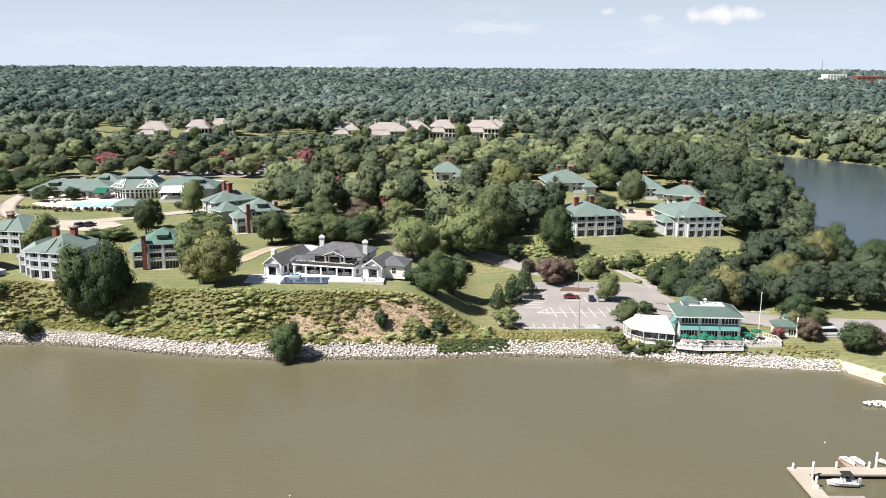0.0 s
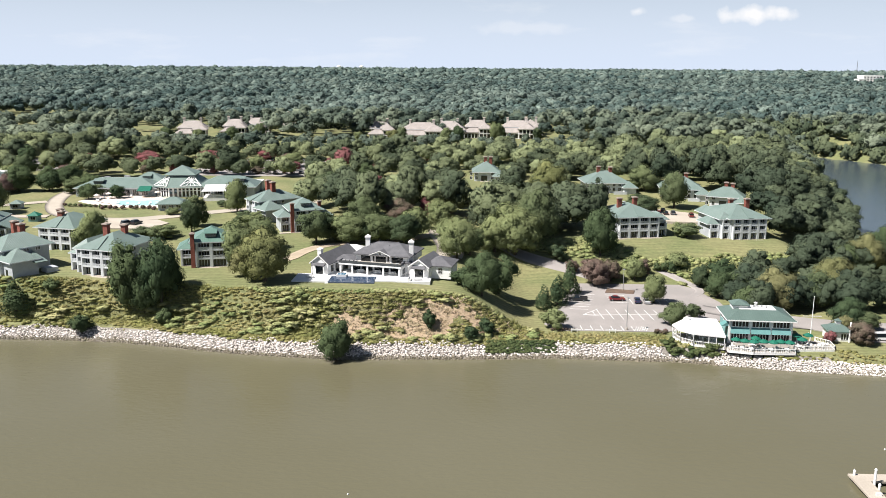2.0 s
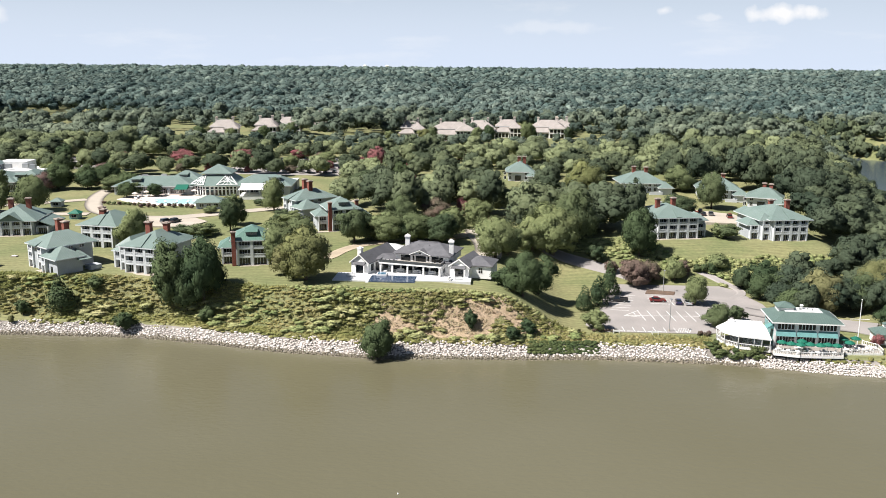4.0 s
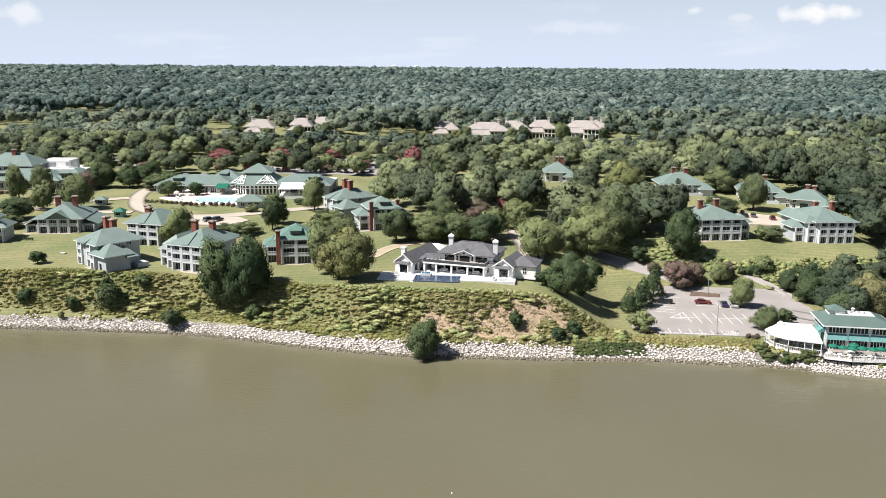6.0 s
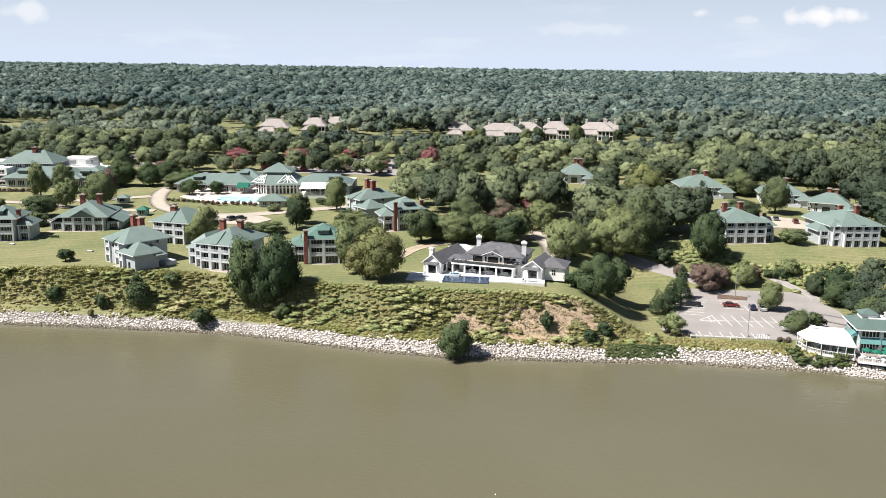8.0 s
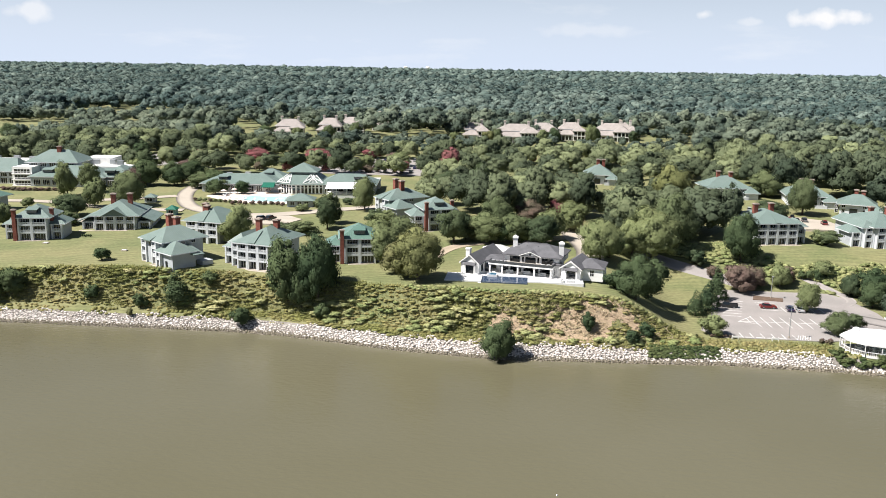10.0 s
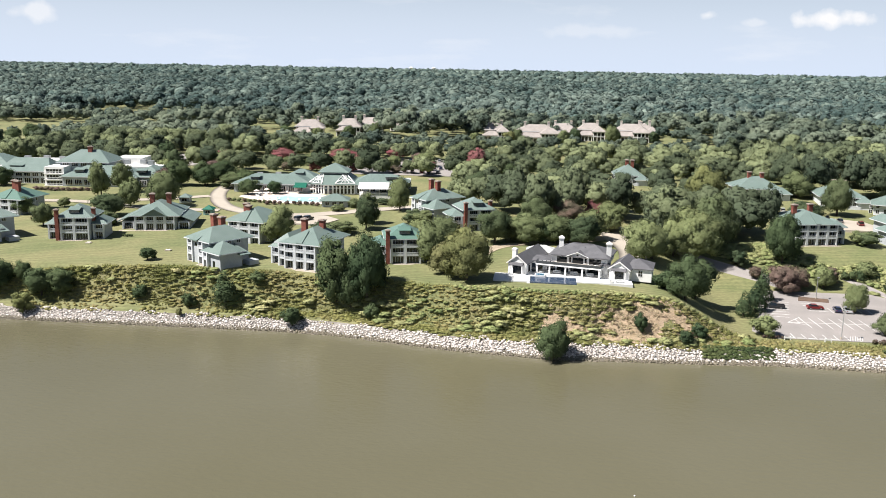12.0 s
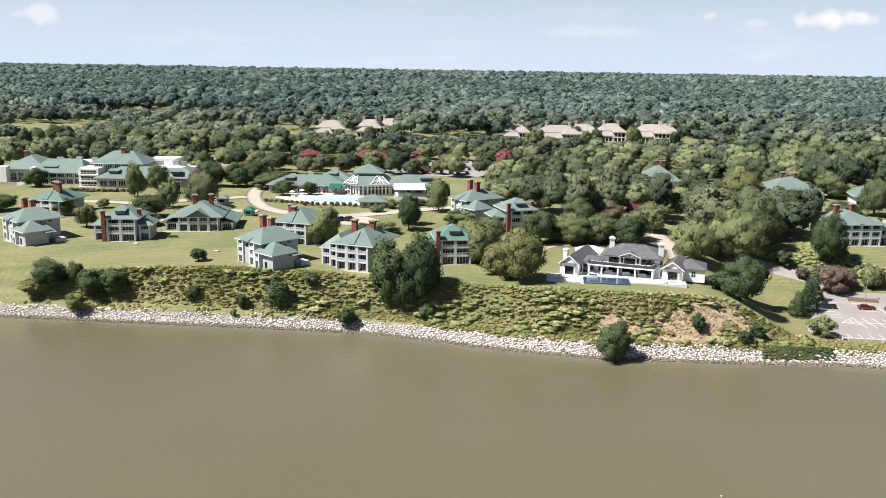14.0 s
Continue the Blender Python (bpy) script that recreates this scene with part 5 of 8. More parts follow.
def deck(name, pts, z, label, rails, thick=0.35):
    """A raised timber deck on piles with white railings; rails: the edges that carry one."""
    e = new(name)
    e.matrix_world = pose(0, 0, 0)
    part("deck_floor", solid(B(), [(x, y, z - thick) for x, y in pts], [(x, y, z) for x, y in pts]), DECK, e)
    k = len(pts)
    for i in rails:
        a, b = Vector(pts[i]), Vector(pts[(i + 1) % k])
        railing(e, a, b, z, 1.05, gap=0.42)
        bm = B()
        n = (b - a).normalized()
        m = Vector((-n.y, n.x)) * 0.05
        solid(bm, [(*(a - m), z - 0.45), (*(b - m), z - 0.45), (*(b + m), z - 0.45), (*(a + m), z - 0.45)], [(*(a - m), z + 0.03), (*(b - m), z + 0.03), (*(b + m), z + 0.03), (*(a + m), z + 0.03)])
        part("rim_board", bm, WHITE, e)
        steps = max(1, int((b - a).length / 2.6))
        for j in range(steps + 1):
            p = a + (b - a) * j / steps
            part("railing_post", box(B(), p.x - 0.08, p.x + 0.08, p.y - 0.08, p.y + 0.08, z - 0.3, z + 1.18), WHITE, e)
            part("pile", box(B(), p.x - 0.1, p.x + 0.1, p.y + 0.3, p.y + 0.5, min(ground_at(p.x, p.y + 0.4), 2) - 1.0, z - thick), PILE, e)
    return tagged(e, label, "deck")


# added dark panels behind the piles, standing in for the shade under the decks
bm = box(box(box(B(), 59.4, 75.2, 204.9, 205.1, 0.2, 2.6), 75.8, 85.8, 207.4, 207.6, 0.6, 2.55), 50.2, 58.8, 210.6, 210.8, 0.6, 2.6)
part("crawlspace_wall", bm, PILE, bpy.data.objects["boathouse_restaurant"], "dark panels added under the decks in place of shade").matrix_parent_inverse = bpy.data.objects["boathouse_restaurant"].matrix_basis.inverted()
deck("river_deck", [(59.1, 204.1), (65.0, 202.5), (75.4, 202.7), (75.6, 205.1), (75.6, 211.3), (59.0, 211.3)], 3.0, "timber restaurant deck with white railings over the stones", (0, 1, 2))
deck("side_deck", [(75.7, 205.3), (86.1, 205.9), (86.5, 210.4), (83.9, 213.3), (75.7, 213.3)], 2.95, "timber side deck with white railings", (0, 1, 2))
deck("tent_deck", [(48.1, 215.2), (49.1, 211.2), (51.8, 208.3), (58.9, 205.9), (58.9, 216.4), (49.7, 218.1)], 3.0, "timber deck under the white canopy", (5, 0, 1, 2))


def tent():
    """A white canvas canopy on posts, with a small vent hood."""
    e = empty("canopy", 53.7, 211.8, 3.0)
    lo = [(-5.9, 3.8), (-5.0, -1.0), (-2.2, -3.8), (5.2, -6.2), (5.6, 5.2), (-3.6, 6.6)]
    top = [(-2.8, 3.4), (-2.4, 1.2), (0.0, -0.6), (4.8, -2.6), (5.2, 3.2), (-1.0, 4.2)]
    part("canvas_roof", solid(B(), [(x, y, 3.0) for x, y in lo], [(x, y, 4.9) for x, y in top]), CANVAS, e, "taut white canvas roof")
    bm = B()
    k = len(lo)
    for i in range(k):
        (x0, y0), (x1, y1) = lo[i], lo[(i + 1) % k]
        solid(bm, [(x0, y0, 2.7), (x1, y1, 2.7), (x1 * 0.985, y1 * 0.985, 2.7), (x0 * 0.985, y0 * 0.985, 2.7)], [(x0, y0, 3.05), (x1, y1, 3.05), (x1 * 0.985, y1 * 0.985, 3.05), (x0 * 0.985, y0 * 0.985, 3.05)])
    part("valance", bm, CANVAS, e)
    for (x, y) in lo + [(1.5, -5.0), (-5.5, 1.4), (3.3, -5.6)]:
        bm = B()
        tube(bm, (x * 0.96, y * 0.96, 0), (x * 0.96, y * 0.96, 3.0), 0.09, 0.09, 8)
        part("post", bm, WHITE, e)
    bm = B()
    tube(bm, (-2.4, 2.6, 4.7), (-2.4, 2.6, 5.1), 0.9, 0.9, 14)
    tube(bm, (-2.4, 2.6, 5.1), (-2.4, 2.6, 5.45), 1.0, 0.5, 14)
    part("vent_hood", bm, WHITE, e)
    return tagged(e, "large white canvas canopy over the dining deck", "canopy")


tent()


def umbrella_mesh(parent, z=2.2, r=1.3):
    bm = B()
    k = 8
    lo = [bm.verts.new((r * math.cos(i * math.pi / 4), r * math.sin(i * math.pi / 4), z)) for i in range(k)]
    dn = [bm.verts.new((r * math.cos(i * math.pi / 4), r * math.sin(i * math.pi / 4), z - 0.16)) for i in range(k)]
    md = [bm.verts.new((r * 0.55 * math.cos(i * math.pi / 4), r * 0.55 * math.sin(i * math.pi / 4), z + 0.32)) for i in range(k)]
    top, low = bm.verts.new((0, 0, z + 0.62)), bm.verts.new((0, 0, z + 0.5))
    for i in range(k):
        j = (i + 1) % k
        bm.faces.new((lo[i], lo[j], md[j], md[i]))
        bm.faces.new((md[i], md[j], top))
        bm.faces.new((dn[i], dn[j], lo[j], lo[i]))
        bm.faces.new((dn[j], dn[i], low))
    return part("umbrella_canopy", bm, UMBRELLA, parent)


def patio_umbrella():
    e = new("patio_umbrella")
    umbrella_mesh(e)
    bm = B()
    tube(bm, (0, 0, 0.06), (0, 0, 2.95), 0.04, 0.03, 8)
    part("pole", bm, WHITE, e)
    bm = B()
    tube(bm, (0, 0, 0), (0, 0, 0.08), 0.32, 0.28, 12)
    part("base_plate", bm, METAL, e)
    return tagged(e, "open green canvas patio umbrella on the deck", "umbrella", "green patio umbrellas")


def round_table():
    e = new("round_table")
    bm = B()
    tube(bm, (0, 0, 0.70), (0, 0, 0.75), 0.55, 0.55, 16)
    part("tabletop", bm, WHITE, e)
    bm = B()
    tube(bm, (0, 0, 0.05), (0, 0, 0.7), 0.05, 0.05, 8)
    tube(bm, (0, 0, 0), (0, 0, 0.06), 0.3, 0.25, 12)
    part("pedestal", bm, WHITE, e)
    return tagged(e, "white round dining table on the deck", "table", "deck tables")


def deck_chair():
    e = new("deck_chair")
    part("seat", box(B(), -0.24, 0.24, -0.24, 0.24, 0.42, 0.48), WHITE, e)
    part("backrest", box(B(), -0.24, 0.24, 0.2, 0.26, 0.48, 0.92), WHITE, e)
    for sx in (-0.2, 0.2):
        for sy in (-0.2, 0.2):
            part("leg", box(B(), sx - 0.025, sx + 0.025, sy - 0.025, sy + 0.025, 0, 0.42), WHITE, e)
    return tagged(e, "white plastic chair at a deck table", "chair", "deck chairs")


um, tb, ch = patio_umbrella(), round_table(), deck_chair()
first = [True]


def seat_group(x, y, z, shade=True, chairs=3, a=0.0):
    global um, tb, ch
    def put(ob, m):
        if ob.get("placed"):
            return copy_thing(ob, m)
        ob.matrix_world = m
        ob["placed"] = True
        return ob
    if shade:
        put(um, pose(x + 0.8, y + 0.5, z, 0, 0, 20 * a))
    put(tb, pose(x, y, z))
    for i in range(chairs):
        b = a + i * 360 / chairs
        put(ch, pose(x + 0.85 * math.sin(radians(b)), y + 0.85 * math.cos(radians(b)), z, 0, 0, -b))


for i, (x, y) in enumerate(((60.0, 203.2), (61.9, 202.2), (63.9, 201.6), (66.4, 202.0), (68.6, 201.4), (70.6, 202.0), (72.6, 201.4), (65.2, 204.4))):
    seat_group(x + 0.9, y + 2.7, 3.0, True, 3, 37 * i % 90)
for i, (x, y) in enumerate(((76.6, 204.2), (79.2, 204.8), (81.8, 205.0), (76.4, 207.4), (79.4, 207.8), (83.4, 206.2))):
    seat_group(x + 1.0, y + 2.7, 2.95, i in (0, 3, 4), 3, 53 * i % 90)
for i, (x, y) in enumerate(((50.8, 208.6), (53.4, 206.8), (56.0, 205.8), (51.8, 211.6), (54.6, 209.6), (56.6, 208.6))):
    seat_group(x + 0.7, y + 2.8, 3.0, False, 4, 29 * i % 90)


def flagpole():
    e = empty("flagpole", 82.6, 213.0)
    bm = B()
    tube(bm, (0, 0, 0), (0, 0, 12.0), 0.14, 0.06, 10)
    part("mast", bm, WHITE, e)
    bm = B()
    tube(bm, (-2.4, 0, 7.0), (2.4, 0, 7.0), 0.07, 0.07, 8)
    part("yardarm", bm, WHITE, e)
    bm = B()
    bmesh.ops.create_uvsphere(bm, u_segments=10, v_segments=6, radius=0.16, matrix=Matrix.Translation((0, 0, 12.1)))
    part("finial", bm, WHITE, e)
    return tagged(e, "white nautical flagpole with a yardarm and no flag", "flagpole")


flagpole()


def small_house():
    e = empty("shed", 90.6, 214.2, None, -4)
    part("wall", box(B(), -2.7, 2.7, 0, 5.0, -0.5, 2.7), WHITE, e)
    part("roof", hip(B(), -2.7, 2.7, 0, 5.0, 2.7, 1.7, 0.5), DARK_ROOF, e)
    for u in (0.3, 0.95, 1.6):
        window(e, u, u + 0.5, 0.0, 0.5, 2.0, 1)
    part("cupola", box(B(), -0.6, 0.6, 1.9, 3.1, 4.0, 4.9), WHITE, e)
    part("cupola_roof", hip(B(), -0.6, 0.6, 1.9, 3.1, 4.9, 0.6, 0.2, 0.1, 0.1), DARK_ROOF, e)
    bm = B()
    tube(bm, (2.2, -0.6, -0.5), (2.2, -0.6, 5.4), 0.22, 0.22, 10)
    part("tank", bm, WHITE, e)
    return tagged(e, "small white outbuilding with a green hipped roof", "shed")


small_house()


# ---- dock and boats ----
def dock():
    e = empty("dock", 62.8, 142.7, 0)
    bm = B()
    part("walkway", box(B(), 0, 60, -2.8, 0, 0.65, 1.0), CONCRETE, e, "pale concrete floating walkway")
    part("walkway", box(B(), 0, 2.8, -26, -2.802, 0.65, 1.0), CONCRETE, e)
    part("finger_pier", box(B(), 2.81, 9.0, -11.6, -10.4, 0.6, 0.9), DECK, e)
    for x, y, h in ((0.9, -0.5, 1.8), (3.3, -3.2, 3.4), (3.0, -5.6, 1.8), (8.8, -0.3, 2.0), (14.7, -0.3, 2.0), (16.2, 0.2, 3.6), (24, -0.3, 2.0)):
        bm = B()
        tube(bm, (x, y, -2), (x, y, h), 0.22, 0.22, 10)
        p = part("pile", bm, WHITE, e, "white capped pile")
        bm = B()
        tube(bm, (x, y, h), (x, y, h + 0.35), 0.27, 0.03, 10)
        part("pile_cap", bm, WHITE, p)
    bm = B()
    tube(bm, (23.0, -5.5, -2), (23.0, -5.5, 1.6), 0.2, 0.2, 10)
    part("pile", bm, PILE, e)
    for x, y in ((1.4, -8.2),):
        part("dock_box", box(B(), x, x + 0.9, y, y + 0.5, 1.0, 1.5), WHITE, e)
    return tagged(e, "pale L-shaped boat dock with white piles on the river", "dock")


dock()


def float_pad():
    e = empty("float", 76.2, 145.4, 0)
    part("platform", box(B(), -2.0, 2.0, -2.4, 2.2, 0.1, 0.45), material("reddish_planks", (0.30, 0.15, 0.10), 0.85, (0.23, 0.115, 0.08), 0.8, 0.75, 4.0), e)
    for i in range(8):
        part("plank", box(B(), -2.0, 2.0, -2.36 + i * 0.57, -1.86 + i * 0.57, 0.45, 0.5), BRICK_CAP, e)
    return tagged(e, "reddish timber float beside the dock", "float")


float_pad()


def hull(length, beam, depth, rake=0.25, n=9):
    """A boat's hull with a sheer, a pointed bow and an open top edge closed by a deck."""
    bm = B()
    rings = []
    for i in range(n):
        t = i / (n - 1)
        x = -length / 2 + length * t
        hb = beam / 2 * (1 - max(0, (t - 0.45) / 0.55) ** 2.2)
        hb = max(hb, 0.03)
        zs = depth * (1 + 0.35 * max(0, t - 0.5))
        kx = x - rake * length * max(0, t - 0.8)
        rings.append([bm.verts.new(p) for p in ((x, -hb, zs), (kx, -hb * 0.75, depth * 0.35), (kx, 0, 0), (kx, hb * 0.75, depth * 0.35), (x, hb, zs))])
    for a, b in zip(rings, rings[1:]):
        for i in range(4):
            bm.faces.new((a[i], b[i], b[i + 1], a[i + 1]))
        bm.faces.new((a[0], a[4], b[4], b[0]))
    bm.faces.new(rings[0])
    bm.faces.new(rings[-1][::-1])
    return bm


def motorboat():
    e = empty("motorboat", 70.4, 137.6, 0.0, 176)
    part("hull", hull(5.2, 2.0, 0.85), WHITE, e)
    part("cockpit", box(B(), -2.0, 0.6, -0.7, 0.7, 0.92, 0.99), CLAP, e)
    part("console", box(B(), -0.6, 0.1, -0.4, 0.4, 0.95, 1.65), WHITE, e)
    part("windscreen", solid(B(), [(0.1, -0.45, 1.6), (0.16, -0.45, 1.6), (0.16, 0.45, 1.6), (0.1, 0.45, 1.6)], [(-0.15, -0.45, 2.0), (-0.1, -0.45, 2.0), (-0.1, 0.45, 2.0), (-0.15, 0.45, 2.0)]), GLASS, e)
    part("sunshade", solid(B(), [(-1.6, -0.9, 2.4), (0.2, -0.9, 2.35), (0.2, 0.9, 2.35), (-1.6, 0.9, 2.4)], [(-1.6, -0.85, 2.48), (0.2, -0.85, 2.43), (0.2, 0.85, 2.43), (-1.6, 0.85, 2.48)]), DARK, e, "black canvas sunshade")
    for sx in (-1.4, 0.0):
        for sy in (-0.8, 0.8):
            bm = B()
            tube(bm, (sx, sy, 0.95), (sx, sy, 2.38), 0.03, 0.03, 6)
            part("shade_post", bm, METAL, e)
    part("seat", box(B(), -2.3, -1.6, -0.7, 0.7, 0.95, 1.35), CANVAS, e)
    part("outboard_motor", box(B(), -3.3, -2.9, -0.22, 0.22, 0.3, 1.5), CLAP, e)
    return tagged(e, "white open motorboat with a black sunshade at the dock", "motorboat")


motorboat()


def dinghy(x, y, turn, z, label):
    e = empty("dinghy", x, y, z, turn)
    part("hull", hull(3.3, 1.45, 0.5), WHITE, e)
    part("foredeck", box(B(), 0.3, 0.9, -0.4, 0.4, 0.5, 0.6), CANVAS, e)
    part("thwart", box(B(), -0.8, -0.5, -0.55, 0.55, 0.51, 0.57), DECK, e)
    return tagged(e, label, "dinghy", "white dinghies")


dinghy(75.3, 145.6, -72, 0.5, "small white dinghy lying on the red float")
dinghy(77.1, 145.5, -72, 0.5, "small white dinghy lying on the red float")
dinghy(82.6, 145.6, -50, 0.05, "white sailing dinghy moored beside the dock")
dinghy(85.4, 146.2, -55, 0.05, "white sailing dinghy moored beside the dock")


def buoy(x, y):
    bm = B()
    bmesh.ops.create_uvsphere(bm, u_segments=12, v_segments=8, radius=0.15)
    ob = part("buoy", bm, WHITE)
    ob.matrix_world = pose(x, y, 0.05)
    return tagged(ob, "small white crab-pot buoy floating on the river", "buoy")


buoy(-25.4, 133.0)
buoy(75.2, 155.2)
# ---- clubhouse with its pool ----
def clubhouse():
    e = empty("clubhouse", -134, 380, 14.2, 6)
    # glazed hall with a faceted front, a skirt roof and a raised hipped roof
    ring = [(-10, -9.5), (-3.5, -14), (0.5, -14), (10, -12.5), (10, 6), (-10, 6)]
    part("wall", solid(B(), [(u, v, -1) for u, v in ring], [(u, v, 4.5) for u, v in ring]), WHITE, e)
    eave = [(-11.2, -10.2), (-3.8, -15.2), (0.8, -15.2), (11.2, -13.6), (11.2, 7), (-11.2, 7)]
    top = [(-5.5, -4.5), (-4.4, -5.5), (4.4, -5.5), (5.5, -4.5), (5.5, 4.5), (-5.5, 4.5)]
    part("roof", solid(B(), [(u, v, 4.4) for u, v in eave], [(u, v, 8.2) for u, v in top]), GREEN_ROOF, e)
    part("clerestory", solid(B(), [(u, v, 8.0) for u, v in top], [(u, v, 9.0) for u, v in top]), CLAP, e)
    part("upper_roof", hip(B(), -5.5, 5.5, -5.5, 4.5, 9.0, 3.6, 1.5, 0.25, 0.4), GREEN_ROOF, e)
    for (u0, v0), (u1, v1) in zip(ring[:3], ring[1:4]):
        p, q = Vector((u0, v0, 0)), Vector((u1, v1, 0))
        n = (q - p).cross(Vector((0, 0, 1))).normalized()
        k = max(2, int((q - p).length / 1.5))
        for i in range(k):
            a, b = p.lerp(q, (i + 0.2) / k) + n * 0.03, p.lerp(q, (i + 0.8) / k) + n * 0.03
            part("window", solid(B(), [a + Vector((0, 0, 0.3)), b + Vector((0, 0, 0.3)), b - n * 0.2 + Vector((0, 0, 0.3)), a - n * 0.2 + Vector((0, 0, 0.3))],
                                 [a + Vector((0, 0, 2.7)), b + Vector((0, 0, 2.7)), b - n * 0.2 + Vector((0, 0, 2.7)), a - n * 0.2 + Vector((0, 0, 2.7))]), GLASS, e)
            part("transom", solid(B(), [a + Vector((0, 0, 3.0)), b + Vector((0, 0, 3.0)), b - n * 0.2 + Vector((0, 0, 3.0)), a - n * 0.2 + Vector((0, 0, 3.0))],
                                  [a + Vector((0, 0, 3.9)), b + Vector((0, 0, 3.9)), b - n * 0.2 + Vector((0, 0, 3.9)), a - n * 0.2 + Vector((0, 0, 3.9))]), GLASS, e)
    # white lattice trusses standing over two slopes of the skirt roof
    for k in (0, 2):
        bm = B()
        c = [Vector((*eave[k], 4.75)), Vector((*eave[k + 1], 4.75)), Vector((*top[k], 8.45)), Vector((*top[k + 1], 8.45))]

        def at(s, t):
            return c[0].lerp(c[1], s).lerp(c[2].lerp(c[3], s), 0.06 + 0.86 * t)

        for a, b in (((0.05, 0), (0.95, 0)), ((0.05, 0), (0.1, 1)), ((0.95, 0), (0.9, 1)), ((0.1, 1), (0.9, 1)), ((0.06, 0.33), (0.93, 0.33)), ((0.08, 0.66), (0.92, 0.66)),
                     ((0.05, 0), (0.5, 0.66)), ((0.95, 0), (0.5, 0.66)), ((0.3, 0), (0.9, 0.9)), ((0.7, 0), (0.12, 0.9)), ((0.5, 0), (0.5, 1))):
            tube(bm, at(*a), at(*b), 0.16, 0.16, 5)
        part("roof_lattice", bm, WHITE, e, "white lattice truss on the roof")
    house_block(e, -44, -10, -10, 6, 3.8, 3.6, 1.0, ridge=18)
    for i in range(8):
        window(e, -42.5 + i * 3.8, -40.1 + i * 3.8, -10, 0.6, 2.8, 3, 1, fw=0.12)
    louvre_dormer(e, -35, -7.6, 5.7, 4.0)
    house_block(e, -24, -9, 2, 14, 4.8, 3.8, 0.8, ridge=2)
    louvre_dormer(e, -17, 3.6, 6.4, 3.6)
    house_block(e, 9, 33, -12, 6, 4.4, 3.8, 1.0, ridge=10)
    louvre_dormer(e, 26, -9.2, 6.8, 5.0)
    for i in range(4):
        window(e, 11 + i * 5.0, 14 + i * 5.0, -12, 0.6, 3.0, 3, 1, fw=0.12)
    part("flat_roof_wing", box(B(), -44, -25, 7.1, 20, 0, 4.6), FLAT_ROOF, e, "white flat-roofed service wing")
    part("flat_roof_wing", box(B(), 10, 34, 7.1, 15, 0, 4.2), FLAT_ROOF, e)
    for u, v in ((-38, 11), (-30, 14), (14, 10), (22, 11)):
        part("roof_unit", box(B(), u, u + 2.4, v, v + 1.8, 4.2, 6.0), METAL, e)
    part("entrance_awning", solid(B(), [(-17, -15, 3.0), (-11.2, -15, 3.0), (-11.2, -10.2, 3.2), (-17, -10.2, 3.2)], [(-16.6, -14.6, 3.2), (-11.4, -14.6, 3.2), (-11.4, -10.4, 4.6), (-16.6, -10.4, 4.6)]), UMBRELLA, e, "green canvas entrance awning")
    return tagged(e, "long clubhouse with seamed green roofs and glazed hall beside the pool", "clubhouse")


clubhouse()


def white_canopy():
    e = empty("canopy", -113.0, 364.0, 14.2, 10)
    part("deck_floor", box(B(), -6.5, 6.5, -6, 6, -0.5, 1.4), WHITE, e)
    part("canvas_roof", solid(B(), [(-7, -6.5, 4.2), (7, -6.5, 4.2), (7, 6.5, 4.2), (-7, 6.5, 4.2)], [(-6, -5.4, 5.0), (6, -5.4, 5.0), (6.8, 6.4, 5.4), (-6.8, 6.4, 5.4)]), CANVAS, e, "white canvas awning roof")
    for u in (-6.4, -2.1, 2.1, 6.4):
        part("post", box(B(), u - 0.12, u + 0.12, -6, -5.76, 1.4, 4.3), WHITE, e)
    railing(e, (-6.5, -5.9), (6.5, -5.9), 1.4, 1.0, gap=0.5)
    bm = B()
    for i in range(6):
        box(bm, 6.5 + i * 0.35, 6.9 + i * 0.35, -6, -4.4, -0.5, 1.3 - i * 0.25)
    part("steps", bm, WHITE, e)
    return tagged(e, "white canvas-roofed terrace at the clubhouse", "canopy")


white_canopy()


def pool_hut():
    e = empty("pool_hut", -123.5, 333.0, 14.2, 10)
    part("wall", box(B(), -5.2, 5.2, 0, 8.5, -0.5, 2.6), CLAP, e)
    part("roof", hip(B(), -5.2, 5.2, 0, 8.5, 2.6, 2.3, 0.9), GREEN_ROOF, e)
    for u in (-3.8, -1.0, 1.8):
        window(e, u, u + 1.6, 0.0, 0.8, 2.1, 2)
    return tagged(e, "low pool house with green hipped roof", "pool house")


pool_hut()


def swimming_pool():
    e = empty("swimming_pool", -141, 348.5, 14.2, 6)
    bm = B()
    ring = [(-12, 5.5), (-8, 8.5), (-2, 7), (4, 8.5), (9, 4), (10.5, -3), (8, -6.5), (1, -6.8), (-6, -6.5), (-10, -3)]
    part("pool_water", solid(bm, [(x, y, 0.0) for x, y in ring], [(x, y, 0.24) for x, y in ring]), glass_material("turquoise_pool_water", (0.44, 0.68, 0.70), 0.08), e, "turquoise pool water")
    for i in range(10):
        (x0, y0), (x1, y1) = ring[i], ring[(i + 1) % 10]
        s, bm = 1.07, B()
        solid(bm, [(x0, y0, 0), (x1, y1, 0), (x1 * s, y1 * s, 0), (x0 * s, y0 * s, 0)], [(x0, y0, 0.3), (x1, y1, 0.3), (x1 * s, y1 * s, 0.3), (x0 * s, y0 * s, 0.3)])
        part("coping", bm, WHITE, e)
    return tagged(e, "free-form turquoise swimming pool with white coping", "pool")


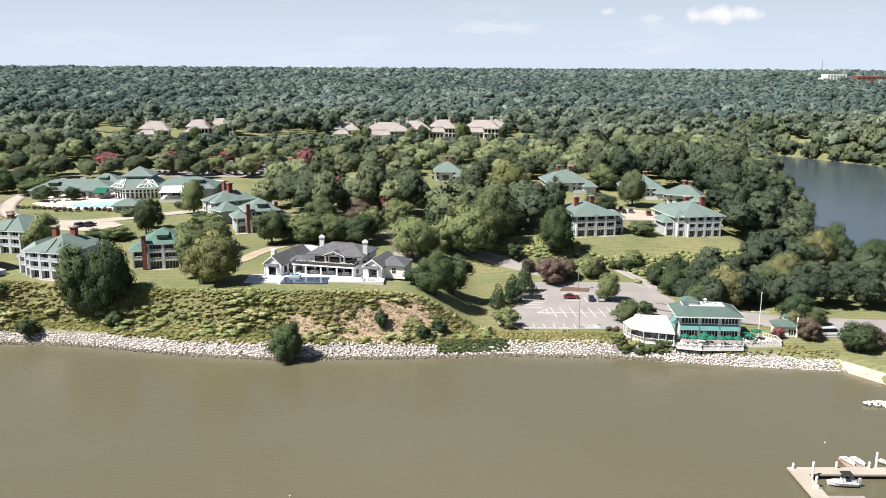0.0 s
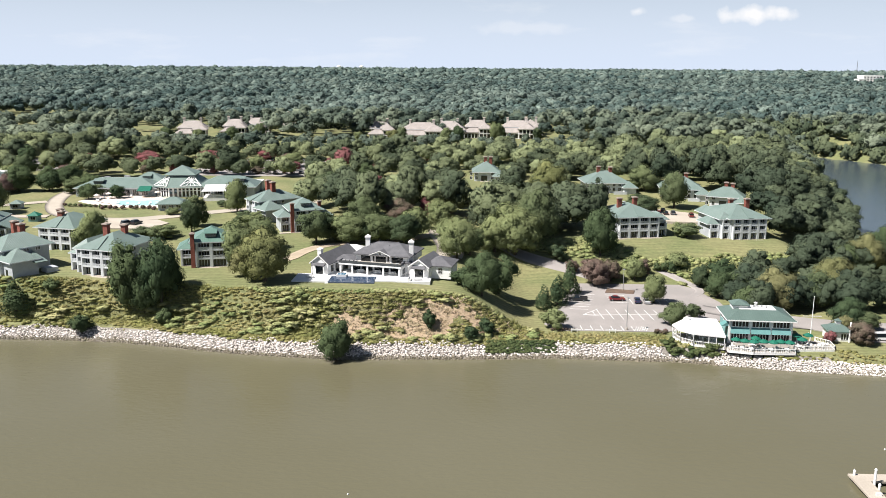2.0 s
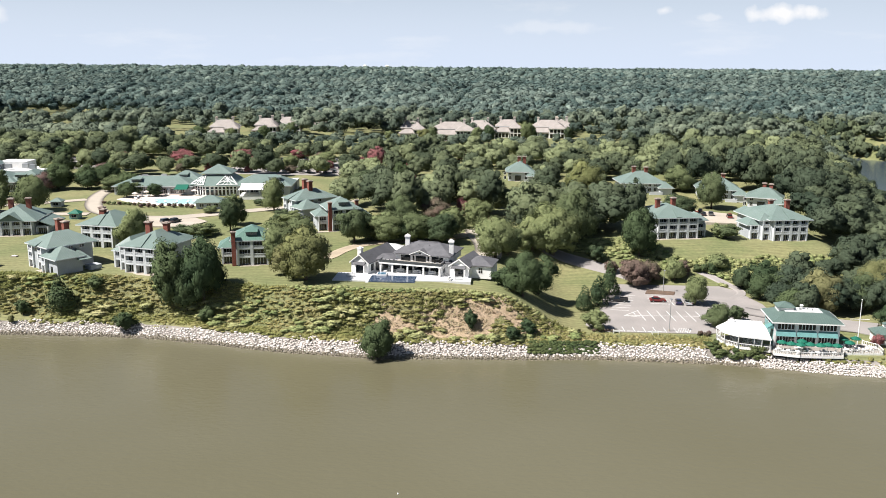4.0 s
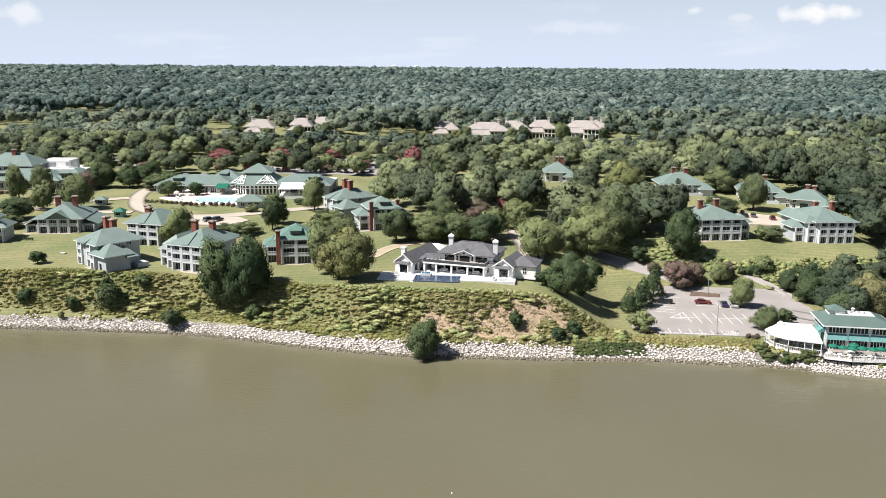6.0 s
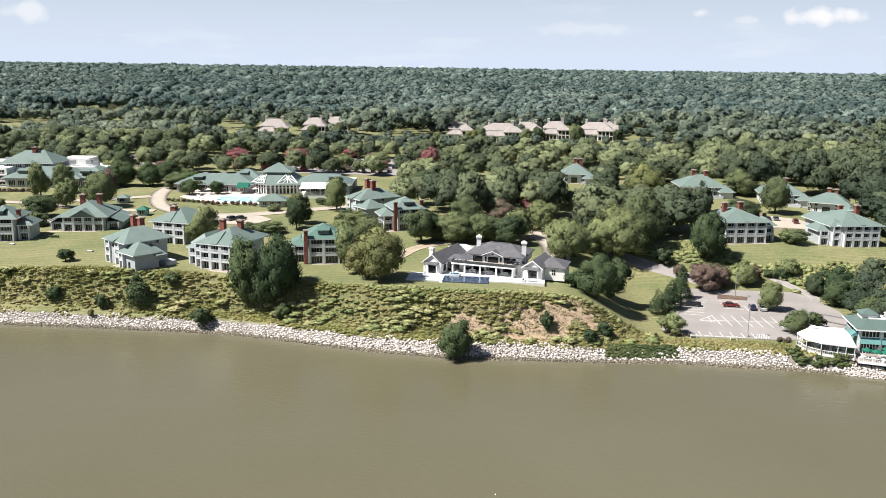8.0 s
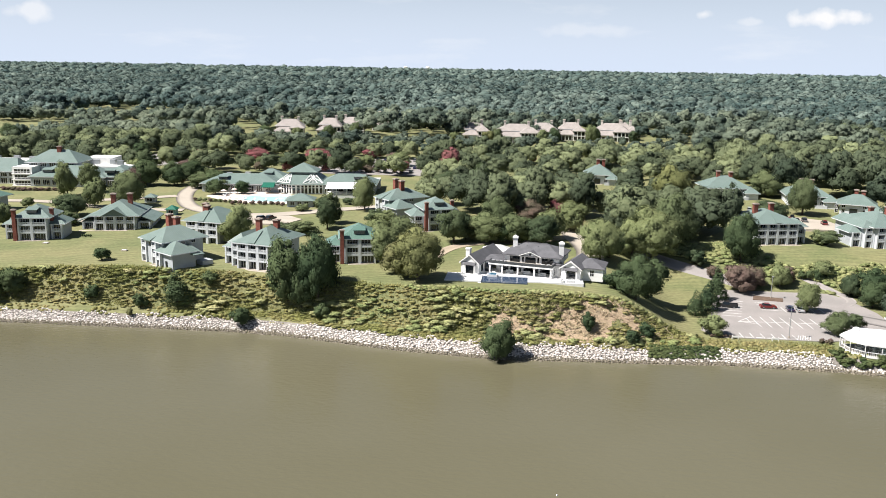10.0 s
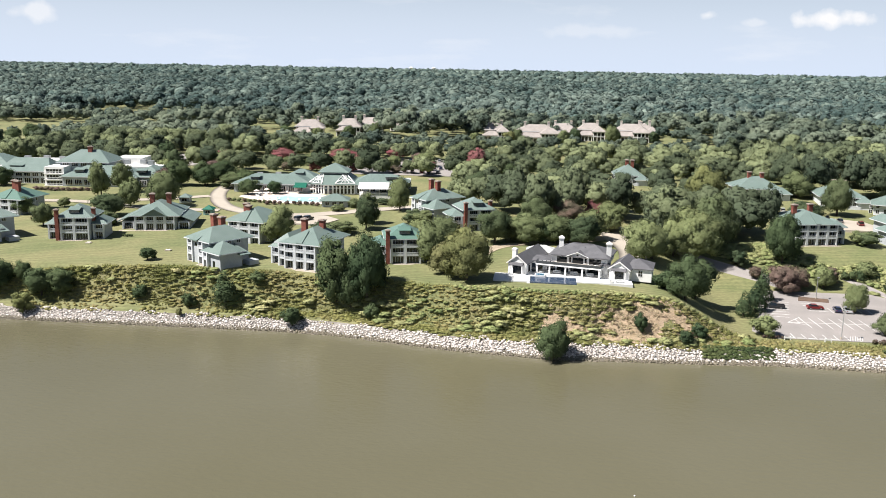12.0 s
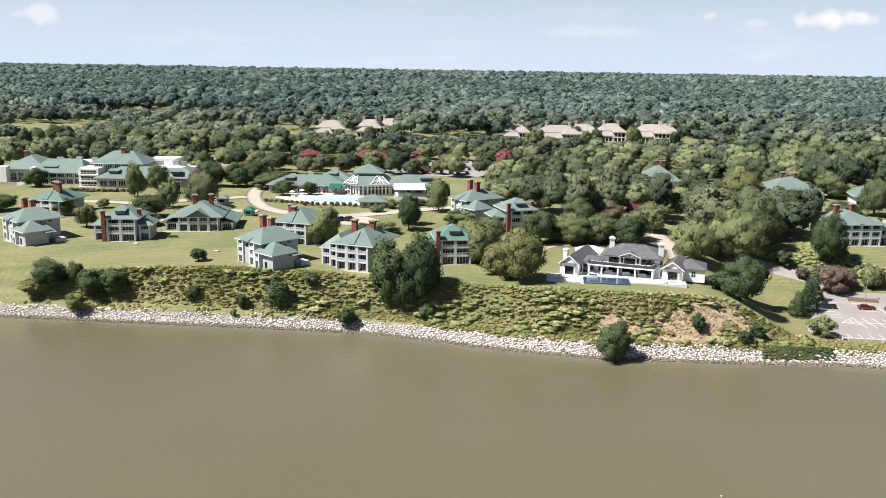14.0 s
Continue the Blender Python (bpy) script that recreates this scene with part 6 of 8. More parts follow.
swimming_pool()
bm = B()
solid(bm, [(x, y, 13.6) for x, y in ((-170, 352), (-160, 344), (-150, 338), (-130, 339), (-127, 352), (-130, 360), (-152, 374), (-168, 370))],
      [(x, y, 14.32) for x, y in ((-170, 352), (-160, 344), (-150, 338), (-130, 339), (-127, 352), (-130, 360), (-152, 374), (-168, 370))])
tagged(part("pavement", bm, PAVING), "pinkish paved pool deck", "pavement", kind="structure")
for i in range(16):
    a = 2 + i * 0.27
    x, y = -146 + 17.0 * math.cos(a), 356 + 10.5 * math.sin(a)
    if y > 345:
        lounger(x, y, 14.32, (i * 47) % 60 - 30)
for i, (x, y) in enumerate(((-160, 360), (-155, 364), (-148, 366), (-141, 366), (-163, 355))):
    m = copy_thing(um, pose(x, y, 14.32, 0, 0, 17 * i))
    for o in m.children:
        if o.name.startswith("umbrella_canopy"):
            o.material_slots[0].link, o.material_slots[0].material = "OBJECT", PAVING
    m["label"], m["group"] = "open pinkish-tan umbrella beside the pool", "pool umbrellas"


# ---- the main resort building ----
def resort():
    e = empty("resort_building", -262, 368, 14.2, 6)
    # west pavilion between white end piers
    house_block(e, -46, -26, 12, 34, 6.2, 5.4, 1.2, ridge=5)
    for u in (-48, -31):
        part("end_pier", box(B(), u, u + 5.5, 8.5, 13.0, -2, 7.2), WHITE, e, "white rendered end pier")
    for u in (-42.0, -38.6, -35.2):
        window(e, u, u + 2.6, 12, 0.6, 4.2, 3, 2, fw=0.14)
    # long south front
    house_block(e, -28, -4, 3, 22, 5.8, 5.2, 1.0, ridge=16)
    for i in range(6):
        window(e, -27 + i * 3.8, -24.2 + i * 3.8, 3, 3.5, 5.0, 3, 1, fw=0.12)
        window(e, -27 + i * 3.8, -24.2 + i * 3.8, 3, 0.3, 2.6, 3, 1, fw=0.12)
    louvre_dormer(e, -20, 5.4, 7.2, 6.0)
    # higher middle block with its chimney
    house_block(e, 0, 22, 6, 24, 10.0, 5.0, 1.4, ridge=9)
    for i in range(5):
        window(e, 1.2 + i * 4.2, 4.0 + i * 4.2, 6, 7.9, 9.5, 3, 1, fw=0.14)
    # balconied bay
    part("tower", box(B(), -4, 5, -2, 10, -2, 8.4), WHITE, e, "white balconied bay")
    for z in (0.4, 3.1, 5.8):
        window(e, -3, 4, -2, z, z + 1.7, 5, 1, fw=0.14)
        railing(e, (-4, -2.9), (5, -2.9), z - 0.3, 1.0, gap=0.6)
        part("balcony_floor", box(B(), -4, 5, -3.0, -2, z - 0.5, z - 0.3), WHITE, e)
    # east wing
    house_block(e, 5, 38, -4, 14, 4.6, 4.4, 1.0, ridge=16)
    house_block(e, 34, 50, -1, 18, 4.6, 4.2, 1.0, ridge=6)
    louvre_dormer(e, 12, -1.8, 6.6, 4.4)
    louvre_dormer(e, 40, -1.2, 6.6, 4.4)
    for i in range(9):
        window(e, 6.4 + i * 4.2, 9.4 + i * 4.2, -4, 0.8, 3.2, 4, 1, fw=0.12)
    part("flat_roof_wing", box(B(), 22, 44, 12, 30, -1, 7.6), FLAT_ROOF, e, "white flat-roofed block")
    part("flat_roof_wing", box(B(), 20, 33, 22, 34, -1, 10.6), WHITE, e)
    part("flat_roof_wing", box(B(), -30, -2, 22.5, 36, -1, 8.4), FLAT_ROOF, e, "white flat-roofed block")
    for u, v in ((-26, 26), (-18, 29), (-9, 26), (26, 16), (33, 18), (38, 14)):
        part("roof_unit", box(B(), u, u + 2.6, v, v + 2.0, 8.2, 10.2), METAL, e)
    for u, v, z in ((-40, 25, 13.4), (11.5, 13.5, 16.8)):
        chimney(e, u, v, 4, z, 1.8)
    # terrace wall and stairs
    part("terrace_wall", box(B(), -66, -33, 0, 0.8, -3, 1.2), CONCRETE, e, "pale stone terrace wall")
    bm = B()
    for i in range(14):
        box(bm, -33 + i * 0.55, -32.4 + i * 0.55, -1.4, 1.8, -3, 1.0 - i * 0.26)
    part("stairs", bm, WHITE, e)
    return tagged(e, "sprawling resort building with many seamed green roofs and white walls", "resort")


resort()


# ---- tan villas in the woods ----
def villa(x, y, turn, w, label, d=16):
    e = empty("villa", x, y, None, turn)
    house_block(e, -w, w, 3, d, 6.2, 3.6, 0.9, TAN_WALL, TAUPE_ROOF, ridge=w * 0.9)
    # arcaded verandas under lower roofs
    for x0, x1, y0, h, rise in ((-w - 1.5, w * 0.45, -3.0, 3.4, 2.3), (w * 0.15, w + 2.0, -4.5, 5.6, 2.8)):
        part("veranda_wall", box(B(), x0 + 0.4, x1 - 0.4, y0 + 1.6, 4, -1, h), TAN_WALL, e)
        part("veranda_roof", hip(B(), x0, x1, y0, 5, h, rise, 0.6, 0.3), TAUPE_ROOF, e)
        part("fascia", box(B(), x0 - 0.4, x1 + 0.4, y0 - 0.45, y0 - 0.1, h - 0.55, h - 0.3), WHITE, e)
        k = max(2, int((x1 - x0) / 2.6))
        for storey in range(2 if h > 5 else 1):
            z0 = storey * 2.8
            part("veranda_floor", box(B(), x0, x1, y0, y0 + 1.7, z0 - 0.3, z0), WHITE, e)
            for q in range(k):
                a, b = x0 + 0.5 + q * (x1 - x0 - 1) / k, x0 + 0.5 + (q + 1) * (x1 - x0 - 1) / k
                part("arcade_opening", box(B(), a + 0.35, b - 0.35, y0 + 1.5, y0 + 1.7, z0 + 0.1, z0 + 2.3), GLASS, e)
            for q in range(k + 1):
                a = x0 + 0.5 + q * (x1 - x0 - 1) / k
                part("column", box(B(), a - 0.2, a + 0.2, y0, y0 + 0.4, z0 - 0.3, z0 + 2.8), WHITE, e)
    for i in range(max(2, int(w / 2.6))):
        a = -w + 0.9 + i * 2.6
        part("window", box(B(), a, a + 1.2, 2.94, 3.1, 4.2, 5.6), GLASS, e)
    for s in (-1, 1):
        chimney(e, s * w * 0.62, d * 0.6, 5, 11.4, 1.5, CHIMNEY_STONE, TAN_WALL, 0.25)
    e.scale = (1.12, 1.1, 1.38)
    return tagged(e, label, "villa", "tan villas in the woods")


for x, y, turn, w in ((-74, 664, 6, 7), (-42, 656, 4, 13), (0, 690, 0, 8), (31, 690, -6, 11), (-22, 676, 0, 9), (44, 702, 0, 6)):
    villa(x, y, turn, w, "tan two-storey villa with arcaded front and weathered roof")
for x, y, turn, w in ((-218, 652, 8, 9), (-192, 676, 6, 7), (-178, 694, 4, 8), (-160, 745, 0, 7)):
    villa(x, y, turn, w, "tan villa with weathered roof half hidden by trees")


# ---- far landmarks ----
def far_block(x, y, w, d, h, mat, label, rows):
    e = empty("office_building", x, y)
    part("wall", box(B(), -w, w, 0, d, -2, h), mat, e)
    for r in range(rows):
        for i in range(6):
            part("window", box(B(), -w + 1.5 + i * (2 * w - 3) / 6, -w + 1.5 + (i + 0.6) * (2 * w - 3) / 6, -0.1, 0.1, h - 5 - r * 5, h - 2.5 - r * 5), GLASS, e)
    part("parapet", box(B(), -w - 0.3, w + 0.3, -0.3, d + 0.3, h, h + 0.8), mat, e)
    return tagged(e, label, "office building")


far_block(1046, 2330, 26, 40, 30, WHITE, "distant white office block above the trees", 4)
far_block(1140, 2330, 40, 40, 25, BRICK, "distant long red-brick block above the trees", 1)
far_block(1006, 2300, 10, 30, 21, WHITE, "distant low white building above the trees", 1)


def water_tower(x, y):
    e = empty("water_tower", x, y)
    bm = B()
    bmesh.ops.create_uvsphere(bm, u_segments=16, v_segments=10, radius=9, matrix=Matrix.Translation((0, 0, 28)) @ Matrix.Diagonal((1.3, 1.3, 0.62, 1)))
    part("tank", bm, WHITE, e)
    bm = B()
    tube(bm, (0, 0, 0), (0, 0, 25), 3, 2.2, 10)
    part("stem", bm, WHITE, e)
    return tagged(e, "distant white water tower on the horizon", "water tower")


water_tower(-705, 4640)
water_tower(-586, 4640)


def mast(x, y, h):
    e = empty("radio_mast", x, y)
    for i in range(3):
        a = i * 2.094
        bm = B()
        tube(bm, (3 * math.cos(a), 3 * math.sin(a), 0), (0.5 * math.cos(a), 0.5 * math.sin(a), h), 0.5, 0.4, 5)
        part("leg", bm, METAL, e)
    for z in range(8, int(h), 10):
        part("brace", box(B(), -2, 2, -2, 2, z, z + 0.6), METAL, e)
    return tagged(e, "thin lattice radio mast on the horizon", "mast")


mast(1980, 4600, 78)


# ---- roads and paved ground ----
def sheet(name, pts, z, mat, label, category="pavement", thick=0.6):
    ob = part(name, solid(B(), [(x, y, z - thick) for x, y in pts], [(x, y, z) for x, y in pts]), mat)
    return tagged(ob, label, category, kind="structure")


LOT_Z = 2.72
sheet("service_yard", [(84, 226), (84, 237), (98, 232), (122, 229), (150, 226), (150, 213), (116, 211.5), (100, 213.5), (94, 219)], 2.82, ASPHALT, "worn grey asphalt yard behind the outbuilding", "pavement")
sheet("parking_lot", [(15.5, 225), (18.5, 219.4), (46.4, 219.6), (55, 222), (64, 230), (70, 238), (70, 250), (66, 266), (56, 279), (38, 278), (29, 270), (23.5, 252), (21.0, 240), (17.0, 231)],
      LOT_Z, ASPHALT, "worn grey asphalt parking lot with white stall lines", "parking lot")
ribbon("road", [(40, 272), (33, 278), (23, 283), (12, 288), (2, 295), (-8, 305), (-16, 320), (-20, 345)], 5.4, ASPHALT, "grey asphalt road climbing from the parking lot")
ribbon("road", [(62, 243), (68, 239), (74, 234), (82, 229), (96, 225), (112, 219), (135, 214), (165, 212)], 7.5, ASPHALT, "grey asphalt road behind the boathouse", lift=0.2)
ribbon("drive", [(-66, 252), (-61, 258), (-59, 268), (-54, 277), (-45, 282), (-34, 285), (-24, 289), (-16, 300), (-14, 312)], 4.6, GRAVEL, "pale gravel drive round the mansion", category="drive")
ribbon("drive", [(-16, 305), (-14, 292), (-11, 278), (-12, 266)], 9.0, CONCRETE, "pale paved forecourt of the mansion", lift=0.2, category="drive")
ribbon("road", [(-190, 420), (-186, 385), (-183, 362), (-174, 338), (-164, 322), (-148, 313), (-132, 313), (-118, 322), (-101, 334), (-84, 345), (-70, 360)], 7.0, CONCRETE, "pale concrete resort road curving past the pool")
ribbon("road", [(-215, 330), (-198, 338), (-182, 350)], 6.0, CONCRETE, "pale concrete side road", lift=0.2)
ribbon("road", [(-260, 322), (-230, 328), (-205, 320), (-188, 316), (-166, 318)], 5.5, CONCRETE, "pale concrete resort road", lift=0.17)
sheet("cottage_parking", [(-144, 298), (-120, 296), (-116, 308), (-124, 316), (-146, 314)], 13.85, CONCRETE, "pale paved cottage parking", "parking lot", 1.2)
sheet("cottage_parking", [(-214, 284), (-194, 286), (-192, 298), (-214, 298)], 13.35, CONCRETE, "pale paved cottage parking", "parking lot", 1.2)
sheet("cottage_parking", [(64, 334), (92, 330), (88, 352), (74, 362), (56, 382), (44, 382), (56, 360)], 12.3, CONCRETE, "pale paved cottage parking", "parking lot", 2.6)
sheet("club_parking", [(-158, 440), (-85, 440), (-75, 515), (-150, 515)], 14.4, ASPHALT, "grey asphalt car park behind the clubhouse", "parking lot", 1.0)


def stall_line(x0, y0, x1, y1, w=0.16, z=LOT_Z):
    a, b = Vector((x0, y0)), Vector((x1, y1))
    n = (b - a).normalized()
    m = Vector((-n.y, n.x)) * w / 2
    ob = part("stall_line", solid(B(), [(*(a - m), z - 0.05), (*(b - m), z - 0.05), (*(b + m), z - 0.05), (*(a + m), z - 0.05)],
                                  [(*(a - m), z + 0.012), (*(b - m), z + 0.012), (*(b + m), z + 0.012), (*(a + m), z + 0.012)]), PAINT_LINE, bpy.data.objects["parking_lot"])
    return ob


for i in range(8):
    stall_line(22.6 + i * 2.75, 219.9, 22.4 + i * 2.75, 224.2)
for i in range(7):
    stall_line(32.6 + i * 2.75, 230.6, 31.8 + i * 2.75, 240.4)
stall_line(27.6, 235.0, 49.6, 235.8)
stall_line(27.4, 234.8, 32.2, 240.6)
stall_line(27.4, 234.8, 32.6, 233.4)
stall_line(30.4, 238.2, 30.6, 234.4)
for i in range(7):
    stall_line(24.2 + i * 0.7, 240.6 + i * 2.75, 29.4 + i * 0.7, 240.0 + i * 2.75)
for i in range(5):
    stall_line(37.0, 248.2 + i * 2.75, 42.6, 247.8 + i * 2.75)
for i in range(5):
    stall_line(43.6 + i * 2.75, 246.6, 43.4 + i * 2.75, 251.8)
for i in range(6):
    stall_line(39.2 + i * 0.62, 220.2, 40.4 + i * 0.62, 223.8)


sheet("resort_parking", [(-268, 448), (-226, 456), (-244, 512), (-280, 504)], 14.4, ASPHALT, "grey asphalt car park beside the resort", "parking lot", 1.0)
ribbon("path", [(63, 256), (68, 262), (67, 270), (62, 277), (58, 281)], 2.8, ASPHALT, "pale curving footpath at the lot's corner")


def bench(x, y, turn):
    e = empty("bench", x, y, None, turn)
    part("seat", box(B(), -0.9, 0.9, -0.22, 0.22, 0.42, 0.5), WHITE, e)
    part("backrest", box(B(), -0.9, 0.9, 0.2, 0.27, 0.55, 0.95), WHITE, e)
    for u in (-0.75, 0.75):
        part("leg", box(B(), u - 0.06, u + 0.06, -0.2, 0.27, -0.1, 0.95), WHITE, e)
    return tagged(e, "white bench on the grass in front of the parking lot", "bench", "lot benches")


bench(22.9, 218.6, 178)
bench(33.0, 218.4, 178)


def light_pole(x, y, h=9.0):
    e = empty("street_lamp", x, y)
    bm = B()
    tube(bm, (0, 0, 0), (0, 0, h), 0.12, 0.07, 8)
    part("pole", bm, METAL, e)
    bm = B()
    tube(bm, (0, 0, -0.3), (0, 0, 0.7), 0.28, 0.26, 10)
    part("footing", bm, CONCRETE, e)
    part("lamp_head", box(B(), -0.25, 0.25, -0.9, 0.1, h - 0.05, h + 0.12), METAL, e)
    return tagged(e, "tall grey lamp post in the parking lot", "street lamp", "lot lamps")


light_pole(37.2, 221.2)
light_pole(43.2, 262.0, 7.0)


def wheel_stop(x, y, turn):
    e = empty("wheel_stop", x, y, LOT_Z, turn)
    part("block", solid(B(), [(-0.9, -0.08, 0), (0.9, -0.08, 0), (0.9, 0.08, 0), (-0.9, 0.08, 0)], [(-0.86, -0.05, 0.13), (0.86, -0.05, 0.13), (0.86, 0.05, 0.13), (-0.86, 0.05, 0.13)]), PAINT_LINE, e)
    return tagged(e, "pale concrete wheel stop on the lot", "wheel stop", "lot wheel stops")


for i in range(5):
    wheel_stop(24.0 + i * 2.75, 220.2, 0)
part("parking_island", solid(B(), [(37.0, 259.0, 2.5), (46.0, 258.0, 2.5), (47.0, 262.0, 2.5), (38.5, 264.0, 2.5)], [(37.2, 259.2, 2.9), (45.8, 258.2, 2.9), (46.8, 261.8, 2.9), (38.6, 263.8, 2.9)]), SOIL_BED, bpy.data.objects["parking_lot"], "mulched planting island")


# ---- vehicles ----
def car_paint(name, colour):
    m = material(name, colour, 0.3, None, 1, 0.95, 2.0)
    m.node_tree.nodes["Principled BSDF"].inputs["Coat Weight"].default_value = 0.6
    return m


PAINTS = {k: car_paint("%s_car_paint" % k, c) for k, c in (("black", (0.012, 0.012, 0.014)), ("red", (0.16, 0.018, 0.018)), ("blue", (0.015, 0.02, 0.06)), ("silver", (0.40, 0.41, 0.42)),
                                                          ("white", (0.72, 0.72, 0.72)), ("grey", (0.12, 0.125, 0.13)))}
TYRE = material("tyre_rubber", (0.015, 0.015, 0.015), 0.85, None, 1, 0.8, 6.0)


def profile_block(bm, prof, y0, y1, tuck=0.0):
    """A closed block from a side profile (x, z), its upper points drawn in by tuck."""
    zs = [z for _, z in prof]
    lo, hi = min(zs), max(zs)
    a = [(x, y0 + tuck * (z - lo) / (hi - lo), z) for x, z in prof]
    b = [(x, y1 - tuck * (z - lo) / (hi - lo), z) for x, z in prof]
    return solid(bm, a, b)


def vehicle(x, y, z, turn, paint, form, label, group="parked cars"):
    e = empty({"sedan": "car", "suv": "car", "pickup": "pickup_truck", "van": "van"}[form], x, y, z, turn)
    L, W = {"sedan": (4.7, 1.8), "suv": (4.7, 1.9), "pickup": (5.7, 1.95), "van": (5.2, 2.0)}[form]
    h = L / 2
    p = PAINTS[paint]
    body = part("body", profile_block(B(), [(-h, 0.35), (h, 0.35), (h, 0.7), (h * 0.93, 0.85), (h * 0.4, 0.98), (-h * 0.9, 1.0), (-h, 0.9)], -W / 2, W / 2, 0.08), p, e)
    cab = {"sedan": [(-h * 0.78, 0.97), (h * 0.38, 0.97), (h * 0.08, 1.42), (-h * 0.48, 1.44)],
           "suv": [(-h * 0.96, 0.97), (h * 0.42, 0.97), (h * 0.15, 1.66), (-h * 0.88, 1.7)],
           "pickup": [(-h * 0.18, 0.97), (h * 0.48, 0.97), (h * 0.24, 1.75), (-h * 0.12, 1.78)],
           "van": [(-h * 0.97, 0.97), (h * 0.72, 0.97), (h * 0.45, 1.95), (-h * 0.95, 2.0)]}[form]
    part("glasshouse", profile_block(B(), cab, -W / 2 + 0.06, W / 2 - 0.06, 0.22), GLASS, e)
    top = max(zz for _, zz in cab)
    xs = [xx for xx, zz in cab if zz > 1.2]
    part("roof", box(B(), min(xs) - 0.02, max(xs) + 0.02, -W / 2 + 0.26, W / 2 - 0.26, top - 0.06, top + 0.03), p, e)
    if form == "pickup":
        part("bed", box(box(box(B(), -h, -h * 0.2, -W / 2 + 0.05, -W / 2 + 0.15, 0.9, 1.2), -h, -h * 0.2, W / 2 - 0.15, W / 2 - 0.05, 0.9, 1.2), -h, -h + 0.1, -W / 2 + 0.05, W / 2 - 0.05, 0.9, 1.2), p, e)
    for sx in (-0.62, 0.62):
        for sy in (-1, 1):
            bm = B()
            tube(bm, (sx * h, sy * (W / 2 - 0.2), 0.33), (sx * h, sy * (W / 2 + 0.02), 0.33), 0.33, 0.33, 12)
            w = part("wheel", bm, TYRE, e)
            bm = B()
            tube(bm, (sx * h, sy * (W / 2 + 0.0), 0.33), (sx * h, sy * (W / 2 + 0.035), 0.33), 0.2, 0.18, 10)
            part("rim", bm, METAL, w)
    for sy in (-1, 1):
        part("headlight", box(B(), h - 0.06, h + 0.02, sy * W * 0.36 - 0.2, sy * W * 0.36 + 0.2, 0.62, 0.76), CANVAS, e)
        part("tail_light", box(B(), -h - 0.02, -h + 0.06, sy * W * 0.38 - 0.15, sy * W * 0.38 + 0.15, 0.72, 0.9), PAINTS["red"], e)
    return tagged(e, label, "car" if form in ("sedan", "suv") else form, group)


vehicle(27.6, 249.6, LOT_Z, 174, "black", "pickup", "black pickup truck in the parking lot")
vehicle(39.4, 250.4, LOT_Z, 2, "red", "sedan", "dark red sedan in the parking lot")
vehicle(45.2, 248.8, LOT_Z, 84, "blue", "sedan", "dark blue car in the parking lot")
vehicle(48.0, 248.4, LOT_Z, 86, "silver", "sedan", "silver car in the parking lot")
vehicle(102.4, 215.6, 2.75, 4, "white", "van", "white van beside the outbuilding")
sheet("cottage_parking", [(130, 272), (136, 268), (162, 284), (158, 290)], 2.75, CONCRETE, "pale paved strip beside the lake", "parking lot", 0.8)
vehicle(150.5, 281.5, 2.75, 28, "grey", "suv", "dark parked car beside the lake", "cars at the lake")
vehicle(155.0, 284.0, 2.75, 28, "black", "sedan", "dark parked car beside the lake", "cars at the lake")
rng = random.Random(5)
for i, (x, y) in enumerate(((66, 347), (69, 348), (72, 348.6), (75, 349), (78, 349.4), (72, 356), (75.5, 357), (62, 372), (84, 344))):
    vehicle(x, y, 12.3, 80 + rng.uniform(-4, 4), ("silver", "white", "red", "black", "grey", "blue", "black", "silver", "red")[i], "suv" if i % 3 else "sedan", "parked car beside the east cottages", "cars at the cottages")
for i, (x, y) in enumerate(((-130, 304), (-127, 305), (-207, 291), (-203, 292), (-199, 291.5))):
    vehicle(x, y, 13.87 if x > -150 else 13.37, 60 + 9 * i, ("grey", "black", "black", "grey", "white")[i], "suv", "parked car between the resort cottages", "cars at the cottages")
for r, y in enumerate((452, 470, 488, 506)):
    for i in range(14):
        if rng.random() < 0.72:
            vehicle(-150 + i * 4.6 + rng.uniform(-0.6, 0.6), y, 14.42, 90 + rng.uniform(-3, 3), rng.choice(("white", "silver", "grey", "black", "red", "blue")), rng.choice(("sedan", "suv")),
                    "parked car in the club car park", "cars in the club car park")
for i in range(6):
    vehicle(-256 + i * 3.4, 470 + i * 0.8, 14.42, 80, ("white", "silver", "red", "white", "grey", "black")[i], "sedan", "parked car beside the resort building", "cars at the resort")


def kiosk(x, y, turn, label, roof=GREEN_ROOF, w=2.0, wall=CLAP):
    e = empty("kiosk", x, y, None, turn)
    part("wall", box(B(), -w, w, 0, 2 * w, -0.4, 2.3), wall, e)
    part("roof", hip(B(), -w, w, 0, 2 * w, 2.3, 1.4, 0.5, 0.15, 0.1), roof, e)
    window(e, -w * 0.5, w * 0.5, 0.0, 0.8, 1.9, 2)
    return tagged(e, label, "kiosk")


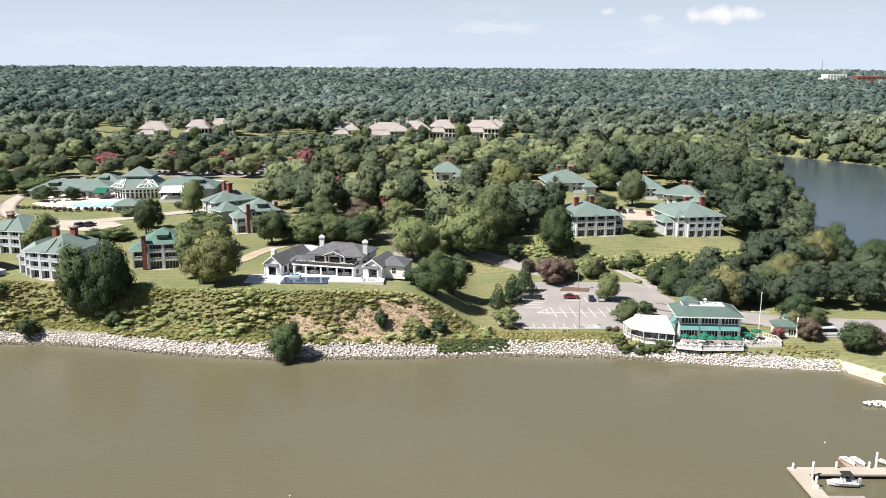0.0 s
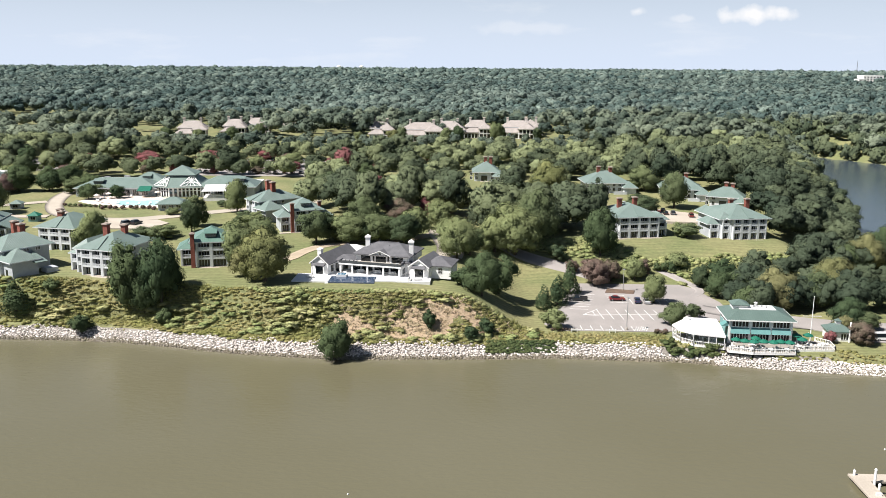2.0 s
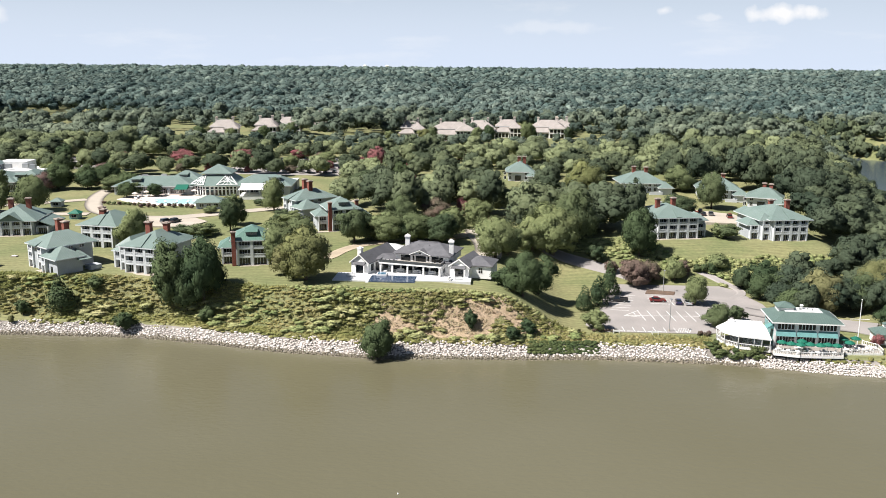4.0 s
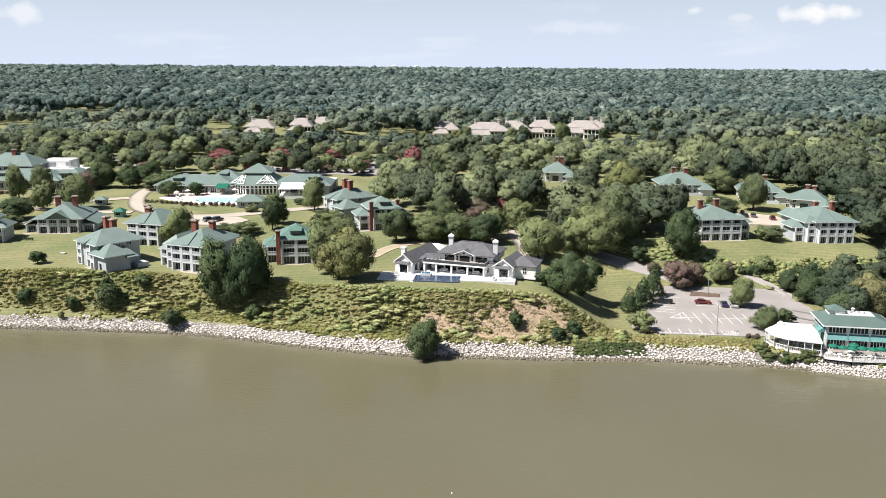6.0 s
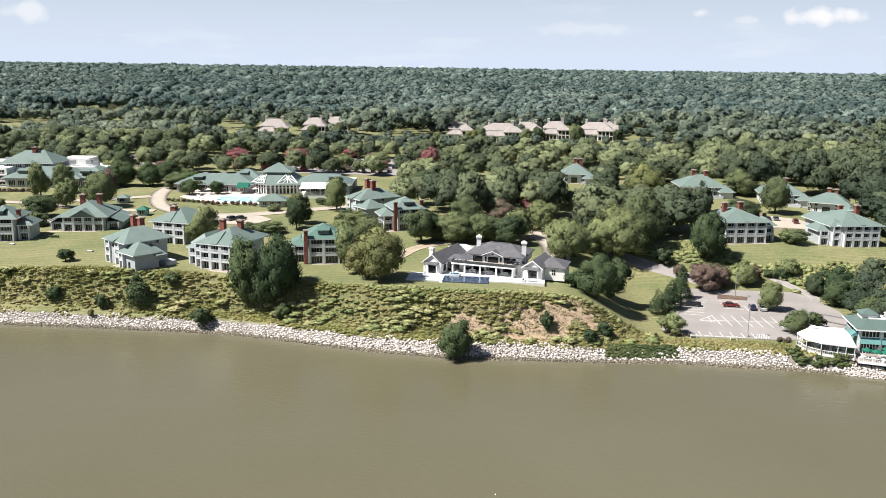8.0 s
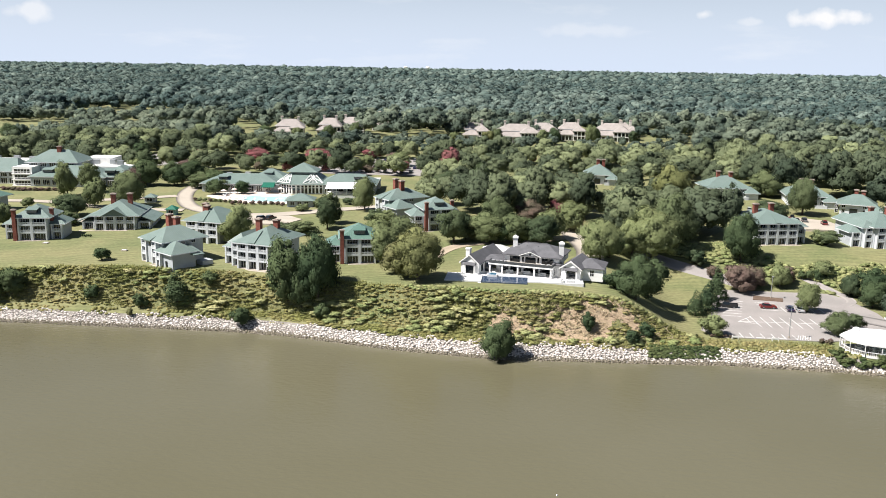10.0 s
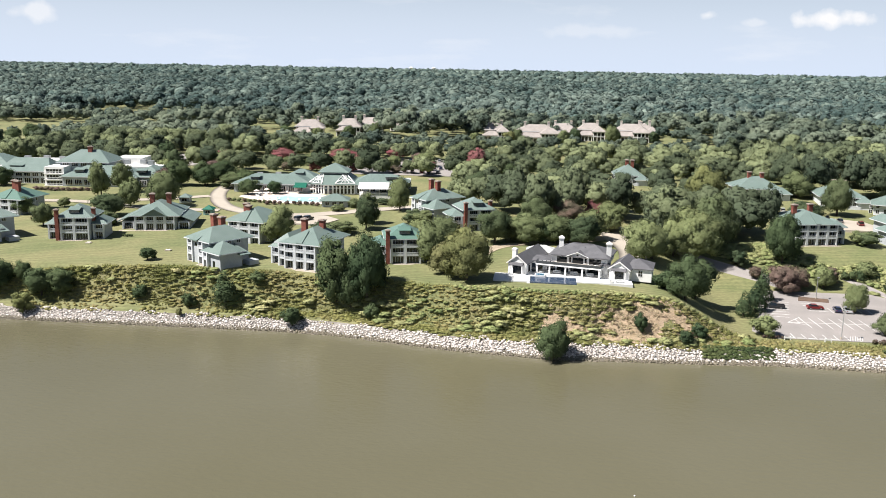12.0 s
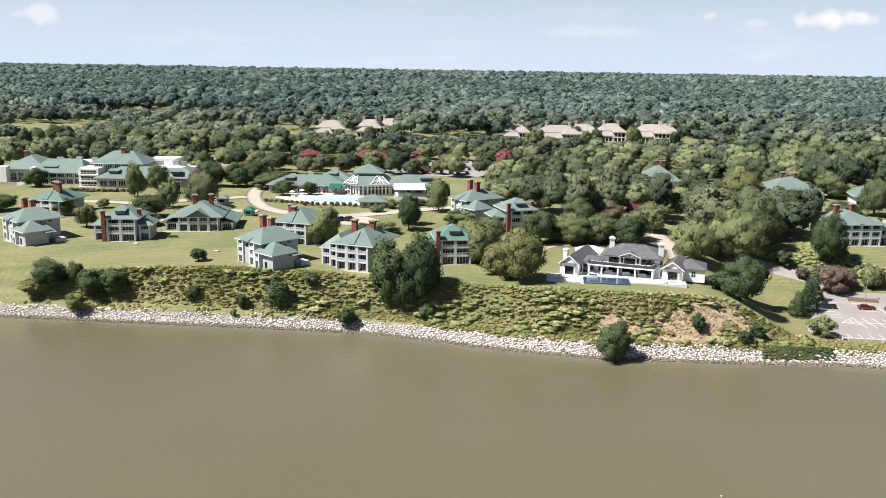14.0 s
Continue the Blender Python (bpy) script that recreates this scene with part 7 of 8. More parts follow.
for x, y in ((-187.6, 257.2), (-158.0, 251.0)):
    e = empty("concrete_lid", x, y)
    part("slab", box(B(), -0.9, 0.9, -0.7, 0.7, -0.3, 0.32), CONCRETE, e)
    part("hatch", box(B(), -0.6, 0.6, -0.45, 0.45, 0.32, 0.42), WHITE, e)
    tagged(e, "low white concrete utility lid on the lawn", "utility lid", "lawn lids")
kiosk(-185.6, 331, 8, "small square kiosk with green hipped roof beside the road")
kiosk(-166.9, 308, 4, "small green kiosk with a green roof on the lawn", UMBRELLA, 1.7, TEAL_WALL)
# ---- stone shore ----
def stone(seed):
    rng = np.random.default_rng(seed)
    v, f = lumpy(rng, 1, 0.34)
    return v * (5.2, 4.0, 3.2) + (0, 0, 1.0), f


STONES = [stone(i) for i in range(10)]


def riprap(name, x0, x1, d0, d1, step, mat, seed, label, size, skip=None):
    """Stones on the sloping shore between two distances from the water's edge."""
    x, d, rng = scatter(x0, x1, d0, d1, step, seed)
    if skip is not None:
        ok = ~skip(x, d)
        x, d = x[ok], d[ok]
    y = shore(x) + d
    s = rng.uniform(*size, len(x)) * (1 + 0.5 * (rng.uniform(0, 1, len(x)) > 0.95))
    z = np.maximum(height(x, y), -0.25) - s * 0.10 + 0.14
    return joined(name, STONES, np.stack([x, y, z], -1), s, s * rng.uniform(0.75, 1.2, len(x)), mat, seed, label, "riprap")


def stone_top(x):
    """How far up from the water the stones reach: a ragged edge."""
    return np.interp(x, (-290, -115, -95, -60, -20, 0, 20, 60), (5.2, 4.6, 4.2, 4.9, 5.6, 5.4, 5.0, 6.5)) + 0.5 * np.sin(x * 0.41) + 0.35 * np.sin(x * 1.13 + 1)


gap = lambda x, d: ((x > 0) & (x < 17) & (d > 3.4)) | ((x > 44) & (x < 58) & (d > 2.2)) | ((x >= 58) & (d > 3.2))
SOIL = material("bare_tan_earth", (0.46, 0.345, 0.245), 0.95, (0.36, 0.275, 0.175), 0.5, 0.65, 3.0, 0.6)
ROCK_BED = material("rubble_bed", (0.30, 0.275, 0.25), 0.95, (0.19, 0.17, 0.15), 0.4, 0.6, 2.5, 0.6)
x, d = np.meshgrid(np.arange(-290, 84, 1.5), np.array([-1.0, 0.5, 1.6, 2.7, 3.8, 4.6]))
y = shore(x) + d
z = height(x, y) + 0.06
i = np.arange(x.size).reshape(x.shape)
q = np.stack([i[:-1, :-1], i[:-1, 1:], i[1:, 1:], i[1:, :-1]], -1).reshape(-1, 4)
tagged(np_mesh("stone_bed", np.stack([x, y, z], -1).reshape(-1, 3), np.concatenate([q[:, [0, 1, 2]], q[:, [0, 2, 3]]]), ROCK_BED, smooth=True), "grey rubble bed under the shore stones", "shore", kind="structure")
riprap("riprap", -290, 97, 1.15, 7.3, 0.56, ROCK, 21, "pale grey riprap stones along the shore", (0.42, 0.86), lambda x, d: gap(x, d) | (d > stone_top(x)))
riprap("riprap", -290, 98, -0.7, 1.4, 0.5, WET_ROCK, 22, "dark wet stones at the water's edge", (0.5, 0.9))

# the stones nearest to the river's middle reach, each one by itself
rng = np.random.default_rng(77)
stone_meshes = [data_of(np_mesh("stone", v * 0.1, f, ROCK)) for v, f in STONES]
for k in range(300):
    x = float(rng.uniform(-66, -2))
    d = float(rng.uniform(0.9, stone_top(x) - 0.3))
    s = float(rng.uniform(0.62, 1.05))
    y = float(shore(x)) + d
    ob = new("stone", stone_meshes[k % len(stone_meshes)])
    ob.parent = bpy.data.objects["stone_bed"]
    ob.matrix_basis = pose(x, y, ground_at(x, y) + 0.2, rng.uniform(-20, 20), rng.uniform(-20, 20), rng.uniform(0, 360)) @ Matrix.Scale(s, 4)

# sandy beach at the east end
x, d = np.meshgrid(np.linspace(97.0, 140, 44), np.linspace(-3.0, 3.4, 12))
y = shore(x) + d
z = np.maximum(height(x, y), -0.5) * 0.35 + 0.12 + 0.03 * d
i = np.arange(x.size).reshape(x.shape)
q = np.stack([i[:-1, :-1], i[:-1, 1:], i[1:, 1:], i[1:, :-1]], -1).reshape(-1, 4)
z = np.where(d < 0, 0.12 + 0.12 * d, np.maximum(height(x, y) + 0.30, 0.2))
tagged(np_mesh("beach", np.stack([x, y, z], -1).reshape(-1, 3), np.concatenate([q[:, [0, 1, 2]], q[:, [0, 2, 3]]]), SAND, smooth=True), "small tan sandy beach", "beach", kind="structure")
x, y, rng = scatter(92.0, 104, 172.4, 176.4, 0.6, 26)
ok = np.abs(y - 174.5) < 1.7 * np.sqrt(np.clip((x - 91.8) / 4, 0, 1))
x, y = x[ok], y[ok]
s = rng.uniform(0.5, 1.0, len(x))
joined("jetty", STONES, np.stack([x, y, 0.45 - 0.22 * np.abs(y - 174.5)], -1), s, s, ROCK, 27, "low heap of pale stones off the beach", "riprap")


# stones heaped in front of the decks
x, d, rng = scatter(56, 97.5, -0.6, 3.4, 0.42, 24)
s = rng.uniform(0.36, 0.70, len(x))
y = shore(x) + d
joined("riprap", STONES, np.stack([x, y, np.where(x < 86, np.clip(0.05 + 0.48 * (d + 0.4), 0.05, 1.7), np.maximum(height(x, y), -0.1) + 0.1)], -1), s, s, ROCK, 25, "pale stones heaped below the restaurant deck", "riprap")


# ---- bank growth ----
def tuft(seed, n, spread, tall):
    """A clump of leaning blades: one triangle each."""
    rng = np.random.default_rng(seed)
    V, F = [], []
    for k in range(n):
        a = rng.uniform(0, 6.28)
        p = rng.normal(0, spread, 2)
        h = tall * rng.uniform(0.5, 1.1)
        w = 0.9
        t = np.array([math.cos(a), math.sin(a)])
        lean = rng.normal(0, 2.2, 2)
        V += [(*(p - t * w), 0), (*(p + t * w), 0), (*(p + lean), h)]
        F.append((3 * k, 3 * k + 1, 3 * k + 2))
    return np.array(V), np.array(F)


TUFTS = [tuft(i, 16, 3.0, 10) for i in range(8)]
LOW = [foliage(np.random.default_rng(500 + i), np.array([[1.6, 0.8, 4.5], [-1.8, -0.6, 4.0], [0, 0, 3.6]]), np.array([[2.6, 2.6, 3.6], [2.4, 2.6, 3.4], [4.4, 4.4, 3.4]]), 100, 0.75, 0.97, down=0.7, up=0.7, stand=(0.93, 1.04)) for i in range(8)]
CLUMPS = [crown(300 + i, 9, 1, 170, 0.72, low=-0.7) for i in range(8)]


def bank(name, x0, x1, d0, d1, step, templates, mat, seed, label, size, tall, keep=None, category="undergrowth"):
    x, d, rng = scatter(x0, x1, d0, d1, step, seed)
    y = shore(x) + d
    if keep is not None:
        ok = keep(x, y, d)
        x, y, d = x[ok], y[ok], d[ok]
    n1 = np.sin(x * 0.13 + 1.3 * np.sin(y * 0.21)) * np.sin(y * 0.23 + 0.07 * x)
    W = rng.uniform(*size, len(x)) * (1 + 0.25 * n1)
    H = rng.uniform(*tall, len(x)) * (1 + 0.3 * n1)
    tint = np.clip(rng.uniform(0, 0.7, len(x)) + 0.45 * n1, 0, 1)
    return joined(name, templates, np.stack([x, y, height(x, y) - 0.1], -1), W, H, mat, seed, label, category, tint)


def tan_patch(x, y):
    rag = 0.30 * np.sin(x * 0.63 + 1.9 * np.sin(y * 0.8)) + 0.26 * np.sin(y * 1.7 + x * 0.5) + 0.30 * np.sin(x * 2.3 + 2.0 * np.sin(y * 1.9 + 0.6 * x))
    main = ((x + 14) / 13.5) ** 2 + ((y - 214.6 - 0.1 * (x + 14)) / 5.2) ** 2 < 1 + rag
    return (main | (((x + 36) / 5) ** 2 + ((y - 213) / 2.6) ** 2 < 1 + rag)) & ~(((x + 7) / 3) ** 2 + ((y - 214) / 3) ** 2 < 1)


xs, ys = np.meshgrid(np.arange(-44, 4, 0.6), np.arange(207, 223, 0.6))
cell = tan_patch(xs[:-1, :-1] + 0.3, ys[:-1, :-1] + 0.3).ravel() & (ys[:-1, :-1] - shore(xs[:-1, :-1]) > 5.9).ravel()
i = np.arange(xs.size).reshape(xs.shape)
q = np.stack([i[:-1, :-1], i[:-1, 1:], i[1:, 1:], i[1:, :-1]], -1).reshape(-1, 4)[cell]
tagged(np_mesh("bare_earth", np.stack([xs, ys, height(xs, ys) + 0.16], -1).reshape(-1, 3), np.concatenate([q[:, [0, 1, 2]], q[:, [0, 2, 3]]]), SOIL, smooth=True), "bare tan earth with cut brush on the bank", "ground", kind="structure")


def back(x):
    """How far from the water the bank's growth reaches."""
    return np.interp(x, (-260, -205, -190, -150, -125, -108, -80, -60, -50, -12, 2, 14, 20), (4, 8, 15, 18.5, 18, 16.5, 18, 19, 20, 20.5, 19, 14, 12))


def front(x):
    return np.interp(x, (-260, -140, -120, -95, -80, 20), (9.5, 8.8, 7.4, 5.6, 5.4, 5.6))


bank("bank_grass", -215, 14, 4.5, 30, 0.9, TUFTS, TALL, 31, "tall yellow-green grass and weeds on the bank", (1.1, 2.0), (0.35, 0.8),
     lambda x, y, d: (d > front(x)) & (d < back(x)) & ~tan_patch(x, y))
bank("bank_scrub", -215, 14, 4.5, 28, 1.15, LOW, TALL, 32, "low olive-green scrub growing over the bank", (1.4, 2.8), (0.24, 0.58),
     lambda x, y, d: (d > front(x) - 0.6 * (x > -90)) & (d < back(x) - 0.3) & ~tan_patch(x, y))
bank("bank_shrubs", -190, 12, 5.6, 24, 2.1, CLUMPS, BANK_SHRUB, 45, "rounded green shrubs and brambles growing over the bank", (2.0, 5.0), (0.7, 1.9),
     lambda x, y, d: (d > front(x) + 0.4) & (d < back(x) - 1.0) & ~tan_patch(x, y) & (np.sin(x * 0.19 + 2.1 * np.sin(y * 0.31)) + np.sin(x * 0.057 + 0.4 * y) + 0.6 * np.sin(x * 1.7 + y * 2.3) > 0.75 - 0.6 * (x > -80)), "shrubs")
bank("brink_growth", -64, 4, 15, 22, 0.8, LOW, BANK_SHRUB, 46, "rough dark green growth along the brink of the bank", (1.3, 2.2), (0.6, 1.15),
     lambda x, y, d: np.abs(d - back(x) + 0.6) < 0.8, "hedge")
bank("dry_brush", -46, 8, 7, 26, 0.55, TUFTS, DRY, 33, "dry tan cut brush on the bank", (0.7, 1.4), (0.12, 0.32), lambda x, y, d: tan_patch(x, y), "brush")
bank("dry_brush", -46, 14, 6.5, 22, 1.0, TUFTS, DRY, 47, "dry tan weeds thinning out round the cut brush", (0.9, 1.8), (0.3, 0.8),
     lambda x, y, d: (((x + 13) / 25) ** 2 + ((d - 11) / 8.5) ** 2 < 1 + 0.4 * np.sin(x * 0.7 + y)) & (np.sin(x * 1.3 + 2 * np.sin(y * 1.1)) + np.sin(y * 2.1 + x * 0.4) > -0.3), "brush")
bank("vine_patch", 0, 17, 2.4, 5.8, 0.6, LOW, IVY, 34, "dark green vines over the stones", (1.3, 2.1), (0.7, 1.1), None, "vines")
bank("shore_scrub", -215, 60, 4.6, 7.4, 1.3, LOW, TALL, 35, "weeds growing along the top of the stones", (0.8, 1.8), (0.4, 1.0),
     lambda x, y, d: np.sin(x * 0.37) + np.sin(x * 0.11 + 2) > -0.7 + 0.6 * (d < 5.4), "weeds")
bank("lot_scrub", 14, 46, 5.2, 11, 1.1, LOW, TALL, 39, "weedy green verge above the stones", (1.0, 2.0), (0.4, 1.0), None, "weeds")
bank("lot_verge", 16, 46, 8, 13, 1.1, TUFTS, TALL, 36, "tall grass between the stones and the parking lot", (1.2, 2.0), (0.4, 0.9), None, "grass")
bank("deck_bushes", 45, 58, 2.6, 7.5, 1.4, CLUMPS, IVY, 37, "green bushes below the restaurant deck", (1.8, 3.4), (1.0, 2.2), lambda x, y, d: y < 207.5 + (x < 47) * 3, "bushes")
bank("deck_growth", 58, 98, 3.2, 9.0, 1.1, LOW, TALL, 38, "low weeds and shrubs beside and under the deck", (0.9, 1.7), (0.3, 0.8), lambda x, y, d: (y < 203.5) | ((x > 86.5) & (x < 90 + 1.5 * np.sin(d)) & (y > 202)), "weeds")
x, y, rng = scatter(14, 112, 279, 306, 1.35, 41)
edge = np.interp(x, (14, 24, 46, 50, 112), (296, 303, 305, 288, 290)) + 1.5 * np.sin(x * 0.4)
ok = (y < edge) & (y > 281 + 3 * np.sin(x * 0.13) - 6 * (x > 60)) & ~((np.abs(x - 20) < 16) & (y < 292 - 0.28 * (x - 14)))
x, y = x[ok], y[ok]
joined("slope_scrub", LOW, np.stack([x, y, height(x, y) - 0.1], -1), rng.uniform(1.6, 3.6, len(x)), rng.uniform(0.7, 1.9, len(x)), BANK_SHRUB, 42, "green scrub on the slope below the cottages", "undergrowth", rng.uniform(0, 0.6, len(x)))
x, y, rng = scatter(50, 104, 258, 285, 1.35, 43)
ok = (y > 262 + 0.25 * (x - 50)) & (np.hypot(x - 67, y - 266) > 4.5) & (np.abs(x - 62 + (y - 277) * 0.8) > 2.6) & (x + y * 0.2 > 117)
x, y = x[ok], y[ok]
joined("slope_scrub", LOW, np.stack([x, y, height(x, y) - 0.1], -1), rng.uniform(1.6, 3.4, len(x)), rng.uniform(0.6, 1.6, len(x)), BANK_SHRUB, 44, "yellow-green weeds beside the footpath", "undergrowth", rng.uniform(0, 0.7, len(x)))
# ---- trees that stand alone: place, kind, then x, y, height, width ----
TREES = (
    ("bank", "dark", ((-97.6, 224, 18.4, 12.2), (-89, 223, 19.6, 12.6), (-93.5, 222.5, 12.6, 10.6),)),
    ("bank", "yellow", ((-62, 230, 15.4, 17), (-69, 236, 10.3, 10),)),
    ("mansion", "broad", ((-56.5, 280, 12.3, 11.9), (-9, 264.5, 14.4, 15.2), (-45.5, 282, 10.7, 13.5), (-36, 282.5, 11.1, 12.5), (-27, 281, 11, 13.3), (-53, 286, 9.5, 9.8), (-5, 275, 10.5, 11.1), (-16.5, 306.5, 11.7, 12.4), (10.5, 287.5, 18.4, 19.4), (17.5, 295, 20.9, 17.9), (3.5, 286.5, 12.9, 13.5),)),
    ("mansion", "dark", ((-1.5, 231, 13, 12.6), (3.5, 243.5, 11.7, 11.6), (-6.5, 233, 5.9, 7.9), (-5.5, 274.5, 9.6, 11.1), (-40, 284, 8.6, 11.6), (-32, 284, 8.9, 11.5),)),
    ("lot", "dark", ((39.5, 288, 18.2, 12.9),)),
    ("lot", "conifer", ((16.5, 239.5, 7, 5.6), (21, 245, 8.5, 6.4), (26, 257.5, 10, 6.7),)),
    ("lot", "broad", ((18, 221.5, 6, 8.3), (50, 248.5, 9.3, 8.7), (50.5, 226.5, 6.6, 8), (57.5, 232, 5.1, 6.6), (49, 274, 8.2, 7.6), (64.5, 282, 6, 9.8), (25, 285.5, 5.6, 6.8),)),
    ("lot", "brown", ((35.5, 268.5, 9.5, 11.4), (41, 273, 7.5, 8.4), (29, 278.5, 4.9, 5.7), (52, 277, 5.9, 6.5),)),
    ("shore", "dark", ((-38, 201, 11.1, 9.7), (-15.5, 214, 5.2, 4.2), (-4.5, 209.5, 4.4, 5), (-0.5, 214, 4, 5.3), (-108, 215, 6.1, 6.9), (-87, 219, 4.2, 5.2), (-197.5, 223.5, 9.7, 11.9), (-190.5, 225, 6.3, 5.7), (-184, 222.5, 8.5, 10.6), (-178.5, 223, 8.5, 9.6), (-158.5, 237.5, 4.4, 6.7), (-154.5, 223, 4.2, 5.1), (-139.5, 221, 4.7, 4.9), (-121.5, 227, 3.5, 5.5),)),
    ("shore", "conifer", ((-129.5, 222.5, 9.2, 9.1),)),
    ("shore", "yellow", ((-185.5, 215, 6.1, 6.9), (-140.5, 216.5, 2.8, 2.3), (-202, 223, 4.1, 10.9),)),
    ("cottages", "broad", ((-227.5, 314, 4.5, 6.2), (-226.5, 341.5, 14.8, 9.7), (-222, 353, 14.5, 11), (-190, 322, 15, 14.1), (-203, 319.5, 11.9, 10.4), (-196, 286.5, 5.3, 9), (-216.5, 280, 9, 9.1), (-202.5, 300.5, 9, 13.9), (-127.5, 267.5, 13, 11.3), (-103, 294, 12.9, 9.3), (-74, 247.5, 13.7, 11.9), (-84.5, 268, 8.6, 11.1), (-96.5, 330, 14.8, 10.3), (-110, 285.5, 4.7, 11.9), (-114, 286.5, 3.9, 9.9), (-118.5, 288.5, 3.3, 9), (-199, 282.5, 5.9, 8.5), (-139.5, 290, 6.7, 11.2), (-104, 303.5, 12, 9), (-165, 376.5, 5.6, 10.9), (-180, 376, 7.7, 13.8), (-167.5, 368.5, 5.5, 10.8), (74, 309.5, 5.9, 12.8), (82, 365.5, 16.7, 13.7), (77, 405.5, 12.7, 16.5), (72, 309.5, 5.5, 8.5), (65.5, 353, 8.6, 16.8), (-79, 264, 11.5, 12.3), (-72.5, 272, 11.1, 11.4), (-88, 307.5, 5.5, 8.6), (-85, 309.5, 5.2, 12.6), (-116, 334.5, 3.8, 6.9), (-105.5, 343.5, 3.1, 8), (-120, 324.5, 3, 6.7),)),
    ("cottages", "dark", ((-263, 303, 6.8, 12.3), (-235.5, 299, 7.2, 9.4), (-284, 361, 8.8, 11.4), (-196, 380.5, 9.8, 12.2), (-191.5, 392, 11.4, 13.9), (-208.5, 378, 12.7, 15), (-157.5, 362, 6.5, 7.6), (-175.5, 376, 9.5, 10.6), (-198.5, 403, 8.5, 7.1), (-204.5, 397.5, 9.6, 11.3), (-168, 358, 7.3, 10.1),)),
    ("club lot", "broad", ((-169, 473, 7.4, 13), (-154.5, 482, 7.4, 11.8), (-137, 480.5, 8.7, 13.7), (-121, 462.5, 8.7, 11.2), (-177, 454, 7.1, 11.3), (-105.5, 482.5, 8.7, 14.9), (-150.5, 504.5, 8.1, 12.3),)),
    ("myrtle", "red", ((-21, 320, 8.9, 8.2), (-76.5, 479.5, 11.9, 12.2), (-191, 490.5, 7.9, 15.7), (-156, 492, 8.5, 17.1), (-128, 523, 7.3, 16), (-51, 400, 6.1, 12.1), (-143.5, 482, 8.2, 13.3), (-17, 316, 5.5, 4.2),)),
)
WHERE = {"bank": "on the river bank", "mansion": "beside the white mansion", "lot": "at the edge of the parking lot", "shore": "above the stone shore",
         "cottages": "on the lawn among the green-roofed cottages", "myrtle": "in bloom among the green trees", "club lot": "in the car park behind the clubhouse"}
for place, kind, rows in TREES:
    for x, y, h, w in rows:
        plant(x, y, h, w, kind, WHERE[place], place + " trees", bush=h < 6.2 and kind != "conifer")

for i in range(10):
    plant(-151.5 + i * 2.6, 335.8 - 0.5 * abs(i - 5) + 0.8 * math.sin(i * 2.1), 1.9, 2.6, "brown", "in a row beside the pool", "pool shrubs", bush=True)
for i in range(9):
    plant(-170 + i * 2.3, 340.5 - i * 0.45, 1.5, 2.4, "broad" if i % 3 else "brown", "in a bed beside the pool", "pool shrubs", bush=True)
for i in range(12):
    plant(-262 + i * 2.5, 352.5 - 2.4 * math.sin(i * 0.28) + i * 0.35, 1.7, 3.4, "brown", "in a clipped hedge below the resort building", "resort hedge", bush=True)
for i in range(5):
    plant(-181.6 + i * 0.75, 269.2, 1.0, 0.9, "dark", "in a little row on the lawn", "lawn shrubs", bush=True)
for i in range(7):
    plant(17.2 + i * 0.95, 219.6 + 0.4 * math.sin(i * 2), 0.9, 1.2, "brown", "clipped round at the lot's corner", "lot shrubs", bush=True)
for i in range(5):
    plant(44.4 + i * 0.7, 218.4 + 0.9 * math.sin(i * 1.9), 1.2, 1.5, "brown", "clipped round beside the canopy", "lot shrubs", bush=True)

for i, (x, y) in enumerate(((-176, 446), (-160, 448), (-140, 447), (-118, 450), (-100, 462), (-182, 478), (-165, 479), (-128, 480), (-150, 497), (-112, 499), (-88, 500), (-60, 470), (-70, 540), (-30, 520))):
    plant(x, y, 5.5 + 1.5 * math.sin(i * 1.7), 8.0 + 2 * math.sin(i * 2.3), "red" if i % 3 else "brown", "in bloom round the car park", "car park myrtles", bush=True)

# trees standing free on the lawn and round the car park beside the resort
for x, y, h, w, kind in ((-212, 372, 9, 11, "brown"), (-196, 384, 7, 9, "yellow"), (-222, 398, 11, 12, "broad"), (-206, 420, 8, 10, "brown"), (-190, 404, 6.5, 8, "broad"), (-232, 430, 12, 13, "broad"), (-214, 452, 9, 11, "broad"),
                         (-250, 452, 8, 9, "broad"), (-262, 490, 10, 12, "dark"), (-238, 500, 8, 10, "broad"), (-224, 486, 7, 9, "red"), (-384, 530, 12, 13, "dark"), (-392, 566, 13, 14, "dark")):
    plant(x, y, h, w, kind, "on the resort lawn", "resort lawn trees")
for x, y, h, w, kind in ((15.8, 303.0, 14.0, 14.8, "yellow"), (29.2, 369.7, 19.8, 19.7, "yellow"), (-15.3, 311.4, 8.0, 9.0, "red"), (-22.6, 366.2, 8.2, 8.9, "brown"), (-36.6, 393.2, 6.5, 10.6, "dark"), (-31.2, 312.4, 9.9, 12.8, "brown"), (-43.2, 300.9, 12.7, 14.3, "broad"), (-24.4, 291.1, 11.3, 12.0, "broad"), (-54.9, 412.4, 11.4, 11.1, "dark"), (-68.9, 380.7, 10.6, 15.4, "broad")):
    plant(x, y, h, w, kind, "in the park behind the mansion", "park trees")
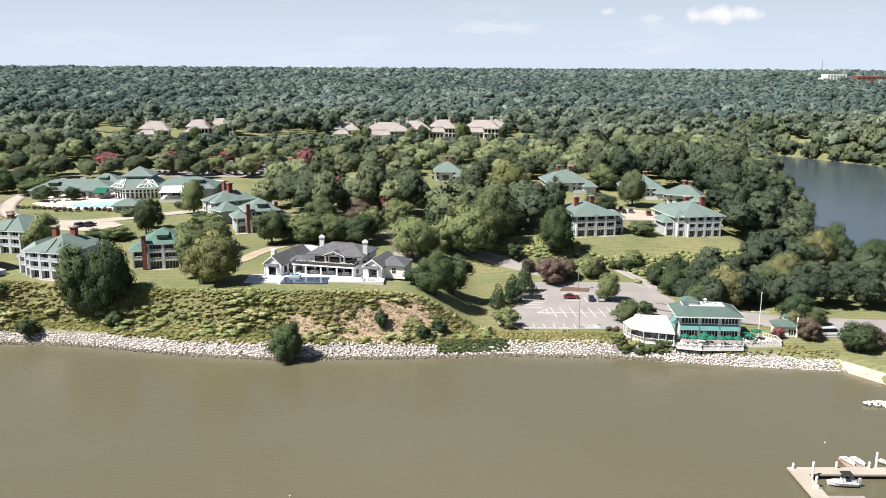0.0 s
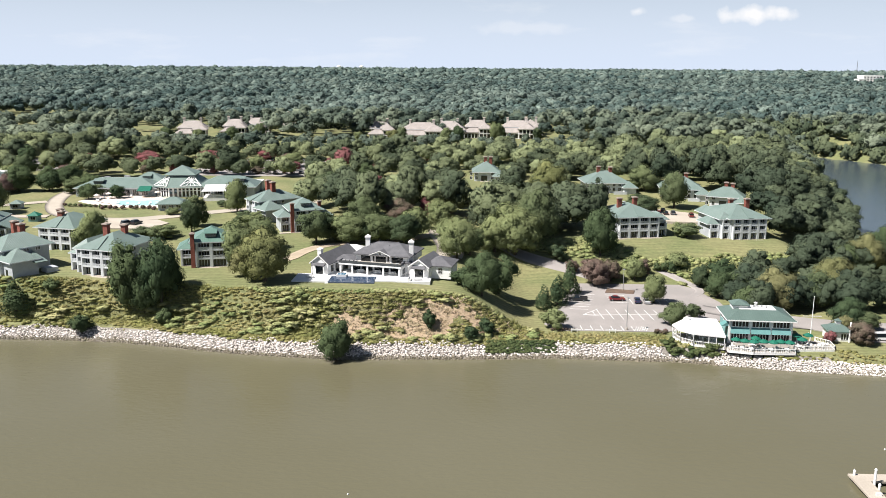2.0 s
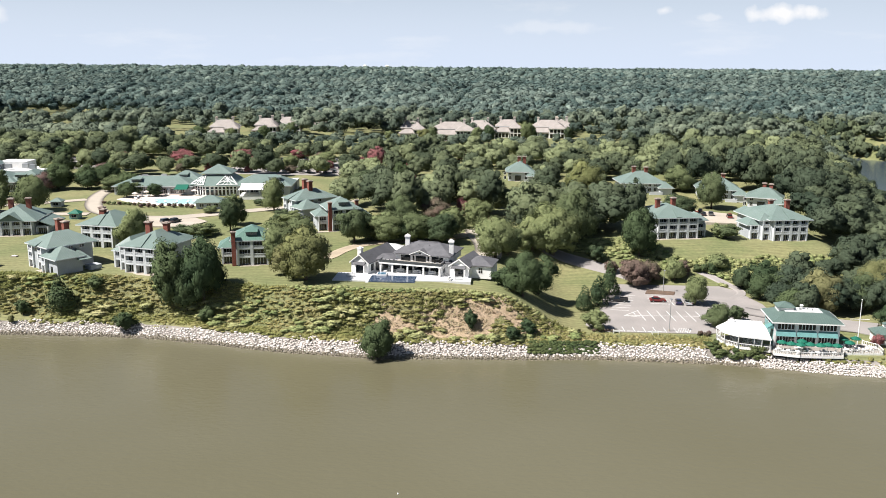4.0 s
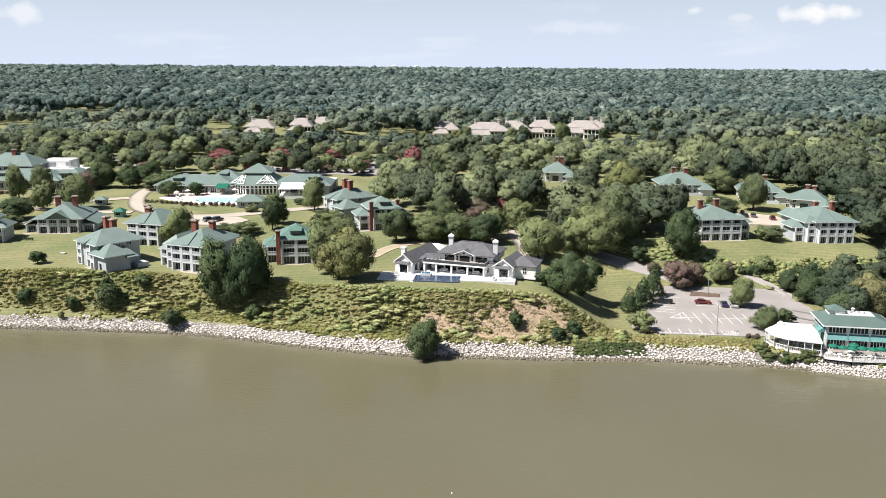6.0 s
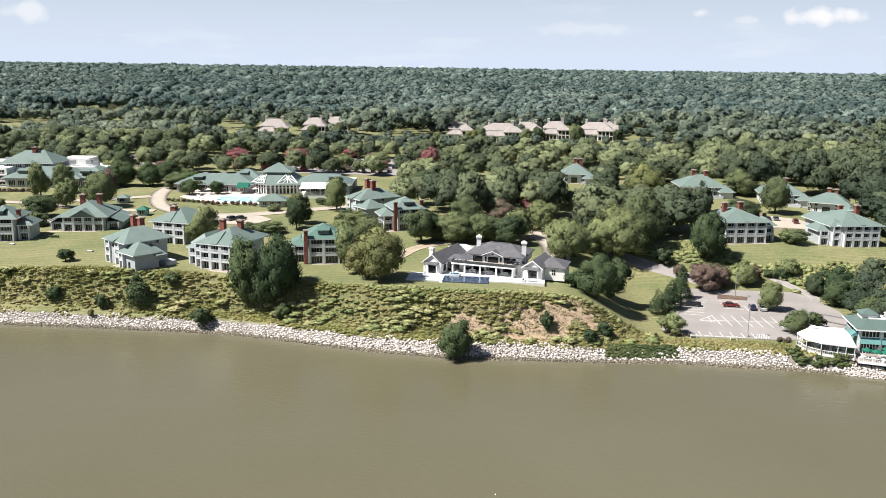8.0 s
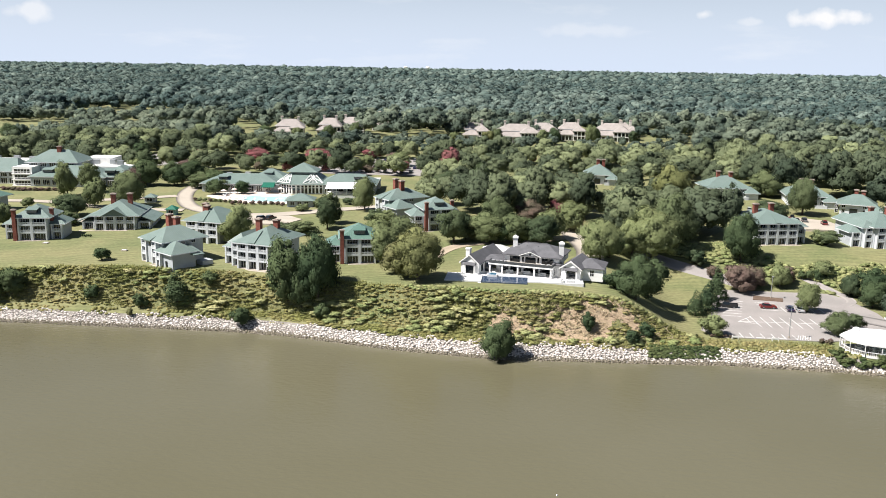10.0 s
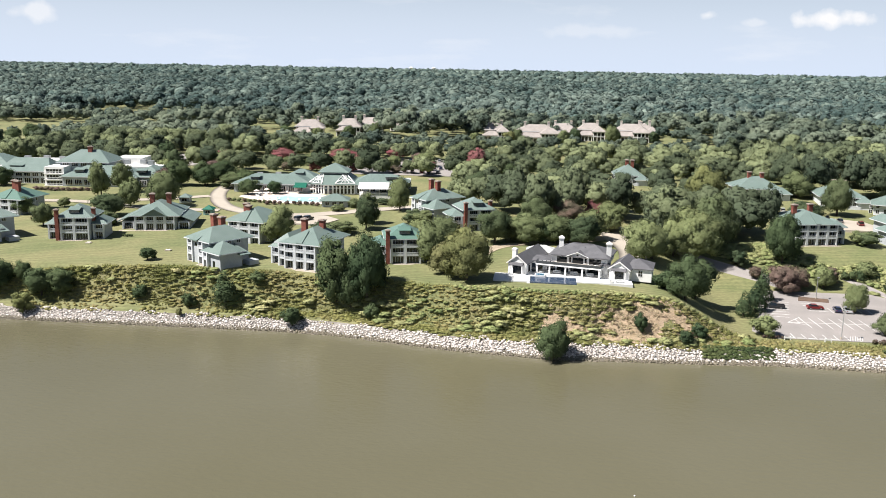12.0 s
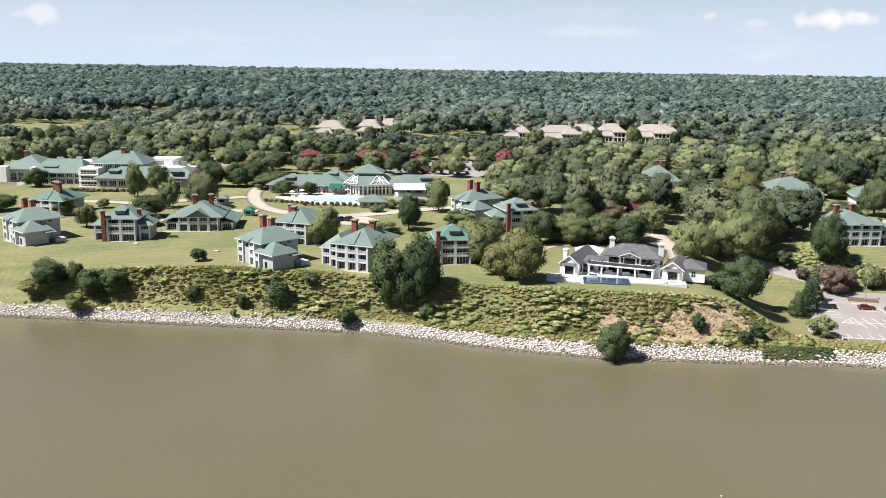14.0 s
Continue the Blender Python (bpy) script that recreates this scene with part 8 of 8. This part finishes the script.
for x, y, h, w, kind in ((-88, 640, 9, 9, "broad"), (-62, 634, 11, 11, "yellow"), (-57, 648, 12, 10, "broad"), (-24, 636, 12, 12, "broad"), (-14, 646, 14, 11, "dark"), (14, 664, 15, 12, "broad"), (18, 676, 13, 10, "dark"),
                         (47, 676, 11, 10, "broad"), (-206, 634, 10, 11, "broad"), (-186, 650, 11, 12, "dark"), (-170, 668, 12, 12, "broad"), (-232, 640, 11, 12, "dark")):
    plant(x, y, h, w, kind, "in front of the tan villas", "villa trees")
# by the boathouse and the lake
for x, y, h, w, kind in ((104.2, 203.5, 7.6, 12.0, "dark"), (108.5, 206.0, 6.2, 9.0, "brown"), (95.3, 212.3, 6.6, 7.6, "brown"), (87.6, 213.0, 3.4, 3.8, "red"), (101.7, 224.9, 5.6, 8.4, "broad"), (97.8, 227.5, 8.7, 10.2, "dark"),
                         (93.5, 219.5, 6.0, 6.5, "yellow"), (68.8, 269.0, 7.4, 8.0, "broad"), (62.3, 279.6, 4.0, 3.9, "dark"), (59.7, 279.8, 3.6, 3.5, "dark"), (57.4, 280.0, 2.8, 3.5, "dark"), (71.0, 256.0, 8.6, 9.5, "dark"), (75.3, 268.0, 9.4, 11.0, "dark"), (78.0, 258.0, 9.0, 10.0, "dark"), (144.0, 276.8, 14.3, 15.8, "dark"), (139.0, 300.0, 17.0, 17.0, "dark"), (131.0, 292.0, 15.0, 14.0, "yellow"), (120.0, 284.0, 12.0, 13.0, "dark"), (108.0, 262.0, 12.5, 13.0, "yellow"),
                         (84.0, 243.0, 13.0, 14.0, "yellow"), (74.0, 238.0, 9.0, 10.0, "dark"), (97.0, 246.0, 12.0, 12.0, "broad")):
    plant(x, y, h, w, kind, "near the boathouse restaurant" if y < 230 else "behind the boathouse restaurant", "trees round the boathouse", bush=h < 7 and kind == "dark")

# ---- woods ----
def dome(seed, leaves, size):
    """A far crown: an uneven dome with leaf masses over it."""
    rng = np.random.default_rng(seed)
    v, f = lumpy(rng, 1, 0.22)
    f = f[(v[f][:, :, 2].max(1) > -0.2)]
    nrm = v / np.linalg.norm(v, axis=1)[:, None]
    v = v * (4.7, 4.7, 4.3) + (0, 0, 5.2)
    if leaves:
        d = rng.normal(0, 1, (leaves, 3))
        d[:, 2] = np.abs(d[:, 2])
        d /= np.linalg.norm(d, axis=1)[:, None]
        lv, lf = leaf_tris(rng, d * (4.8, 4.8, 4.5) + (0, 0, 5.2), d + (0, 0, 0.5), size, 0.3)
        v, f, nrm = np.concatenate([v, lv]), np.concatenate([f, lf + len(v)]), np.concatenate([nrm, np.repeat(d, 3, axis=0)])
    return v, f, nrm


WOOD_A = [crown(100 + i, 20, 1, 1050, 0.31, low=-0.7) for i in range(10)]
WOOD_M = [crown(110 + i, 14, 1, 280, 0.48, low=-0.4) for i in range(10)]
WOOD_B = [crown(120 + i, 10, 1, 70, 0.75, low=-0.3) for i in range(10)]
WOOD_C = [dome(i, 24, 1.15) for i in range(10)]
WOOD_D = [dome(i, 6, 1.5) for i in range(10)]


def wedge(x, y):
    return (x > -0.72 * y - 75) & (x < 0.56 * y + 25)


wood("woods", (-340, 320, 286, 560), 11.6, WOODS, WOOD_A, (10, 16.5), (11, 21), 11, "dense green broadleaf woods round the cottages",
     lambda x, y: wedge(x, y) & ((y > 292) | (x > 100)) & ~((x < -55) & (y < 330)))
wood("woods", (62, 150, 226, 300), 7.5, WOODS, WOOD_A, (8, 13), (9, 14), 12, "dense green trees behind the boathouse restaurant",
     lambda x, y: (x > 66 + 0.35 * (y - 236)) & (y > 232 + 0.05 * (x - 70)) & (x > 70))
x, y, rng = scatter(120, 470, 300, 745, 6.2, 51)
ok = (lake(x, y) < 1.0) & (lake(x, y) > -22) & wedge(x, y) & (rng.uniform(0, 1, len(x)) > 0.15)
x, y = x[ok], y[ok]
joined("lakeside_scrub", CLUMPS, np.stack([x, y, height(x, y) - 0.3], -1), rng.uniform(5, 9, len(x)), rng.uniform(4, 9, len(x)), WOODS, 52, "dark green trees and scrub hanging over the lake's edge", "woods", rng.uniform(0, 0.6, len(x)))
x, y, rng = scatter(225, 470, 560, 770, 6.5, 53)
ok = (lake(x, y) < 2.5) & (lake(x, y) > -75) & (x < 0.56 * y + 25) & ~(((x - 287) / 6) ** 2 + ((y - 708) / 20) ** 2 < 1)
x, y = x[ok], y[ok]
joined("far_woods", WOOD_B, np.stack([x, y, height(x, y) - 0.3], -1), rng.uniform(8, 14, len(x)), rng.uniform(7, 17, len(x)), WOODS, 54, "dark trees along the lake's far bank", "woods", rng.uniform(0, 0.5, len(x)))
# these four belts wear the leaf colours that have haze mixed in
wood("far_woods", (-620, 480, 560, 800), 13.2, MID_WOODS_HAZED, WOOD_M, (11, 17), (12, 22), 13, "broadleaf woods stretching away behind the villas", wedge)
wood("far_woods", (-800, 620, 800, 1200), 15.0, FAR_WOODS_HAZED, WOOD_B, (11, 19), (13, 21), 16, "broadleaf woods stretching away behind the houses", wedge)
wood("far_woods", (-1650, 1320, 1200, 2300), 18.0, FAR_WOODS_HAZED, WOOD_C, (13, 24), (13, 21), 14, "distant unbroken woodland canopy", wedge)
wood("far_woods", (-3400, 2700, 2300, 4900), 33.0, FAR_WOODS_HAZED, WOOD_D, (16, 30), (14, 17), 15, "distant unbroken woodland reaching the horizon", wedge)
